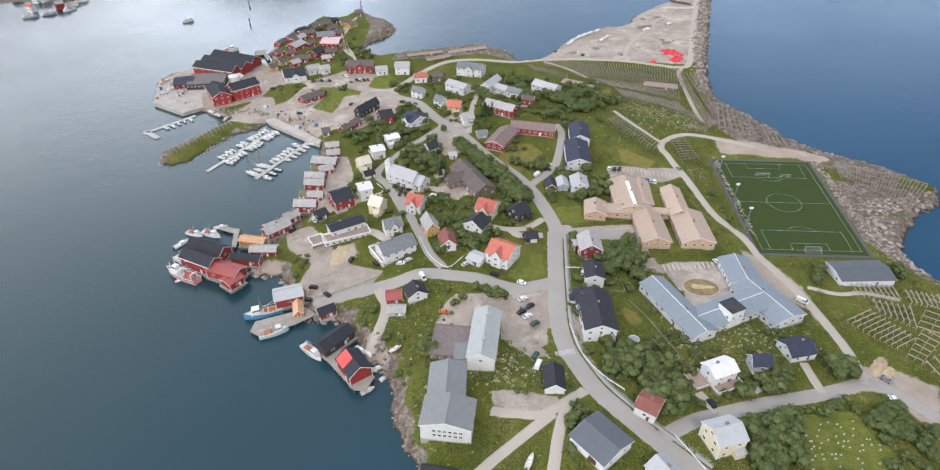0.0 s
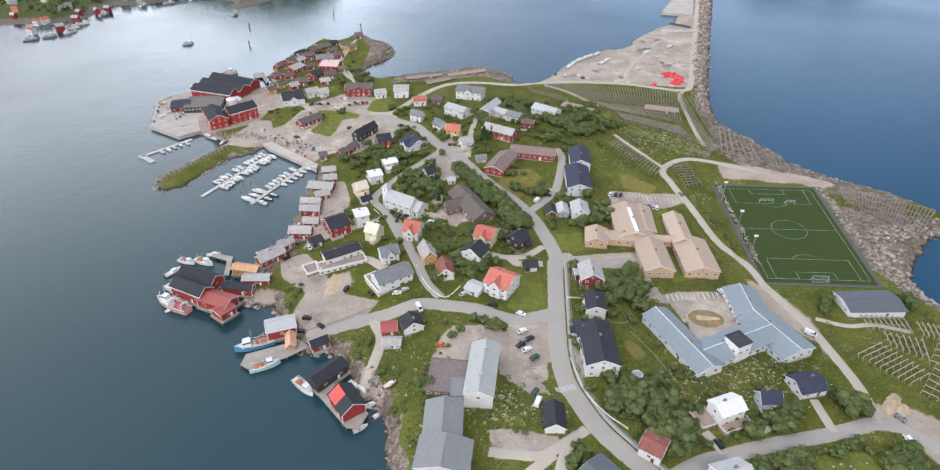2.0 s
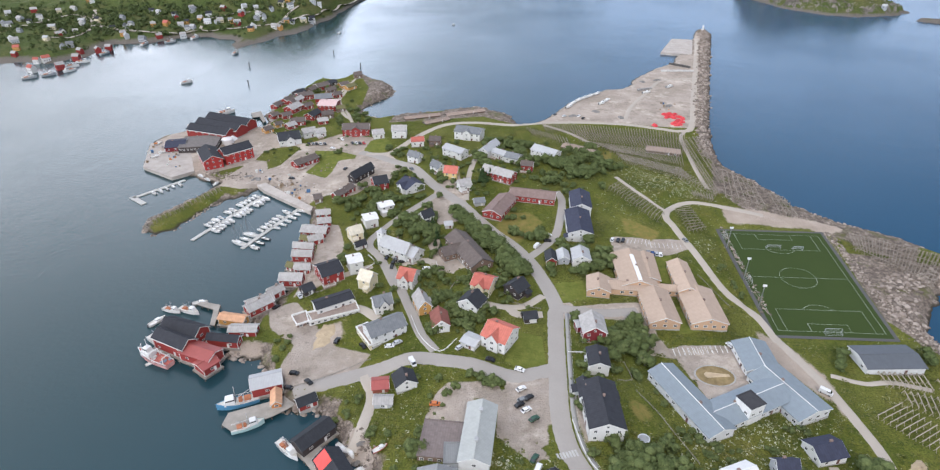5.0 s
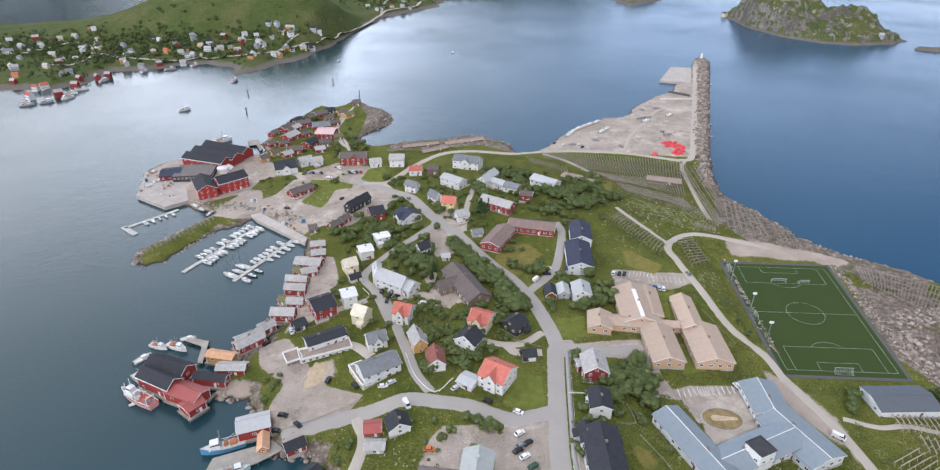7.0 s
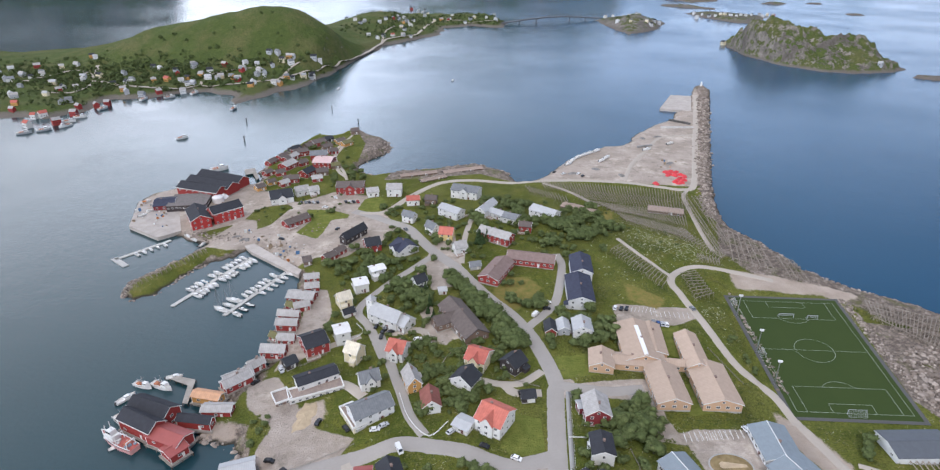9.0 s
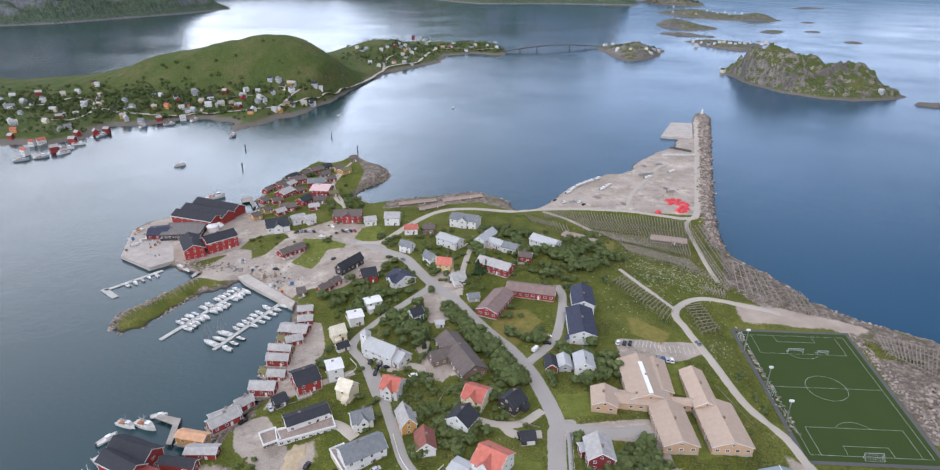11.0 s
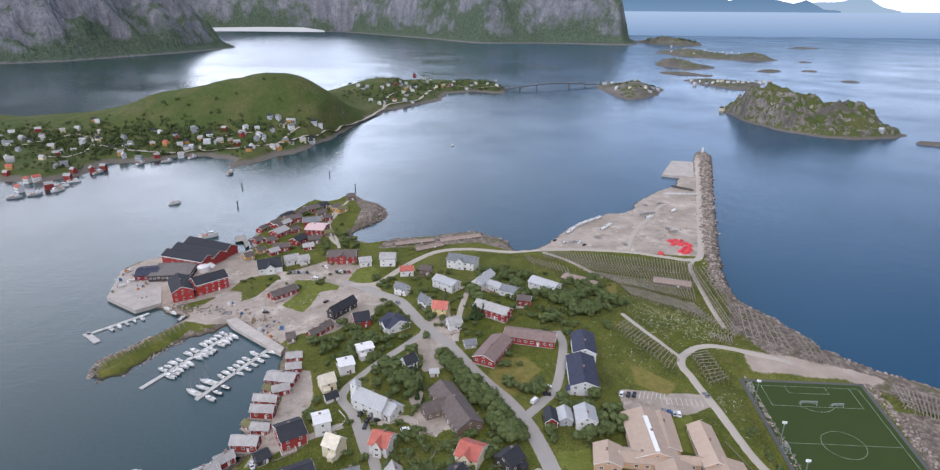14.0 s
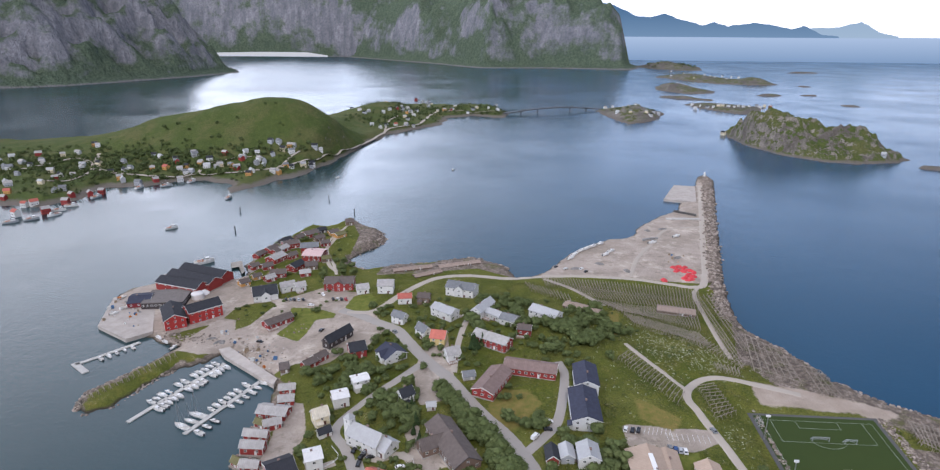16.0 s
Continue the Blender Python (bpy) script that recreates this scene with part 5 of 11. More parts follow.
house("fishing_hut", -198.7, 501.4, 4.1, 58, 8.0, 6.6, 3.2, 1.8, "red", "brown", "none", "red-painted wooden fisherman's hut with a brown roof", "cabin")
house("fishing_hut", -217.7, 475.0, 4.0, 61, 7.0, 6.6, 3, 1.6, "red", "brown", "none", "red-painted wooden fisherman's hut with a brown roof", "cabin")
house("fishing_hut", -206.7, 456.5, 3.8, 49, 6.0, 5.3, 2.8, 1.6, "ochre", "brown", "none", "ochre-painted wooden fisherman's hut with a brown roof", "cabin")
house("wharf_hall", -245.2, 454.5, 3.3, -16, 40.8, 12.0, 6, 3, "red", "black", "pier", "red-painted wooden wharf hall with a black roof", "warehouse")
house("wharf_hall", -247.7, 442.4, 3.0, -16, 40.8, 12.0, 6, 3, "red", "black", "pier", "red-painted wooden wharf hall with a black roof", "warehouse")
house("wharf_hall", -250.5, 432.0, 2.8, -12, 36.0, 12.0, 6, 3, "red", "black", "pier", "red-painted wooden wharf hall with a black roof", "warehouse")
house("wharf_shed", -266.2, 408.9, 2.5, 22, 13.6, 16.4, 3.5, 1.6, "darkred", "navy", "pier", "dark red-painted wooden wharf shed with a dark navy roof", "shed")
house("wharf_house", -212.6, 394.2, 2.4, 50, 20.5, 11.4, 8.2, 3.2, "brightred", "black", "none", "bright red-painted wooden tall wharf house with a black roof", "warehouse")
house("wharf_house", -227.3, 385.1, 2.4, -52, 23.3, 12.3, 7, 3.2, "brightred", "black", "none", "bright red-painted wooden tall wharf house with a black roof", "warehouse")
house("apartment_house", 28.5, 176.6, 9.7, -84, 21.9, 12.1, 6.5, 2.6, "white", "black", "none", "white-painted wooden apartment house with a black roof", "apartment building")
house("apartment_house", 22.7, 185.5, 9.7, -84, 8.8, 4.0, 5, 1.6, "white", "black", "none", "white-painted wooden apartment house with a black roof", "apartment building")
house("apartment_house", 29.0, 204.2, 8.3, -86, 10.2, 7.8, 5.5, 1.6, "white", "black", "none", "white-painted wooden apartment house with a black roof", "apartment building")
house("house", 28.2, 224.5, 8.2, -84, 11.2, 9.8, 5.5, 3, "darkred", "grey", "none", "dark red-painted wooden house with a weathered grey roof", "house")
house("shed", 23.6, 226.8, 8.4, 15, 4.9, 4.2, 3.5, 0.8, "darkred", "lightgrey", "none", "dark red-painted wooden shed with a light grey roof", "shed")
house("care_home_wing", 32.7, 256.8, 8.3, 88, 11.6, 10.4, 4, 2.2, "peach", "beige", "none", "pale orange-clad wooden care home wing with a beige tile roof", "building")
house("care_home_link", 47.8, 258.8, 8.0, 1, 20.2, 8.2, 3.5, 1.6, "peach", "beige", "none", "pale orange-clad wooden care home link with a beige tile roof", "building")
house("care_home_wing", 50.6, 271.4, 8.3, -85, 28.1, 17.0, 4, 3, "peach", "beige", "skylight", "pale orange-clad wooden care home wing with a beige tile roof", "building")
house("care_home_wing", 57.5, 274.8, 8.5, -89, 23.0, 9.2, 3.6, 1.6, "peach", "beige", "none", "pale orange-clad wooden care home wing with a beige tile roof", "building")
house("care_home_wing", 58.8, 244.1, 7.3, -84, 23.5, 13.4, 4, 2.6, "peach", "beige", "none", "pale orange-clad wooden care home wing with a beige tile roof", "building")
house("care_home_wing", 73.6, 268.2, 8.0, -86, 24.3, 9.5, 4, 2.4, "peach", "beige", "none", "pale orange-clad wooden care home wing with a beige tile roof", "building")
house("care_home_wing", 78.5, 247.3, 6.8, -85, 25.1, 15.5, 4, 2.6, "peach", "beige", "none", "pale orange-clad wooden care home wing with a beige tile roof", "building")
house("care_home_link", 69.6, 259.8, 7.2, -1, 17.8, 4.5, 3.5, 1.6, "peach", "beige", "none", "pale orange-clad wooden care home link with a beige tile roof", "building")
house("school_wing", 61.6, 187.7, 7.9, -62, 34.5, 11.2, 4, 2, "whitegrey", "blueroof", "none", "off-white-clad wooden school wing with a pale blue metal roof", "school")
house("school_wing", 83.2, 189.6, 7.1, 31, 33.4, 12.0, 4, 2, "whitegrey", "blueroof", "none", "off-white-clad wooden school wing with a pale blue metal roof", "school")
house("school_wing", 93.7, 216.7, 6.1, -85, 17.2, 13.4, 4, 2, "whitegrey", "blueroof", "none", "off-white-clad wooden school wing with a pale blue metal roof", "school")
house("school_wing", 100.2, 197.7, 6.1, -61, 24.7, 15.9, 4, 2, "whitegrey", "blueroof", "none", "off-white-clad wooden school wing with a pale blue metal roof", "school")
house("house", 71.0, 154.1, 8.4, 27, 9.8, 7.4, 5.5, 2, "white", "whitetin", "wrap", "white-painted wooden house with a white metal roof", "house")
house("house", 87.5, 161.7, 7.5, 9, 7.1, 5.5, 4, 2.8, "grey", "navy", "none", "grey-painted wooden house with a dark navy roof", "house")
house("house", 104.4, 172.2, 6.3, 19, 10.6, 9.0, 3.2, 2.2, "white", "navy", "none", "white-painted wooden house with a dark navy roof", "house")
house("house", 43.9, 135.2, 9.4, -28, 7.1, 8.1, 4.5, 1.2, "white", "redbrown", "none", "white-painted wooden house with a red-brown roof", "house")
house("house", 66.1, 125.7, 8.5, 22, 9.8, 9.6, 6.5, 2.8, "cream", "lightgrey", "none", "cream-painted wooden house with a light grey roof", "house")
house("house", 45.3, 111.1, 8.9, -54, 7.0, 8.0, 4, 2.4, "white", "lightgrey", "none", "white-painted wooden house with a light grey roof", "house")
house("clubhouse", 148.5, 225.1, 4.4, 8, 24.0, 13.5, 3.5, 1.4, "whitegrey", "bluegrey", "none", "off-white-clad wooden sports clubhouse with a blue-grey metal roof", "clubhouse")
house("long_shed", -22.3, 102.9, 8.0, -4, 11.1, 3.5, 4, 2, "darkwood", "black", "none", "dark-stained wooden long shed with a black roof", "shed")
house("apartment_house", 27.2, 339.0, 8.0, -88, 19.6, 11.4, 6, 2.4, "whitegrey", "navy", "none", "off-white-clad wooden apartment house with a dark navy roof", "apartment building")
house("apartment_house", 25.4, 313.2, 8.1, -87, 25.6, 13.0, 5.6, 2.4, "whitegrey", "navy", "none", "off-white-clad wooden apartment house with a dark navy roof", "apartment building")
house("shed", 10.4, 279.9, 8.1, -84, 8.5, 5.1, 3, 2, "red", "slate", "none", "red-painted wooden shed with a dark slate roof", "shed")
house("shed", 16.5, 281.3, 8.1, -83, 8.0, 5.5, 3.5, 1.6, "grey", "lightgrey", "none", "grey-painted wooden shed with a light grey roof", "shed")
house("house", 25.2, 279.5, 8.2, -85, 9.9, 8.6, 5.5, 2.2, "white", "lightgrey", "none", "white-painted wooden house with a light grey roof", "house")
house("church", -70.3, 282.1, 4.4, -25, 17.1, 8.3, 5.5, 4.2, "white", "lightgrey", "church", "white-painted wooden church with a square tower with a light grey roof", "church")
house("church_choir", -60.6, 278.7, 4.9, -29, 6.2, 8.9, 4, 3, "white", "lightgrey", "none", "white-painted wooden church choir with a light grey roof", "church")
flat_block(-88.7, 229.4, 3.1, 30, 22.9, 7.1, 1.9, "white", "creamdeck")
flat_block(-101.6, 223.8, 3.2, 38, 6.7, 7.7, 1.2, "brownwood", "creamdeck")
flat_block(-26.5, 160.0, 6.6, 0, 15.3, 15.9, 3.2, "brownwood", "browntar")
flat_block(-21.3, 153.4, 7.5, 7, 7.5, 8.4, 4, "grey", "steel")
flat_block(-249.5, 412.9, 2.6, 15, 26.7, 22.0, 4, "darkwood", "browngrey")
flat_block(-67.2, 213.3, 4.5, 40, 5.7, 14.0, 3, "cream", "creamdeck")
flat_block(82.0, 185.5, 7.9, 31, 6.9, 7.1, 8, "white", "tar")
flat_block(24.7, 178.6, 9.8, 7, 5.3, 11.4, 3.5, "white", "tar")


# ---- far shores: outline, then hills as (x, y, height, spread along x, spread along y) ----
FAR_LANDS = {
    "peninsula": ([(-1150, 560), (-720, 585), (-572, 613), (-534, 619), (-509, 647), (-520, 710), (-478, 716), (-455, 742), (-424, 763), (-380, 735), (-361, 705), (-338, 760), (-314, 815),
                   (-307, 875), (-304, 1022), (-287, 1151), (-212, 1307), (-222, 1401), (-169, 1450), (-90, 1425), (-97, 1524), (-205, 1631), (-330, 1640), (-440, 1560), (-500, 1300), (-560, 1130), (-700, 1050), (-860, 980), (-1150, 930)],
                  ((-385, 965, 66, 85, 85), (-490, 950, 46, 80, 88), (-590, 945, 33, 75, 75), (-690, 930, 12, 90, 70), (-900, 800, 14, 160, 90), (-370, 1400, 24, 70, 110), (-170, 1530, 10, 80, 50), (-420, 1180, 18, 60, 90)), 7.0, 30, 10),
    "rocky_island": ([(334, 1290), (336, 1200), (343, 1130), (374, 1055), (411, 1013), (463, 1000), (519, 1022), (552, 1048), (530, 1110), (490, 1180), (440, 1240), (390, 1290)],
                     ((375, 1130, 50, 42, 70), (435, 1105, 32, 42, 55), (490, 1085, 34, 32, 45), (350, 1190, 24, 25, 60)), 5.0, 18, 6),
    "bridge_island": ([(118, 1600), (145, 1450), (173, 1370), (205, 1395), (240, 1460), (278, 1569), (260, 1640), (200, 1670), (150, 1660)], ((200, 1500, 20, 45, 60),), 5.0, 22, 8),
    "causeway_island": ([(365, 1790), (400, 1690), (455, 1590), (490, 1600), (560, 1740), (440, 1830)], ((450, 1700, 4, 60, 80),), 4.0, 20, 10),
    "far_islet": ([(372, 2290), (384, 2230), (446, 2100), (545, 2170), (560, 2230), (430, 2430), (385, 2400)], ((430, 2280, 18, 60, 90),), 5.0, 40, 12),
    "low_islet": ([(330, 1990), (420, 1930), (470, 1900), (480, 1930), (390, 2010), (345, 2030)], ((400, 1970, 4, 60, 30),), 3.0, 20, 10),
    "outer_island": ([(470, 2960), (540, 2780), (627, 2590), (760, 2540), (870, 2570), (890, 2650), (800, 2850), (675, 2990), (560, 3060)], ((600, 2850, 16, 90, 120), (800, 2640, 18, 60, 70)), 6.0, 60, 16),
    "wooded_island": ([(490, 3900), (590, 3660), (715, 3540), (820, 3570), (890, 3957), (700, 4080)], ((660, 3760, 30, 110, 150),), 8.0, 80, 20),
    "skerry": ([(1185, 3420), (1260, 3440), (1370, 3450), (1380, 3500), (1260, 3490)], ((1280, 3460, 3, 60, 20),), 3.0, 20, 12),
    "skerry_b": ([(925, 2500), (965, 2490), (975, 2520), (930, 2530)], (), 3.0, 12, 8),
    "skerry_c": ([(650, 2100), (700, 2080), (740, 2120), (700, 2150)], ((690, 2110, 3, 30, 30),), 3.0, 15, 8),
    "skerry_d": ([(790, 2130), (840, 2120), (850, 2150), (800, 2150)], (), 3.0, 12, 8),
    "skerry_e": ([(785, 1820), (825, 1810), (835, 1850), (795, 1850)], (), 3.0, 12, 8),
    "reef": ([(528, 985), (552, 970), (575, 975), (570, 992), (540, 998)], (), 3.5, 6, 4),
}


def far_z(kind, x, y):
    outline, hills, base, ramp_w, step = FAR_LANDS[kind]
    d = signed_distance(outline, x, y) + wave_noise(x, y, step * 6, 4) * step * 0.5
    h = base + 0 * x
    for hx, hy, hh, sx, sy in hills:
        h = h + hh * np.exp(-((x - hx) / sx) ** 2 - ((y - hy) / sy) ** 2)
    if kind == "rocky_island":
        h = h + 4 * wave_noise(x, y, 70, 7) + 4 * wave_noise(x, y, 32, 9) + 3 * wave_noise(x, y, 16, 13)
    elif base > 4:
        h = h + 1.2 * wave_noise(x, y, 90, 7) + 0.6 * wave_noise(x, y, 35, 9)
    return np.where(d > 0, h * smooth((d + ramp_w * 0.12) / ramp_w), np.maximum(-8, d * 0.5))

def grid_land(name, x0, x1, y0, y1, step, height, mat, label, category, smooth_shade=True):
    gx, gy = np.meshgrid(np.arange(x0, x1 + step, step), np.arange(y0, y1 + step, step))
    gz = height(gx, gy)
    ny, nx = gx.shape
    i = np.arange(nx * ny).reshape(ny, nx)
    q = np.stack([i[:-1, :-1], i[:-1, 1:], i[1:, 1:], i[1:, :-1]], -1).reshape(-1, 4)
    q = q[gz.ravel()[q].max(1) > -3]
    used = np.unique(q)
    remap = np.zeros(nx * ny, int)
    remap[used] = np.arange(len(used))
    v = np.stack([gx, gy, gz], -1).reshape(-1, 3)[used]
    me = mesh_of(name, v.tolist(), remap[q].tolist(), mat)
    me.polygons.foreach_set("use_smooth", np.full(len(me.polygons), smooth_shade))
    return tagged(new(name, me), label, category, kind="structure")


HILL = cliff_mat("green_hill", 1.38, (0.12, 0.105, 0.09), (0.27, 0.245, 0.22), 4.0, 0.86)
ISLET = cliff_mat("rocky_islet", -0.30, (0.10, 0.088, 0.078), (0.32, 0.29, 0.265), 3.0, 0.8)
ISLE = cliff_mat("rocky_isle", 0.38, (0.095, 0.084, 0.074), (0.40, 0.358, 0.318), 3.5, 0.85, 0.35)
for _k, (_o, _h, _b, _r, _s) in FAR_LANDS.items():
    _xs, _ys = [p[0] for p in _o], [p[1] for p in _o]
    grid_land("island" if _k != "peninsula" else "far_peninsula", min(_xs) - 20, max(_xs) + 20, min(_ys) - 20, max(_ys) + 20, _s * 0.5, lambda x, y, k=_k: far_z(k, x, y), HILL if _k == "peninsula" else (ISLE if _k == "rocky_island" else ISLET),
              "rocky island with green turf in the sea" if _k != "peninsula" else "green hilly peninsula with houses along its shore", "island")


def massif(outline, top, slope, seed, wild, cap=640, cut=0.46):
    """A steep mountain over the outline: faces, gullies and ledges."""
    def height(x, y):
        wob = wave_noise(x, y, 700, seed) * 70 + wave_noise(x, y, 230, seed + 1) * 40 + wave_noise(x, y, 90, seed + 2) * 14
        d = signed_distance(outline, x, y)
        dd = np.maximum(0, d + wob * smooth(d / 120))
        rise = top * (1 - np.exp(-dd * slope / top))
        gully = 1 - np.abs(wave_noise(x, y, 330, seed + 4))
        fine = wave_noise(x, y, 95, seed + 5) * 9 + wave_noise(x, y, 55, seed + 6) * 5
        z = rise * (1.08 - cut + cut * np.clip(gully, 0, 1) + 0.10 * wave_noise(x, y, 520, seed + 12)) + wild * (wave_noise(x, y, 150, seed + 3) * 30 + fine) * smooth(d / 160)
        apron = np.minimum(d * 0.35, 26 + 8 * wave_noise(x, y, 120, seed + 9))
        z = cap * np.tanh(z / cap)
        return np.where(d > 0, np.maximum(np.minimum(z, apron + np.maximum(0, d - 55) * slope * 1.5), 0.5 * apron), -6)
    return height


def mountain_mat(name, veg, scale):
    """A great wall of grey rock with slanting faces, streaks and dull green slopes between them, all paled and blued in
    place of haze.
    """
    m, n, l, b = mat_base(name, 0.95, 0, 0.05)
    pos = where(n)
    up = n.new("ShaderNodeSeparateXYZ")
    l.new(n.new("ShaderNodeNewGeometry").outputs["Normal"], up.inputs[0])
    at = n.new("ShaderNodeSeparateXYZ")
    l.new(pos, at.inputs[0])
    big, mid, fine = tex_noise(n, l, pos, 0.0042 * scale, 5, 0.6), tex_noise(n, l, pos, 0.017 * scale, 6, 0.65), tex_noise(n, l, pos, 0.09 * scale, 4, 0.7)
    slant = n.new("ShaderNodeMapping")
    slant.inputs["Rotation"].default_value = (0.5, 0.35, 0.2)
    slant.inputs["Scale"].default_value = (0.030 * scale, 0.030 * scale, 0.005 * scale)
    l.new(pos, slant.inputs[0])
    face = calc(n, l, "MULTIPLY_ADD", tex_noise(n, l, slant.outputs[0], 1.0, 6, 0.65), 0.65, calc(n, l, "MULTIPLY", mid, 0.35))
    # rock and green are lifted towards pale blue, haze put into the colour
    rock = ramp(n, l, face, ((0.34, (0.128, 0.134, 0.152)), (0.50, (0.212, 0.214, 0.236)), (0.66, (0.335, 0.328, 0.352))))
    rock = mix(n, l, ramp(n, l, fine, ((0.36, (0.5, 0.5, 0.5)), (0.58, (0, 0, 0)))), rock, (0.100, 0.106, 0.118))
    green = mix(n, l, mid, (0.068, 0.098, 0.074), (0.134, 0.166, 0.106))
    green = mix(n, l, ramp(n, l, fine, ((0.40, (0.6, 0.6, 0.6)), (0.60, (0, 0, 0)))), green, (0.044, 0.068, 0.048))
    belt = n.new("ShaderNodeMapRange")
    l.new(at.outputs[2], belt.inputs[0])
    belt.inputs[1].default_value, belt.inputs[2].default_value = 20, 190
    belt.inputs[3].default_value, belt.inputs[4].default_value = 0.30, 0.0
    f = calc(n, l, "ADD", calc(n, l, "MULTIPLY_ADD", up.outputs[2], 0.9, belt.outputs[0]), calc(n, l, "MULTIPLY_ADD", mid, 1.1, calc(n, l, "MULTIPLY_ADD", big, 1.9, -1.5)))
    r = n.new("ShaderNodeMapRange")
    r.interpolation_type = "SMOOTHSTEP"
    l.new(f, r.inputs[0])
    r.inputs[1].default_value, r.inputs[2].default_value = 0.62 - veg, 1.00 - veg
    c = mix(n, l, r.outputs[0], rock, green)
    tide = n.new("ShaderNodeMapRange")
    l.new(calc(n, l, "MULTIPLY_ADD", mid, 14.0, at.outputs[2]), tide.inputs[0])
    tide.inputs[1].default_value, tide.inputs[2].default_value = 14, 10
    l.new(mix(n, l, tide.outputs[0], c, (0.17, 0.165, 0.16)), b.inputs["Base Color"])
    bumped(n, l, b, calc(n, l, "MULTIPLY_ADD", face, 5.0, mid), 0.9, 9.0)
    return m


MOUNTAIN = mountain_mat("mountain", 0.17, 1.15)
MOUNTAIN_B = mountain_mat("mountain_far", 0.50, 0.85)
grid_land("mountain", -3600, -1380, 900, 4200, 13, massif([(-2500, 800), (-2050, 1400), (-1769, 1855), (-1638, 1980), (-1566, 2222), (-1477, 2521), (-1448, 2829), (-1560, 3020), (-2100, 3500), (-3000, 3700), (-9000, 3600), (-9000, -2000), (-3500, -2000)], 1500, 1.15, 21, 1.0),
          MOUNTAIN, "steep grey rock mountain with green ledges above the fjord", "mountain")
grid_land("mountain", -1900, 620, 3440, 4960, 12, massif([(-1799, 5100), (-1450, 4711), (-1188, 4437), (-750, 3982), (-393, 3500), (-58, 3600), (271, 3545), (440, 3540), (505, 3700), (530, 3950), (480, 4200), (520, 8000), (-1700, 8000)], 2200, 2.3, 33, 0.8, 480, 0.08),
          MOUNTAIN_B, "steep grey rock mountain with green ledges above the fjord", "mountain")
def head_wall(x, y):
    """The wall that closes the fjord: a long scarp with shallow gullies."""
    d = y - 4872 - np.where(x < -2750, (x + 2750) * 0.13, (x + 2750) * 0.02)
    top = 500 + 30 * wave_noise(x, 0 * y, 420, 51) + 20 * wave_noise(x, y, 160, 52)
    return np.where(d > 0, top * np.clip(d / 95, 0, 1) ** 0.8 + smooth(d / 20) * (14 * wave_noise(x, y * 3, 110, 53) + 8 * wave_noise(x, y * 2, 48, 54)), -6)


grid_land("mountain", -3700, -1000, 4720, 5000, 9, head_wall,
          mountain_mat("mountain_head", 0.50, 0.7), "steep mountain wall at the head of the fjord", "mountain")


# emission that puts distance haze into the colour, graded from low to high
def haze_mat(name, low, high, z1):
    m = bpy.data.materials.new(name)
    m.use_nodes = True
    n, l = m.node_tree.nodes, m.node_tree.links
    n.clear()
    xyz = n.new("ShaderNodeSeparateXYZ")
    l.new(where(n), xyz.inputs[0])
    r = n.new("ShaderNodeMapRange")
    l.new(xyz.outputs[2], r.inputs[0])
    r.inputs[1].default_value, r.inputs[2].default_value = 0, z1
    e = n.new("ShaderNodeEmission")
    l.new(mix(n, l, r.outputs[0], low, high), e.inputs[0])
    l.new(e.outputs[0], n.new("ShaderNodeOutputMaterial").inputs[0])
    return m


# the sea beyond the far islands, up to the horizon, and the ranges on it: glowing sheets, haze in their colour
tagged(new("backdrop_sea", mesh_of("backdrop_sea", [(-7000, 4970, -5), (9000, 4970, -5), (9000, 4970, 176), (-7000, 4970, 176)], [(0, 1, 2, 3)], haze_mat("far_sea_haze", FAR_SEA_LOW, FAR_SEA_HIGH, 176))),
       "glowing backdrop sheet of hazy distant sea under the horizon", "sea", kind="structure")


# the inner fjord below the far wall: a glowing strip in place of its glare
tagged(new("backdrop_fjord", mesh_of("backdrop_fjord", [(-3400, 4700, -2), (-2750, 4840, -2), (-1760, 4866, -2), (-3400, 4700, 22), (-2750, 4840, 24), (-2300, 4852, 34), (-1930, 4860, 34), (-1760, 4866, 12)], [(0, 1, 4, 3), (1, 2, 7, 6, 5, 4)], haze_mat("fjord_glare", (0.90, 0.95, 1.04), (0.98, 1.02, 1.08), 34))),
       "glowing backdrop strip for bright water at the head of the fjord", "sea", kind="structure")


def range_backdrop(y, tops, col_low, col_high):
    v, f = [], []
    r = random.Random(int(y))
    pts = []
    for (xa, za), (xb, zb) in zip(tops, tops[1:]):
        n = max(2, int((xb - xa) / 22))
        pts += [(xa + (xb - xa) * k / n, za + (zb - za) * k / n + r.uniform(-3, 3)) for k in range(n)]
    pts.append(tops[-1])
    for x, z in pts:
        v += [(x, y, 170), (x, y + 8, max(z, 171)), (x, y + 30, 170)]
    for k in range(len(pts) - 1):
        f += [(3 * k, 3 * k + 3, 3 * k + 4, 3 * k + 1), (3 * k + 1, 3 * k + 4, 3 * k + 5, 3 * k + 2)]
    tagged(new("backdrop_range", mesh_of("backdrop_range", v, f, haze_mat("hazed_range", col_low, col_high, 400))), "backdrop mountain range on the horizon with haze in its glowing colour", "mountain", kind="structure")


# pale low, bluer high: distance haze put into the glowing colours
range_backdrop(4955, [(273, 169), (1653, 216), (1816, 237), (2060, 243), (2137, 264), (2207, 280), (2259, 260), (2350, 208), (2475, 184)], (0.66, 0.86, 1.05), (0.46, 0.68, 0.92))
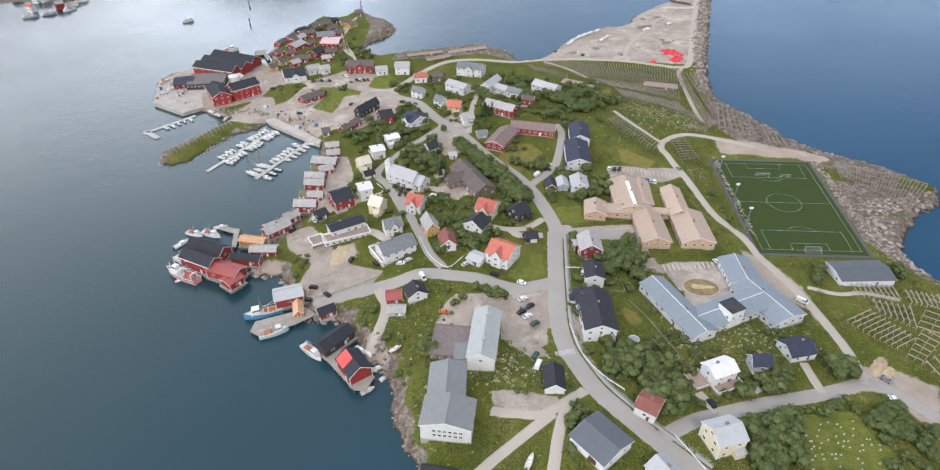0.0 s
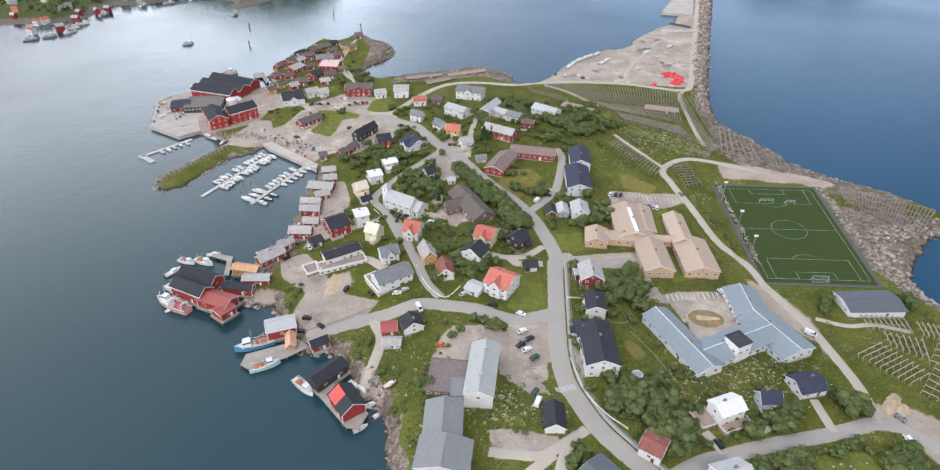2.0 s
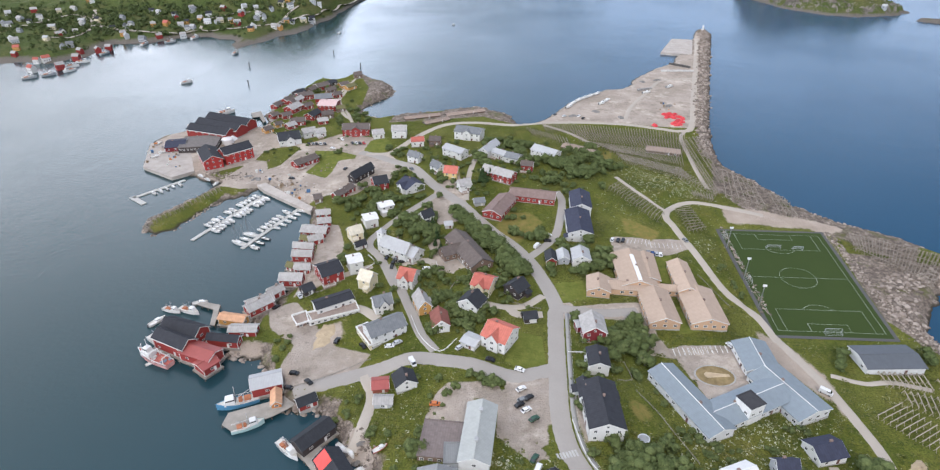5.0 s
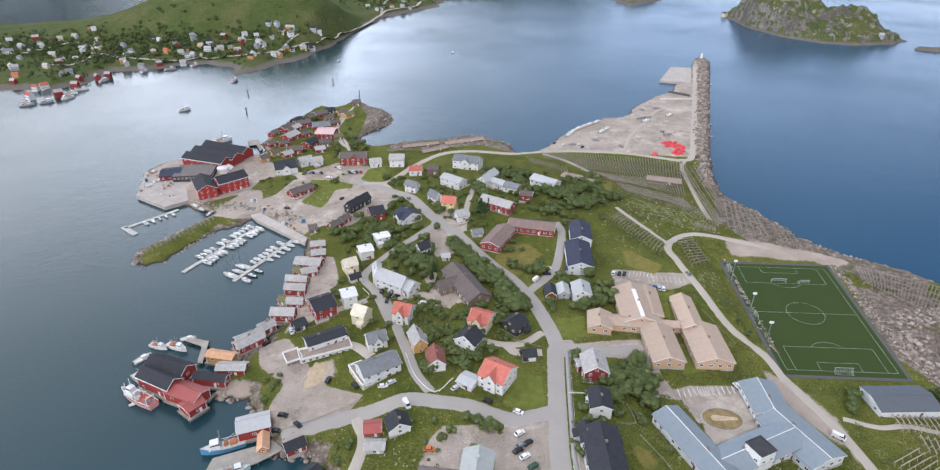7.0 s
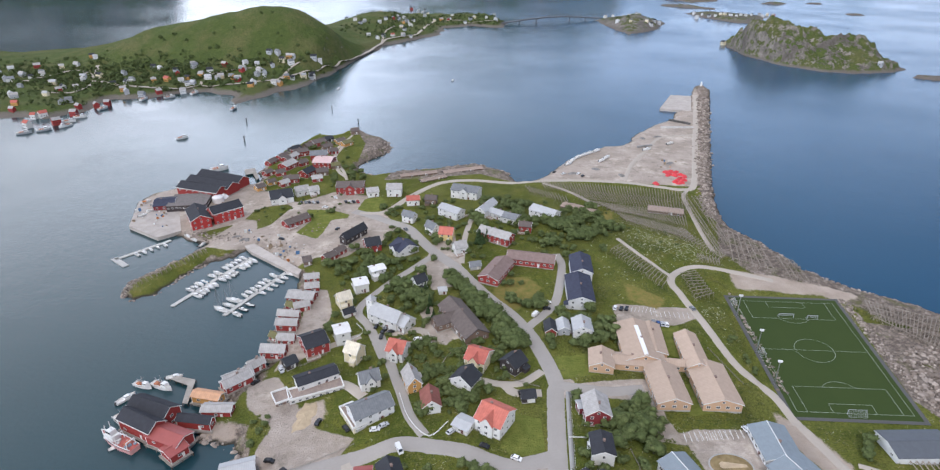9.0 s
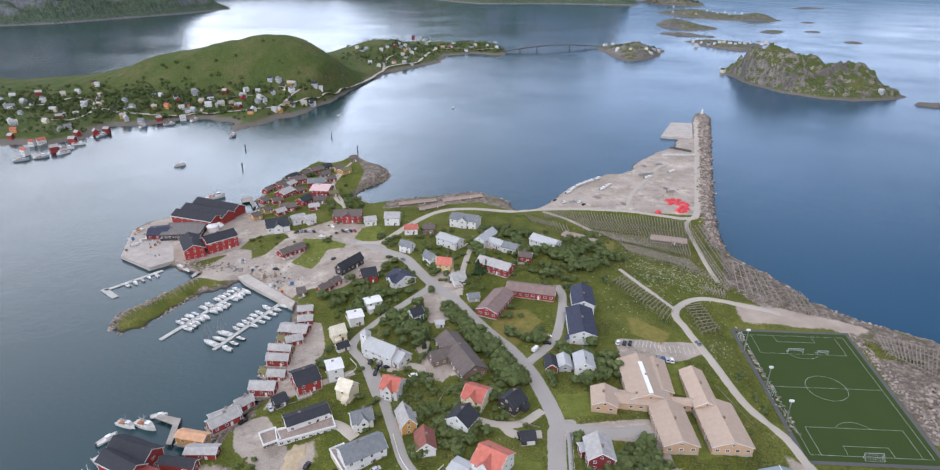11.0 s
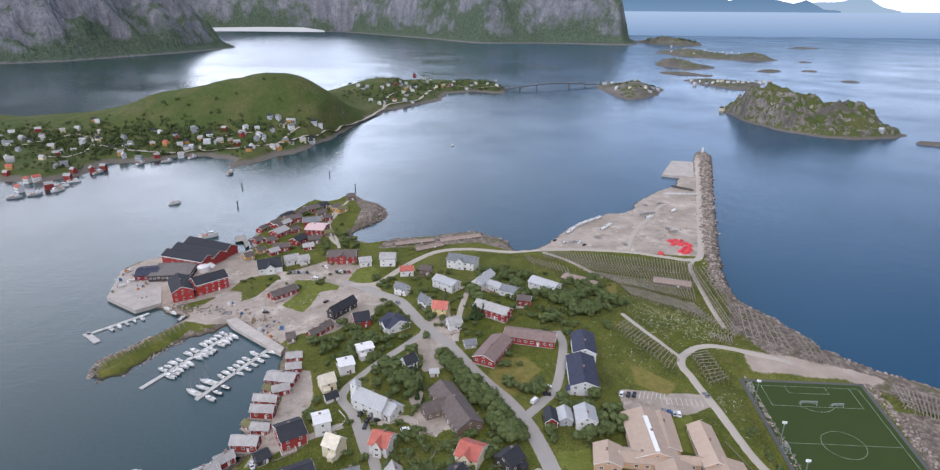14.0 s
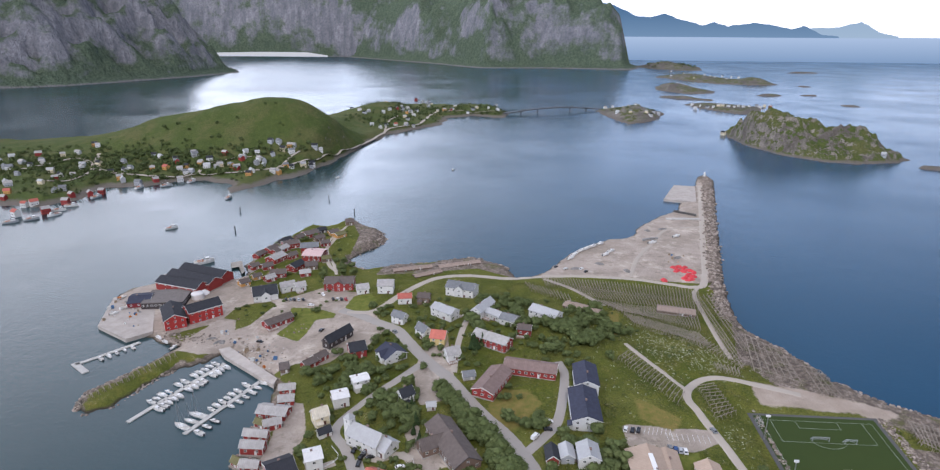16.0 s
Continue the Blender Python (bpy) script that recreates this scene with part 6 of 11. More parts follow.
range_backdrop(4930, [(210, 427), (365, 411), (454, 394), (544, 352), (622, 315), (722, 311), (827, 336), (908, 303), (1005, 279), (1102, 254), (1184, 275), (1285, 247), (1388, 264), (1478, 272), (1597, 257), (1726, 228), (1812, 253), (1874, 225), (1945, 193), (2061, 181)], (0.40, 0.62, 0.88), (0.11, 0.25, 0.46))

# ---- road bridge ----
def bridge():
    top = tagged(new("road_bridge"), "slim grey concrete road bridge between the islands", "bridge")
    a, b = Vector((-100, 1478, 5)), Vector((132, 1612, 5))
    n = 24
    line = [a.lerp(b, k / n) + Vector((0, 0, 8 * math.sin(math.pi * k / n) ** 1.2)) for k in range(n + 1)]
    s = (b - a).cross(Vector((0, 0, 1))).normalized() * 4
    v, f = [], []
    for p in line:
        v += [tuple(p - s), tuple(p + s), tuple(p + s * 0.8 - Vector((0, 0, 2.2))), tuple(p - s * 0.8 - Vector((0, 0, 2.2)))]
    for k in range(n):
        f += [tuple(4 * k + i for i in q) for q in ((0, 1, 5, 4), (1, 2, 6, 5), (2, 3, 7, 6), (3, 0, 4, 7))]
    grey = plain("bridge_concrete", (0.16, 0.165, 0.18), 0.8)
    child("deck", mesh_of("deck", v, f, grey), top)
    for side in (-0.95, 0.95):
        v, f = [], []
        for p, q in zip(line, line[1:]):
            beam_data(p + s * side + Vector((0, 0, 1.0)), q + s * side + Vector((0, 0, 1.0)), 0.35, v, f)
            beam_data(p + s * side, p + s * side + Vector((0, 0, 1.0)), 0.25, v, f)
        child("railing", mesh_of("railing", v, f, grey), top)
    for k in (4, 8, 16, 20):
        p = line[k]
        v, f = [], []
        box_data(-1.6, 1.6, -1.2, 1.2, -p.z - 6, -2, v, f)
        box_data(-3.0, 3.0, -2.2, 2.2, -p.z - 6, -p.z + 1.2, v, f)
        child("pier", mesh_of("pier", v, f, grey), top, Matrix.Translation(p))


bridge()


# ---- houses on the far shores ----
def far_house_meshes(wall, roof, L, W, wh, rh):
    v, f = gable_shell(L, W, wh, rh, -4)
    wv, wf = [], []
    for sy in (-1, 1):
        for fl in range(max(1, int(wh / 2.7))):
            for k in range(3):
                x = (k - 1) * L * 0.3
                box_data(x - 0.6, x + 0.6, sy * W / 2 - 0.04, sy * W / 2 + 0.04, fl * 2.7 + 0.9, fl * 2.7 + 2.1, wv, wf)
    rv, rff = roof_slabs(L, W, wh, rh)
    return mesh_of("wall", v, f, wall_mat(wall)), mesh_of("roof", rv, rff, roof_mat(roof)), mesh_of("window", wv, wf, glass_mat())


FAR_KIT = {}


def far_house(kind, x, y, rot, wall, roof, size=1.0, category="house"):
    if (wall, roof) not in FAR_KIT:
        FAR_KIT[wall, roof] = far_house_meshes(wall, roof, 11, 8, 5, 2.8)
    z = float(far_z(kind, np.array([x], float), np.array([y], float))[0])
    ob = empty("far_house", x, y, max(z, 1.5), rot)
    tagged(ob, FAR_LABEL.get(wall, "small painted") + " wooden house across the fjord", category, "houses across the fjord")
    for part_name, me in zip(("wall", "roof", "window"), FAR_KIT[wall, roof]):
        ob_part = child(part_name, me, ob, Matrix.Diagonal((size, size, size ** 0.5, 1)))
        if part_name == "window":
            tagged(ob_part, kind="stuff")


FAR_LABEL = {"white": "white-painted", "red": "red-painted", "ochre": "ochre-painted", "cream": "cream-painted", "grey": "grey-painted", "whitegrey": "pale grey"}
far_house("peninsula", -728, 798, 41, "whitegrey", "lightgrey", 0.68)
far_house("peninsula", -708, 821, 39, "red", "grey", 0.75)
far_house("peninsula", -675, 789, 9, "whitegrey", "greyslate", 0.60)
far_house("peninsula", -670, 784, 33, "white", "grey", 0.56)
far_house("peninsula", -673, 824, 38, "cream", "grey", 0.60)
far_house("peninsula", -649, 721, -4, "grey", "greyslate", 0.53)
far_house("peninsula", -585, 706, 51, "red", "grey", 0.61)
far_house("peninsula", -596, 727, -35, "white", "slate", 0.64)
far_house("peninsula", -579, 728, 28, "grey", "grey", 0.55)
far_house("peninsula", -596, 764, -27, "whitegrey", "grey", 0.61)
far_house("peninsula", -607, 779, 17, "whitegrey", "lightgrey", 0.65)
far_house("peninsula", -655, 866, 29, "ochre", "slate", 0.65)
far_house("peninsula", -648, 863, 30, "whitegrey", "lightgrey", 0.55)
far_house("peninsula", -590, 788, -15, "cream", "slate", 0.72)
far_house("peninsula", -564, 802, -14, "grey", "greyslate", 0.60)
far_house("peninsula", -530, 757, -35, "whitegrey", "slate", 0.74)
far_house("peninsula", -531, 769, -1, "white", "greyslate", 0.59)
far_house("peninsula", -504, 774, 39, "ochre", "grey", 0.56)
far_house("peninsula", -505, 776, -49, "cream", "lightgrey", 0.55)
far_house("peninsula", -538, 830, 29, "grey", "slate", 0.61)
far_house("peninsula", -524, 823, -20, "whitegrey", "lightgrey", 0.58)
far_house("peninsula", -488, 779, -21, "ochre", "red", 0.76)
far_house("peninsula", -489, 806, -56, "red", "greyslate", 0.67)
far_house("peninsula", -496, 814, 45, "grey", "slate", 0.57)
far_house("peninsula", -466, 790, 3, "ochre", "slate", 0.58)
far_house("peninsula", -467, 776, 33, "whitegrey", "grey", 0.65)
far_house("peninsula", -482, 835, 48, "grey", "grey", 0.58)
far_house("peninsula", -478, 831, 58, "grey", "greyslate", 0.76)
far_house("peninsula", -452, 800, 1, "ochre", "grey", 0.64)
far_house("peninsula", -456, 807, 55, "grey", "lightgrey", 0.54)
far_house("peninsula", -436, 788, 20, "whitegrey", "lightgrey", 0.74)
far_house("peninsula", -424, 790, 51, "grey", "grey", 0.56)
far_house("peninsula", -425, 800, 41, "cream", "grey", 0.70)
far_house("peninsula", -438, 839, -14, "red", "grey", 0.65)
far_house("peninsula", -540, 665, 28, "grey", "greyslate", 0.69)
far_house("peninsula", -542, 655, -59, "grey", "greyslate", 0.62)
far_house("peninsula", -584, 684, -1, "cream", "lightgrey", 0.58)
far_house("peninsula", -613, 670, 46, "grey", "grey", 0.73)
far_house("peninsula", -624, 678, -38, "whitegrey", "lightgrey", 0.73)
far_house("peninsula", -544, 615, 6, "white", "red", 0.54)
far_house("peninsula", -538, 621, 59, "white", "red", 0.72)
far_house("peninsula", -543, 748, 33, "cream", "slate", 0.61)
far_house("peninsula", -410, 844, 59, "whitegrey", "lightgrey", 0.61)
far_house("peninsula", -393, 844, 21, "whitegrey", "lightgrey", 0.57)
far_house("peninsula", -407, 825, -32, "red", "greyslate", 0.69)
far_house("peninsula", -407, 828, 0, "white", "grey", 0.75)
far_house("peninsula", -371, 844, -46, "grey", "slate", 0.58)
far_house("peninsula", -386, 873, -12, "grey", "slate", 0.67)
far_house("peninsula", -374, 873, -30, "grey", "greyslate", 0.69)
far_house("peninsula", -350, 858, 50, "whitegrey", "greyslate", 0.72)
far_house("peninsula", -362, 859, -13, "cream", "slate", 0.75)
far_house("peninsula", -356, 869, 14, "ochre", "grey", 0.71)
far_house("peninsula", -352, 871, -7, "whitegrey", "lightgrey", 0.61)
far_house("peninsula", -327, 886, 12, "grey", "slate", 0.74)
far_house("peninsula", -320, 891, 17, "whitegrey", "lightgrey", 0.52)
far_house("peninsula", -409, 801, -42, "ochre", "greyslate", 0.73)
far_house("peninsula", -412, 804, 12, "white", "greyslate", 0.60)
far_house("peninsula", -397, 791, -11, "red", "greyslate", 0.67)
far_house("peninsula", -399, 795, 34, "whitegrey", "grey", 0.76)
far_house("peninsula", -366, 763, 2, "ochre", "slate", 0.65)
far_house("peninsula", -368, 775, -45, "whitegrey", "lightgrey", 0.67)
far_house("peninsula", -374, 823, -59, "grey", "greyslate", 0.66)
far_house("peninsula", -383, 828, -29, "whitegrey", "grey", 0.74)
far_house("peninsula", -341, 792, -24, "ochre", "grey", 0.67)
far_house("peninsula", -347, 790, 0, "white", "grey", 0.63)
far_house("peninsula", -341, 817, 30, "ochre", "greyslate", 0.61)
far_house("peninsula", -333, 817, 7, "whitegrey", "slate", 0.51)
far_house("peninsula", -324, 833, 44, "cream", "lightgrey", 0.65)
far_house("peninsula", -317, 842, 53, "grey", "slate", 0.55)
far_house("peninsula", -318, 849, 39, "white", "slate", 0.71)
far_house("peninsula", -333, 1195, 20, "whitegrey", "lightgrey", 0.67)
far_house("peninsula", -305, 1198, -23, "grey", "slate", 0.61)
far_house("peninsula", -310, 1173, -60, "whitegrey", "greyslate", 0.68)
far_house("peninsula", -292, 1218, 39, "white", "red", 0.62)
far_house("peninsula", -284, 1288, -18, "grey", "slate", 0.64)
far_house("peninsula", -296, 1313, 9, "cream", "grey", 0.71)
far_house("peninsula", -300, 1348, -57, "ochre", "greyslate", 0.64)
far_house("peninsula", -283, 1341, -52, "white", "grey", 0.76)
far_house("peninsula", -296, 1366, 45, "whitegrey", "greyslate", 0.73)
far_house("peninsula", -288, 1393, -23, "whitegrey", "slate", 0.68)
far_house("peninsula", -314, 1366, -52, "grey", "slate", 0.56)
far_house("peninsula", -309, 1397, -47, "whitegrey", "grey", 0.67)
far_house("peninsula", -315, 1378, 52, "grey", "slate", 0.55)
far_house("peninsula", -322, 1393, -49, "white", "lightgrey", 0.58)
far_house("peninsula", -325, 1365, -53, "red", "greyslate", 0.61)
far_house("peninsula", -336, 1343, 12, "whitegrey", "greyslate", 0.66)
far_house("peninsula", -343, 1318, 11, "whitegrey", "lightgrey", 0.64)
far_house("peninsula", -376, 1290, -24, "grey", "slate", 0.71)
far_house("peninsula", -373, 1311, 50, "grey", "lightgrey", 0.60)
far_house("peninsula", -472, 1500, 13, "whitegrey", "slate", 0.72)
far_house("peninsula", -399, 1331, 4, "whitegrey", "grey", 0.65)
far_house("peninsula", -452, 1548, 1, "grey", "greyslate", 0.75)
far_house("peninsula", -449, 1655, -41, "grey", "greyslate", 0.71)
far_house("peninsula", -441, 1591, 35, "white", "lightgrey", 0.53)
far_house("peninsula", -430, 1659, -30, "ochre", "grey", 0.74)
far_house("peninsula", -430, 1637, 30, "whitegrey", "grey", 0.59)
far_house("peninsula", -379, 1625, 42, "grey", "grey", 0.65)
far_house("peninsula", -399, 1643, 15, "whitegrey", "greyslate", 0.76)
far_house("peninsula", -368, 1754, -35, "red", "slate", 0.65)
far_house("peninsula", -335, 1685, 59, "grey", "grey", 0.63)
far_house("peninsula", -286, 1519, 57, "grey", "grey", 0.64)
far_house("peninsula", -303, 1646, -48, "cream", "slate", 0.55)
far_house("peninsula", -319, 1661, -41, "grey", "grey", 0.57)
far_house("peninsula", -325, 1719, 44, "grey", "slate", 0.54)
far_house("peninsula", -239, 1471, 36, "ochre", "grey", 0.74)
far_house("peninsula", -248, 1432, 28, "cream", "grey", 0.51)
far_house("peninsula", -219, 1472, -41, "whitegrey", "greyslate", 0.53)
far_house("peninsula", -222, 1467, -56, "red", "greyslate", 0.55)
far_house("peninsula", -217, 1500, -31, "cream", "lightgrey", 0.67)
far_house("peninsula", -182, 1458, 30, "whitegrey", "greyslate", 0.59)
far_house("peninsula", -172, 1476, 31, "grey", "slate", 0.71)
far_house("peninsula", -165, 1492, -38, "cream", "grey", 0.67)
far_house("peninsula", -132, 1649, -53, "grey", "greyslate", 0.63)
far_house("peninsula", -137, 1489, -55, "white", "lightgrey", 0.51)
far_house("peninsula", -142, 1597, 55, "grey", "slate", 0.74)
far_house("peninsula", -115, 1485, -54, "whitegrey", "lightgrey", 0.68)
far_house("peninsula", -273, 1226, -8, "grey", "grey", 0.68)
far_house("peninsula", -260, 1233, 52, "white", "greyslate", 0.51)
far_house("peninsula", -587, 641, 21, "ochre", "red", 0.60)
far_house("peninsula", -525, 584, -20, "white", "red", 0.71)
far_house("peninsula", -508, 666, -40, "red", "grey", 0.66)
far_house("peninsula", -503, 678, 9, "red", "grey", 0.59)
far_house("peninsula", -510, 632, 6, "red", "grey", 0.66)
far_house("peninsula", -504, 598, 54, "red", "grey", 0.71)
far_house("peninsula", -515, 726, 38, "ochre", "grey", 0.61)
far_house("peninsula", -508, 722, -44, "grey", "lightgrey", 0.64)
far_house("peninsula", -450, 748, 42, "whitegrey", "grey", 0.61)
far_house("peninsula", -487, 720, 3, "grey", "greyslate", 0.68)
far_house("peninsula", -474, 735, 52, "red", "grey", 0.60)
far_house("peninsula", -521, 654, -20, "red", "grey", 0.60)
far_house("peninsula", -449, 818, 23, "whitegrey", "slate", 0.74)
far_house("peninsula", -455, 769, 40, "whitegrey", "greyslate", 0.56)
far_house("peninsula", -448, 771, -6, "grey", "lightgrey", 0.57)
far_house("peninsula", -381, 815, -27, "grey", "greyslate", 0.61)
far_house("peninsula", -369, 810, -56, "whitegrey", "lightgrey", 0.52)
far_house("peninsula", -689, 772, -15, "grey", "grey", 0.74)
far_house("peninsula", -672, 766, 18, "whitegrey", "slate", 0.50)
far_house("peninsula", -694, 749, -40, "grey", "greyslate", 0.72)
far_house("peninsula", -685, 747, 33, "whitegrey", "greyslate", 0.76)
far_house("peninsula", -615, 735, 20, "cream", "lightgrey", 0.68)
far_house("peninsula", -723, 774, -45, "whitegrey", "greyslate", 0.59)
far_house("peninsula", -581, 629, -5, "red", "grey", 0.54)
far_house("peninsula", -659, 836, 2, "white", "grey", 0.65)
far_house("bridge_island", 142, 1605, 44, "white", "grey", 0.72)
far_house("bridge_island", 166, 1665, -60, "white", "grey", 0.51)
far_house("bridge_island", 201, 1636, 1, "whitegrey", "grey", 0.68)
far_house("bridge_island", 184, 1456, -1, "cream", "greyslate", 0.56)
far_house("bridge_island", 236, 1706, -22, "cream", "grey", 0.65)
far_house("bridge_island", 219, 1461, -14, "cream", "grey", 0.59)
far_house("bridge_island", 242, 1505, 19, "grey", "slate", 0.63)
far_house("bridge_island", 186, 1606, -42, "cream", "grey", 0.72)
far_house("bridge_island", 232, 1734, -56, "whitegrey", "greyslate", 0.52)
far_house("bridge_island", 228, 1455, 36, "whitegrey", "slate", 0.69)
far_house("bridge_island", 255, 1514, 1, "grey", "lightgrey", 0.68)
far_house("bridge_island", 158, 1473, -49, "whitegrey", "lightgrey", 0.71)
far_house("bridge_island", 228, 1596, -47, "whitegrey", "slate", 0.63)
far_house("causeway_island", 373, 1677, -37, "whitegrey", "lightgrey", 0.71)
far_house("causeway_island", 419, 1686, 26, "white", "lightgrey", 0.51)
far_house("causeway_island", 432, 1692, -11, "cream", "lightgrey", 0.63)
far_house("causeway_island", 454, 1681, -3, "whitegrey", "greyslate", 0.76)
far_house("causeway_island", 482, 1694, 25, "whitegrey", "lightgrey", 0.52)
far_house("causeway_island", 537, 1728, -14, "grey", "greyslate", 0.75)
far_house("causeway_island", 544, 1723, -34, "white", "lightgrey", 0.57)
far_house("causeway_island", 576, 1743, -49, "red", "grey", 0.70)
far_house("causeway_island", 384, 1764, 50, "whitegrey", "lightgrey", 0.70)
far_house("causeway_island", 395, 1721, 58, "whitegrey", "lightgrey", 0.50)
far_house("causeway_island", 407, 1696, -56, "grey", "slate", 0.70)
far_house("causeway_island", 442, 1691, 28, "cream", "lightgrey", 0.71)
far_house("causeway_island", 492, 1687, 11, "whitegrey", "lightgrey", 0.55)
far_house("causeway_island", 515, 1717, 54, "whitegrey", "slate", 0.53)
far_house("causeway_island", 570, 1770, -6, "cream", "lightgrey", 0.60)
far_house("causeway_island", 466, 1674, -12, "white", "greyslate", 0.55)
far_house("outer_island", 663, 3135, 56, "whitegrey", "grey", 0.68)
far_house("outer_island", 599, 2744, -19, "cream", "greyslate", 0.53)
far_house("outer_island", 725, 3104, -29, "whitegrey", "lightgrey", 0.73)
far_house("outer_island", 696, 2804, -21, "grey", "lightgrey", 0.71)
far_house("outer_island", 787, 3031, 54, "whitegrey", "slate", 0.75)
far_house("outer_island", 739, 2781, 38, "white", "greyslate", 0.55)
far_house("outer_island", 838, 2960, 12, "white", "lightgrey", 0.66)
far_house("outer_island", 826, 2805, -7, "whitegrey", "greyslate", 0.56)
far_house("outer_island", 877, 2853, 16, "whitegrey", "lightgrey", 0.74)
far_house("outer_island", 654, 3229, -25, "cream", "greyslate", 0.52)
far_house("outer_island", 685, 3051, -7, "cream", "grey", 0.51)
far_house("outer_island", 731, 3018, 12, "white", "lightgrey", 0.64)
far_house("outer_island", 817, 2996, -5, "whitegrey", "grey", 0.55)
far_house("outer_island", 532, 2877, 22, "whitegrey", "slate", 0.70)
far_house("rocky_island", 332, 1254, -53, "cream", "slate", 0.75)
far_house("rocky_island", 502, 1026, -51, "grey", "lightgrey", 0.58)
far_house("far_islet", 434, 2458, 58, "whitegrey", "greyslate", 0.73)
far_house("far_islet", 498, 2562, 47, "whitegrey", "greyslate", 0.53)
far_house("far_islet", 491, 2413, -46, "grey", "grey", 0.52)
far_house("far_islet", 463, 2494, 18, "grey", "lightgrey", 0.70)
far_house("wooded_island", 634, 3436, 34, "whitegrey", "greyslate", 0.58)


# ---- oval bed in the school yard ----
def oval_bed(cx, cy, rx, ry, rot):
    n = 32
    top = tagged(empty("planted_bed", cx, cy, ground_z(cx, cy) + 0.05, rot), "oval bed of dry grass with a pale kerb", "flower bed")

    def ring(k, h):
        return [(k * rx * math.cos(q * 6.2832 / n), k * ry * math.sin(q * 6.2832 / n), h) for q in range(n)]

    v = ring(1.06, -0.3) + ring(1.06, 0.22) + ring(0.98, 0.22) + ring(0.98, -0.1)
    f = [(a * n + q, a * n + (q + 1) % n, (a + 1) * n + (q + 1) % n, (a + 1) * n + q) for a in range(3) for q in range(n)]
    child("kerb", mesh_of("kerb", v, f, CONCRETE), top)
    child("soil", mesh_of("soil", [(0, 0, 0.35)] + ring(0.6, 0.28) + ring(0.99, 0.14), [(0, 1 + q, 1 + (q + 1) % n) for q in range(n)] + [(1 + q, 1 + n + q, 1 + n + (q + 1) % n, 1 + (q + 1) % n) for q in range(n)],
                          plain("dry_soil", (0.27, 0.20, 0.10), 0.95, 0, 0.4, 1.0)), top)
    v = [(x, y, 0.42) for x, y in ((-0.55 * rx, -0.16 * ry), (-0.45 * rx, -0.28 * ry), (0.75 * rx, -0.10 * ry), (0.75 * rx, 0.12 * ry), (-0.40 * rx, 0.30 * ry), (-0.55 * rx, 0.16 * ry))]
    child("sand_path", mesh_of("sand_path", v, [tuple(range(6))], plain("pale_sand", (0.46, 0.36, 0.24), 0.95, 0, 0.2)), top)


oval_bed(75.4, 205.2, 7.6, 5.6, 4)


# ---- breakwater end and harbour square ----
def beacon(x, y):
    z = ground_z(x, y)
    top = tagged(empty("harbour_beacon", x, y, z), "small white harbour beacon on a concrete foot at the breakwater end", "beacon")
    v, f = [], []
    box_data(-2.2, 2.2, -2.2, 2.2, -1.0, 0.9, v, f)
    child("foot", mesh_of("foot", v, f, CONCRETE), top)
    for name, rings in (("tower", ((1.3, 0.9), (0.9, 4.6))), ("gallery", ((1.5, 4.6), (1.5, 4.9))), ("lantern", ((0.7, 4.9), (0.7, 6.2), (0.05, 6.9)))):
        n = 12
        v = [(r * math.cos(q * 2 * math.pi / n), r * math.sin(q * 2 * math.pi / n), h) for r, h in rings for q in range(n)]
        f = [(k * n + q, k * n + (q + 1) % n, (k + 1) * n + (q + 1) % n, (k + 1) * n + q) for k in range(len(rings) - 1) for q in range(n)]
        f += [tuple(range(n - 1, -1, -1)), tuple(range((len(rings) - 1) * n, len(rings) * n))]
        child(name, mesh_of(name, v, f, FRAME_WHITE), top)


beacon(208, 866)


def gear_row(x, y, rot, n, step, size, mat, name, label):
    """Boxes laid out in a row on the gravel, each one a thing."""
    r = random.Random(int(x + 3 * y))
    L, W, H = size
    v, f = [], []
    box_data(-L / 2, L / 2, -W / 2, W / 2, -0.2, H, v, f)
    box_data(-L / 2 - 0.06, L / 2 + 0.06, -W / 2 - 0.06, W / 2 + 0.06, H, H + 0.12, v, f)
    me = mesh_of(name, v, f, mat)
    c, s = math.cos(radians(rot)), math.sin(radians(rot))
    for k in range(n):
        px, py = x + c * step * k + r.uniform(-0.3, 0.3), y + s * step * k + r.uniform(-0.3, 0.3)
        ob = tagged(new(name, me), label, "equipment", "gear on the breakwater")
        ob.matrix_basis = pose(px, py, ground_z(px, py) + 0.2, 0, 0, rot + r.uniform(-6, 6))


gear_row(127, 662, 8, 6, 5.6, (5.2, 4.2, 0.9), plain("pale_pontoon", (0.50, 0.48, 0.45), 0.8), "pontoon", "pale concrete pontoon section laid up on gravel")
gear_row(139, 690, -34, 5, 4.6, (4.2, 2.2, 1.6), plain("dark_crate", (0.10, 0.095, 0.09), 0.8), "fish_crate", "dark stacked fish crate on gravel")
gear_row(92, 588, 30, 4, 4.2, (3.6, 2.0, 1.4), plain("grey_crate", (0.30, 0.29, 0.28), 0.8), "fish_crate", "grey stacked fish crate on gravel")
gear_row(150, 752, 62, 3, 5.0, (4.2, 1.8, 1.3), plain("dark_crate", (0.10, 0.095, 0.09), 0.8), "fish_crate", "dark stacked fish crate on the quay")


